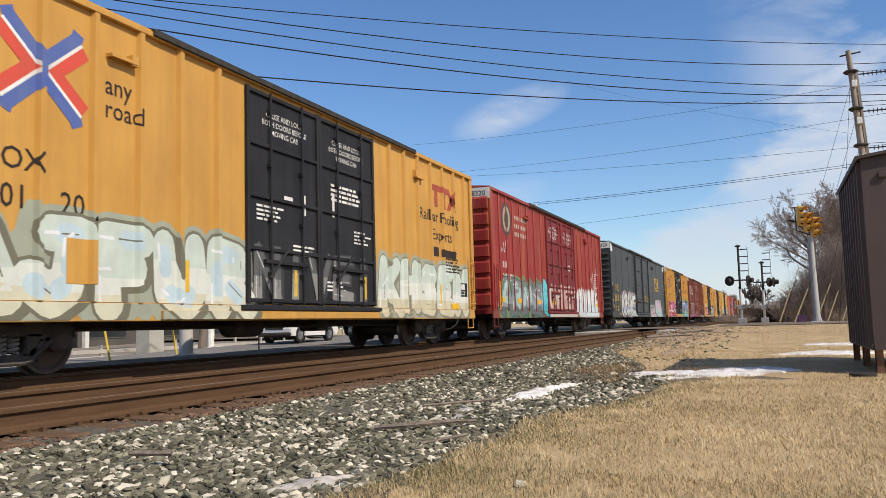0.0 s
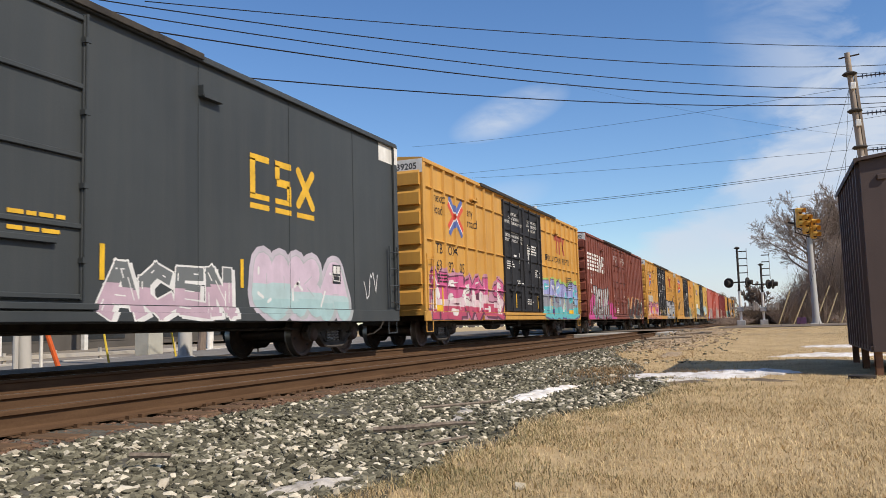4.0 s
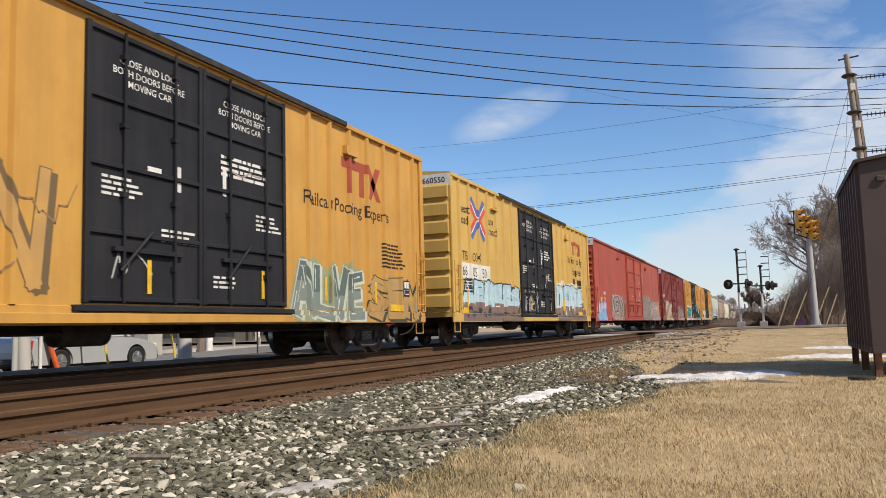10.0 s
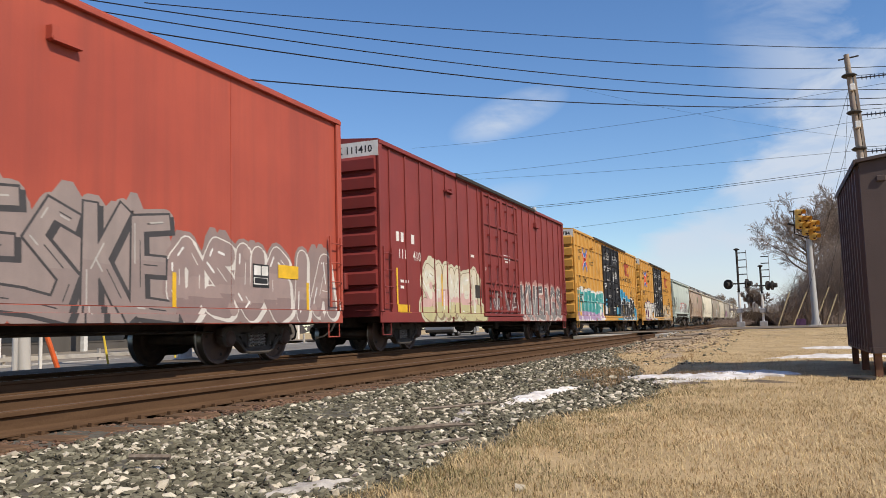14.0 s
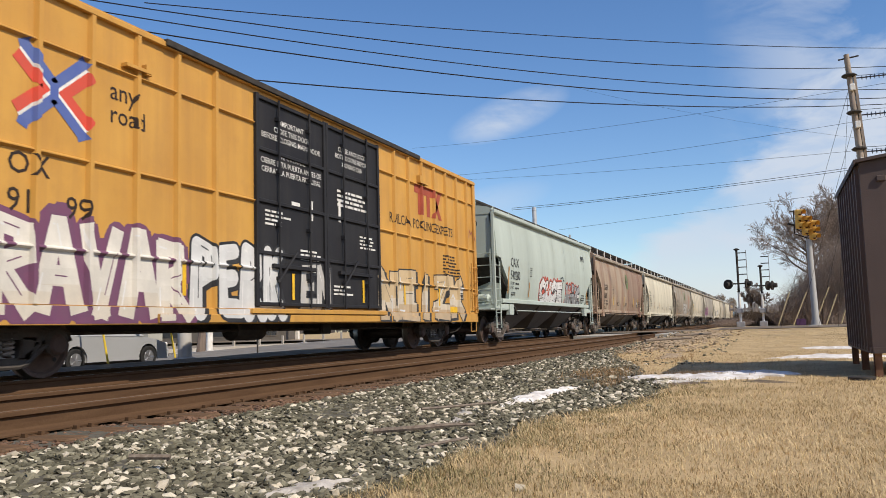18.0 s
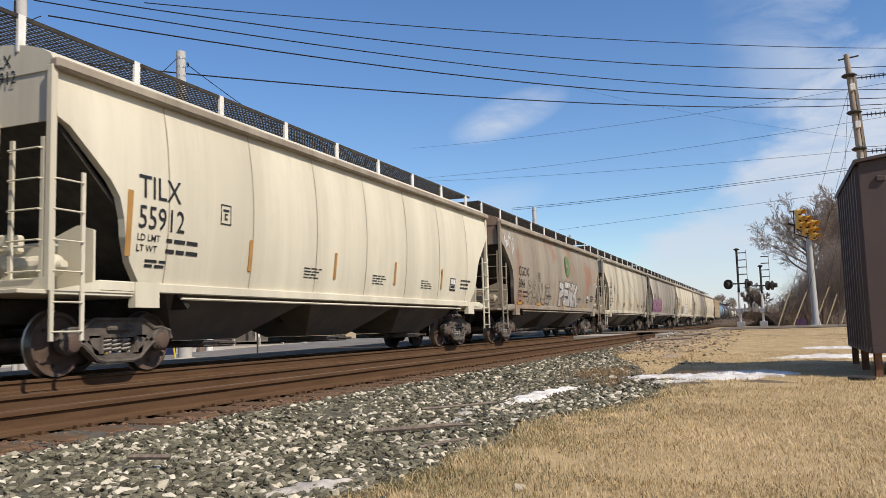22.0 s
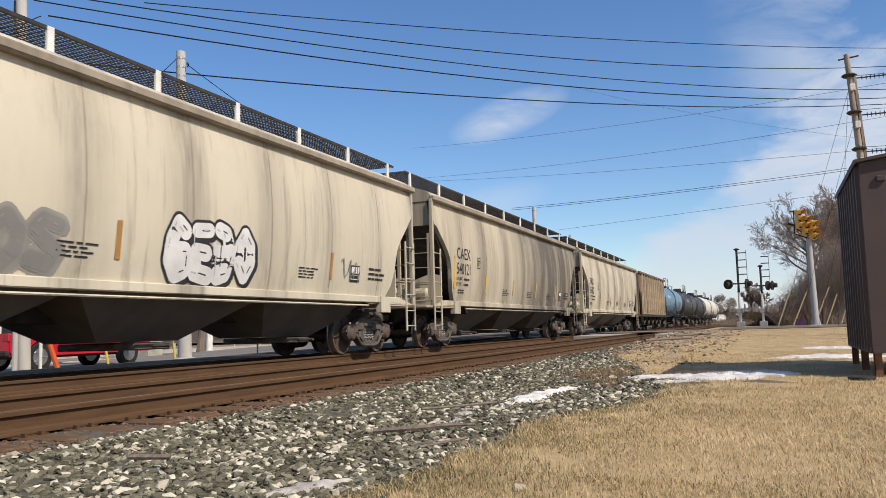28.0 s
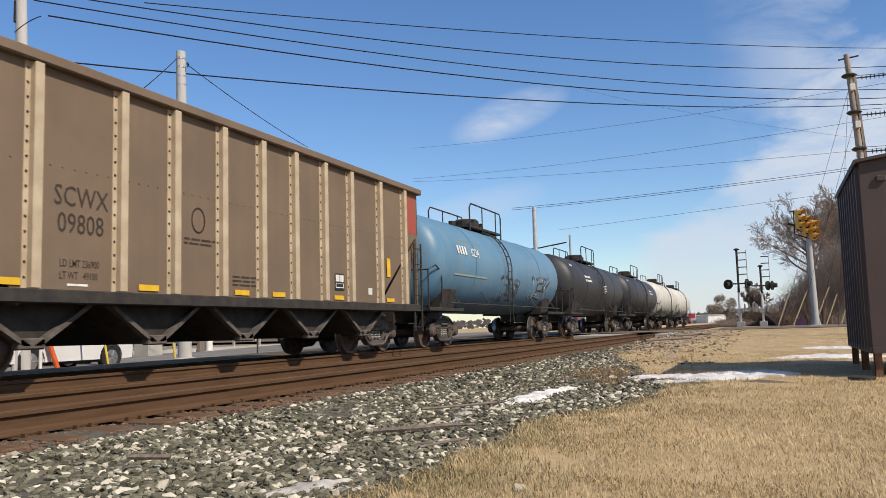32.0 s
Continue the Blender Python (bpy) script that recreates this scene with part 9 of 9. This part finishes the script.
scrub("scrub", "dense leafless brown scrub along the far verge", 0.3, 9.0, 58.5, 68, 6.0, 8600, 31, lambda t: 0.25 + 0.75 * ease(t * 1.9))
scrub("low_scrub", "low dark scrub beside the crossing", -1.75, 0.6, 62, 68, 1.3, 1500, 33, lambda t: 1.0, mat("dark_scrub", (0.09, 0.066, 0.046), 0.9, second=(0.13, 0.09, 0.062), scale=1, island=0.3, bump=0))
scrub("low_scrub", "low brown brush along the road", 3.5, 9, 55, 57, 0.8, 200, 35, lambda t: 1.0)
scrub("low_scrub", "dry brown weeds beside the rails past the crossing", -3.1, -1.9, 57, 60.5, 0.55, 420, 37, lambda t: 1.0)
bare_tree(-1.05, 64, 3.1, 41, "small dark leafless tree behind the crossing", 3, 0.35, (0, 0), 0.012, 0.22, 9)

NEEDLE = mat("dull_brown_crown", (0.17, 0.14, 0.105), 0.9, second=(0.24, 0.19, 0.15), scale=0.5, island=0.4, grain=0.2, bump=0)


def far_tree(x, y, h, w, seed, label):
    rng = random.Random(seed)
    t = thing("tree", label, "tree", "far trees", m=pose(x, y, 0))
    g = Mesh()
    g.tube([(0, 0, -0.3), (0, 0, h * 0.5)], [0.25, 0.12], 7)
    part("trunk", g, BARK, t)
    g = Mesh()
    lobes = [(rng.uniform(-0.5, 0.5) * w, rng.uniform(-0.4, 0.4) * w, h * rng.uniform(0.3, 0.82), w * rng.uniform(0.25, 0.42)) for _ in range(9)]
    for cx, cy, cz, cr in lobes:
        for _ in range(420):
            d = Vector((rng.gauss(0, 1), rng.gauss(0, 1), rng.gauss(0, 0.8)))
            d = d.normalized() * cr * rng.uniform(0.45, 1.12)
            c = Vector((cx, cy, cz)) + d
            u = Vector((rng.uniform(-1, 1), rng.uniform(-1, 1), rng.uniform(-1, 1))).normalized() * rng.uniform(0.10, 0.34)
            v = u.orthogonal().normalized() * rng.uniform(0.03, 0.10)
            g.face([c - u, c + v, c + u * 0.9, c - v])
    part("crown", g, NEEDLE, t)
    return t


for i, (x, y, h, w) in enumerate(((-18.8, 300, 8.0, 4.6), (-16.2, 303, 10.4, 4.2), (-13.9, 298, 9.2, 4.0), (-21.5, 315, 6.0, 4.4))):
    far_tree(x, y, h, w, 50 + i, "dark brownish tree far beyond the crossing")
far_line = Mesh()
frng = random.Random(77)
for i in range(2600):
    x = frng.uniform(-420, 420)
    h = 5.0 + 3.0 * noise.noise((x * 0.02, 2, 0)) + 1.5 * noise.noise((x * 0.11, 5, 0))
    z = frng.uniform(0, 1) ** 0.8 * h
    y = 520 + frng.uniform(-8, 8)
    s = frng.uniform(0.8, 2.0)
    far_line.face([(x - s, y, z), (x, y, z + s * 0.9), (x + s, y, z + frng.uniform(-0.3, 0.3)), (x, y, z - s * 0.8)])
thing("far_woods", "brown-grey line of leafless woods on the horizon", "woods", "", far_line, mat("hazy_woods", (0.17, 0.15, 0.14), 0.9, island=0.2, grain=0.2, bump=0), kind="stuff")

trailer = thing("shop_hall", "long low white hall beyond the crossing", "building", m=pose(-16.2, 210, -0.9, 0, 0, 55))
g = Mesh()
g.prism([(-3.4, 0.0), (3.1, 0.0), (3.1, 2.45), (2.3, 2.95), (-3.4, 2.75)], "y", -5, 12)
part("wall", g, WHITE, trailer)
g = Mesh()
g.prism([(-3.5, 2.75), (2.3, 2.95), (3.25, 2.42), (3.25, 2.52), (2.3, 3.07), (-3.5, 2.87)], "y", -5.2, 12.2)
part("roof", g, CONC, trailer)
g = Mesh()
g.box(-1.0, 0.2, -5.03, -5.0, 0.5, 1.5)
part("door", g, CONC, trailer)
shop = thing("roadside_sign", "white roadside sign board with a red panel", "sign", m=pose(-17.9, 206, -0.6))
g = Mesh()
g.box(-1.0, 1.0, -0.1, 0.1, 1.4, 3.35, 0, 0.04)
part("board", g, WHITE, shop)
g = Mesh()
g.box(-0.8, 0.85, -0.13, -0.1, 2.0, 3.1)
part("panel", g, paint((0.55, 0.05, 0.05)), shop)
for a in (-0.7, 0.7):
    g = Mesh()
    g.box(a - 0.08, a + 0.08, -0.08, 0.08, 0, 1.5)
    part("post", g, DARK, shop)
g = Mesh()
g.box(-1.4, 0.3, -0.5, 0.5, 0.3, 1.5, 0, 0.15)
thing("dumpster", "dull red metal dumpster below the sign", "dumpster", "", g, paint((0.38, 0.06, 0.08)), pose(-17.9, 203, -0.75))


# ---- traffic on the street ----
TYRE = mat("tyre_rubber", (0.02, 0.02, 0.02), 0.9, grain=0.1)
RIM = mat("alloy_rim", (0.5, 0.5, 0.52), 0.35, 0.8, grain=0.05)
vehicles = []


def vehicle(name, label, category, rgb, kind, lane, rows, flip=False):
    """A car built along +y (its front), keyed along its lane. rows: (seconds, y)."""
    body_mat = mat("car_paint", rgb, 0.3, second=tuple(c * 0.92 for c in rgb), scale=1, grain=0.02, bump=0, spec=0.6)
    v = thing(name, label, category, "vehicles on the street")
    hw = 0.92
    if kind == "sedan":
        top = [(-2.36, 0.62), (-2.33, 0.86), (-2.15, 0.98), (-1.6, 1.02), (1.0, 0.97), (1.8, 0.86), (2.2, 0.72), (2.34, 0.52), (2.32, 0.30)]
        cab, roof = [(-1.85, 1.0), (-1.0, 1.40), (-0.5, 1.45), (0.1, 1.45), (0.4, 1.41), (1.25, 0.96)], 1.42
        wh, wy, low, mid = 0.33, (-1.40, 1.43), 0.26, (-0.35,)
    elif kind == "suv":
        top = [(-2.27, 0.55), (-2.28, 0.92), (-2.18, 1.12), (1.0, 1.10), (1.75, 1.03), (2.12, 0.92), (2.28, 0.70), (2.26, 0.36)]
        cab, roof = [(-2.17, 1.10), (-1.86, 1.62), (-1.5, 1.70), (0.1, 1.72), (0.35, 1.68), (1.15, 1.08)], 1.66
        wh, wy, low, mid = 0.37, (-1.37, 1.42), 0.34, (-1.05, -0.1)
    else:
        top = [(-2.86, 0.62), (-2.86, 1.12), (-0.95, 1.14), (-0.85, 1.17), (1.25, 1.17), (2.3, 1.10), (2.68, 1.0), (2.8, 0.80), (2.78, 0.48)]
        cab, roof = [(-0.95, 1.15), (-0.82, 1.78), (-0.65, 1.88), (0.45, 1.90), (0.65, 1.86), (1.4, 1.15)], 1.84
        wh, wy, low, mid = 0.42, (-1.78, 1.78), 0.46, (0.0,)
    # lower body: the outline from tail to nose, then back along the sill round the wheel arches
    arch = wh + 0.07
    sill = []
    for y in sorted(wy, reverse=True):
        sill += [(y + arch * math.cos(a), max(low, wh + arch * math.sin(a))) for a in [math.pi * i / 10 - 0.25 + 0.05 * i for i in range(11)]]
    outline = top + [(top[-1][0] - 0.05, low)] + sill + [(top[0][0] + 0.08, low)]
    cy0, cz0 = sum(p[0] for p in outline) / len(outline), 0.72
    g = Mesh()
    g.prism(outline, "x", -hw + 0.06, hw - 0.06)
    for s in (1, -1):
        g.prism([(cy0 + (y - cy0) * 0.985, cz0 + (z - cz0) * (0.90 if z > cz0 else 1.0)) for y, z in outline], "x", s * (hw - 0.06), s * hw)
    part("body", g, body_mat, v)
    g = Mesh()
    g.box(-hw + 0.25, hw - 0.25, top[0][0] + 0.4, top[-1][0] - 0.4, low - 0.08, 0.62)
    part("chassis", g, DARK, v)
    # cabin: roof narrower than the belt line
    half = lambda z: hw - 0.05 - 0.20 * (z - cab[0][1]) / (cab[2][1] - cab[0][1])
    n = len(cab)
    g = Mesh()
    for s in (1, -1):
        g.face([(s * half(z), y, z) for y, z in cab])
    for i in range(n):
        a, b = cab[i], cab[(i + 1) % n]
        g.face([(-half(a[1]), *a), (half(a[1]), *a), (half(b[1]), *b), (-half(b[1]), *b)])
    part("cabin", g, body_mat, v)
    z0, z1 = cab[0][1] + 0.05, roof - 0.06

    def edge_y(z, front):
        pts = cab[::-1] if front else cab
        for (ya, za), (yb, zb) in zip(pts, pts[1:]):
            if za <= z <= zb:
                return ya + (yb - ya) * (z - za) / (zb - za)
        return pts[2][0]
    cuts = [None, *mid, None]
    for s in (1, -1):
        for a, b in zip(cuts, cuts[1:]):
            q = [((edge_y(z0, False) + 0.10 if a is None else a + 0.04), z0), ((edge_y(z0, True) - 0.14 if b is None else b - 0.04), z0),
                 ((edge_y(z1, True) - 0.10 if b is None else b - 0.04), z1), ((edge_y(z1, False) + 0.10 if a is None else a + 0.04), z1)]
            g = Mesh()
            g.face([(s * (half(z) + 0.008), y, z) for y, z in q])
            part("side_window", g, GLASS, v)
        g = Mesh()
        g.box(s * (hw - 0.04), s * (hw + 0.14), cab[-1][0] - 0.35, cab[-1][0] - 0.25, z0 + 0.02, z0 + 0.16, 0, 0.02)
        part("mirror", g, body_mat, v)
    for nm, front, out in (("windscreen", True, 0.012), ("rear_window", False, -0.012)):
        g = Mesh()
        g.face([(x * (half(z) - 0.10), edge_y(z, front) + out, z + 0.006) for x, z in ((-1, z0), (1, z0), (1, z1), (-1, z1))])
        part(nm, g, GLASS, v)
    fy, ry = max(p[0] for p in top), min(p[0] for p in top)
    zl = 0.60 if kind == "sedan" else 0.80
    for s in (1, -1):
        g = Mesh()
        g.box(s * 0.52, s * 0.90, fy - 0.30, fy - 0.02, zl, zl + 0.15, 0, 0.04)
        part("headlight", g, WHITE, v)
        g = Mesh()
        g.box(s * 0.66, s * 0.91, ry - 0.01, ry + 0.12, zl + 0.08, zl + 0.32, 0, 0.03)
        part("tail_light", g, paint((0.45, 0.02, 0.02)), v)
    g = Mesh()
    g.box(-0.5, 0.5, fy - 0.08, fy + 0.012, zl - 0.16, zl + 0.10, 0, 0.02)
    part("grille", g, DARK, v)
    for y in (ry - 0.05, fy - 0.10):
        g = Mesh()
        g.box(-hw + 0.02, hw - 0.02, y, y + 0.15, low, low + 0.18, 0, 0.05)
        part("bumper", g, DARK, v)
    for y in wy:
        for s in (1, -1):
            g = Mesh()
            g.lathe("x", (0, 0, 0), [(-0.10, wh - 0.09), (-0.11, wh - 0.04), (-0.09, wh), (0.09, wh), (0.11, wh - 0.04), (0.10, wh - 0.09)], 22)
            w = part("wheel", g, TYRE, v, m=pose(s * 0.82, y, wh))
            g = Mesh()
            g.lathe("x", (0, 0, 0), [(-0.112, wh * 0.25), (-0.105, wh * 0.62), (0.105, wh * 0.62), (0.112, wh * 0.25)], 14)
            for k in range(5):
                t = k * 1.2566
                g.tube([(s * 0.113, 0.03 * math.cos(t), 0.03 * math.sin(t)), (s * 0.113, wh * 0.58 * math.cos(t), wh * 0.58 * math.sin(t))], 0.02, 5)
            part("rim", g, RIM, w)
    vehicles.append((v, lane, rows, flip))
    return v


vehicle("suv", "white suv driving on the street", "car", (0.72, 0.72, 0.71), "suv", -22.0, [(0, 35.4), (1.0, 29.9), (2.0, 24.1), (3.0, 18.0), (8, -14.0), (32, -150.0)], True)
vehicle("sedan", "silver sedan driving on the street", "car", (0.40, 0.41, 0.42), "sedan", -18.6, [(0, -50.0), (9.0, 10.8), (10.0, 18.0), (11, 25.4), (16, 64), (32, 220)])
vehicle("sedan", "grey sedan driving on the street", "car", (0.36, 0.37, 0.38), "sedan", -18.6, [(0, -150.0), (16, -4.0), (17, 7.0), (18, 18.5), (19, 29.5), (20, 40), (32, 170)])
vehicle("suv", "dark blue car waiting on the street", "car", (0.015, 0.022, 0.07), "sedan", -20.4, [(0, -110.0), (14.5, 10.0), (16.2, 18.0), (17.0, 19.2), (21, 19.2), (22, 21.0), (23.5, 33), (26, 58), (32, 120)])
vehicle("suv", "black suv driving on the street", "car", (0.03, 0.032, 0.036), "suv", -20.4, [(0, -150.0), (22, 7.0), (23, 13.0), (24, 18.2, 0.1, 8), (25, 21.1, 0.8, 30), (26, 26.0, 1.3, 14), (28, 43, 0.6, 0), (32, 90, 0.0, 0)])
vehicle("suv", "dark grey suv driving on the street", "car", (0.07, 0.072, 0.075), "suv", -18.6, [(0, -165.0), (22, 4.5), (23, 11.6), (24, 18.7), (25, 25.8), (26, 33.0), (32, 82)])
vehicle("suv", "dark red suv driving on the street", "car", (0.20, 0.02, 0.025), "suv", -18.6, [(0, -20.0), (6.0, 15.2), (7.0, 20.1), (8.0, 24.5), (9.0, 29.5), (12.0, 50.0), (32, 200.0)])
vehicle("pickup_truck", "bright red pickup truck turning off the street", "pickup truck", (0.55, 0.012, 0.03), "pickup", -20.8, [(0, -160.0), (24, -10), (27, 18.4), (28, 19.7), (29.3, 20.2), (30.1, 21.8, 0.1, 14), (30.6, 23.0, 0.5, 32), (31, 23.2, 1.0, 42), (31.5, 23.2, 2.6, 56), (32, 22.8, 4.2, 66)])
vehicle("suv", "white off-road vehicle driving on the street", "car", (0.72, 0.72, 0.71), "suv", -18.6, [(0, -200.0), (29, 4.0), (30, 10.0), (31, 14.6), (32, 17.0)])


def motions():
    """Keys for all that moves: the cars of the train, their wheels while they pass, and the traffic."""
    for car, s0 in cars:
        walk(car, [(t, pose(TRACK, s0 - SPEED * t, 0)) for t in (0, 8, 16, 24, 32)])
    turn = math.degrees(SPEED / WR)
    start = dict((car.name, s0) for car, s0 in cars)
    for w, car, a in wheels:
        y0 = start[car.name] + w.parent.location.y + a
        t0, t1 = max(0.0, (y0 - 34) / SPEED), min(32.0, (y0 - 3) / SPEED)
        rows = [(0.0, pose(0, a, WR))]
        n = int((t1 - t0) * 30) if t1 > t0 else 0
        f0 = int(t0 * 30) + 1
        rows += [((f0 + k) / 30, pose(0, a, WR) @ Matrix.Rotation(radians(turn) * k / 30, 4, "X")) for k in range(n) if (f0 + k) / 30 < 31.98]
        last = rows[-1][1]
        walk(w, rows + [(32.0, last)])
    for v, lane, rows, flip in vehicles:
        # a row may add how far the car has left its lane and how far it has turned
        rows = [(r + (0.0, 0.0))[:4] for r in rows]
        walk(v, [(t, pose(lane - off, y, street_z(y) + 0.02, 0, 0, (180 if flip else 0) + a)) for t, y, off, a in rows])


motions()
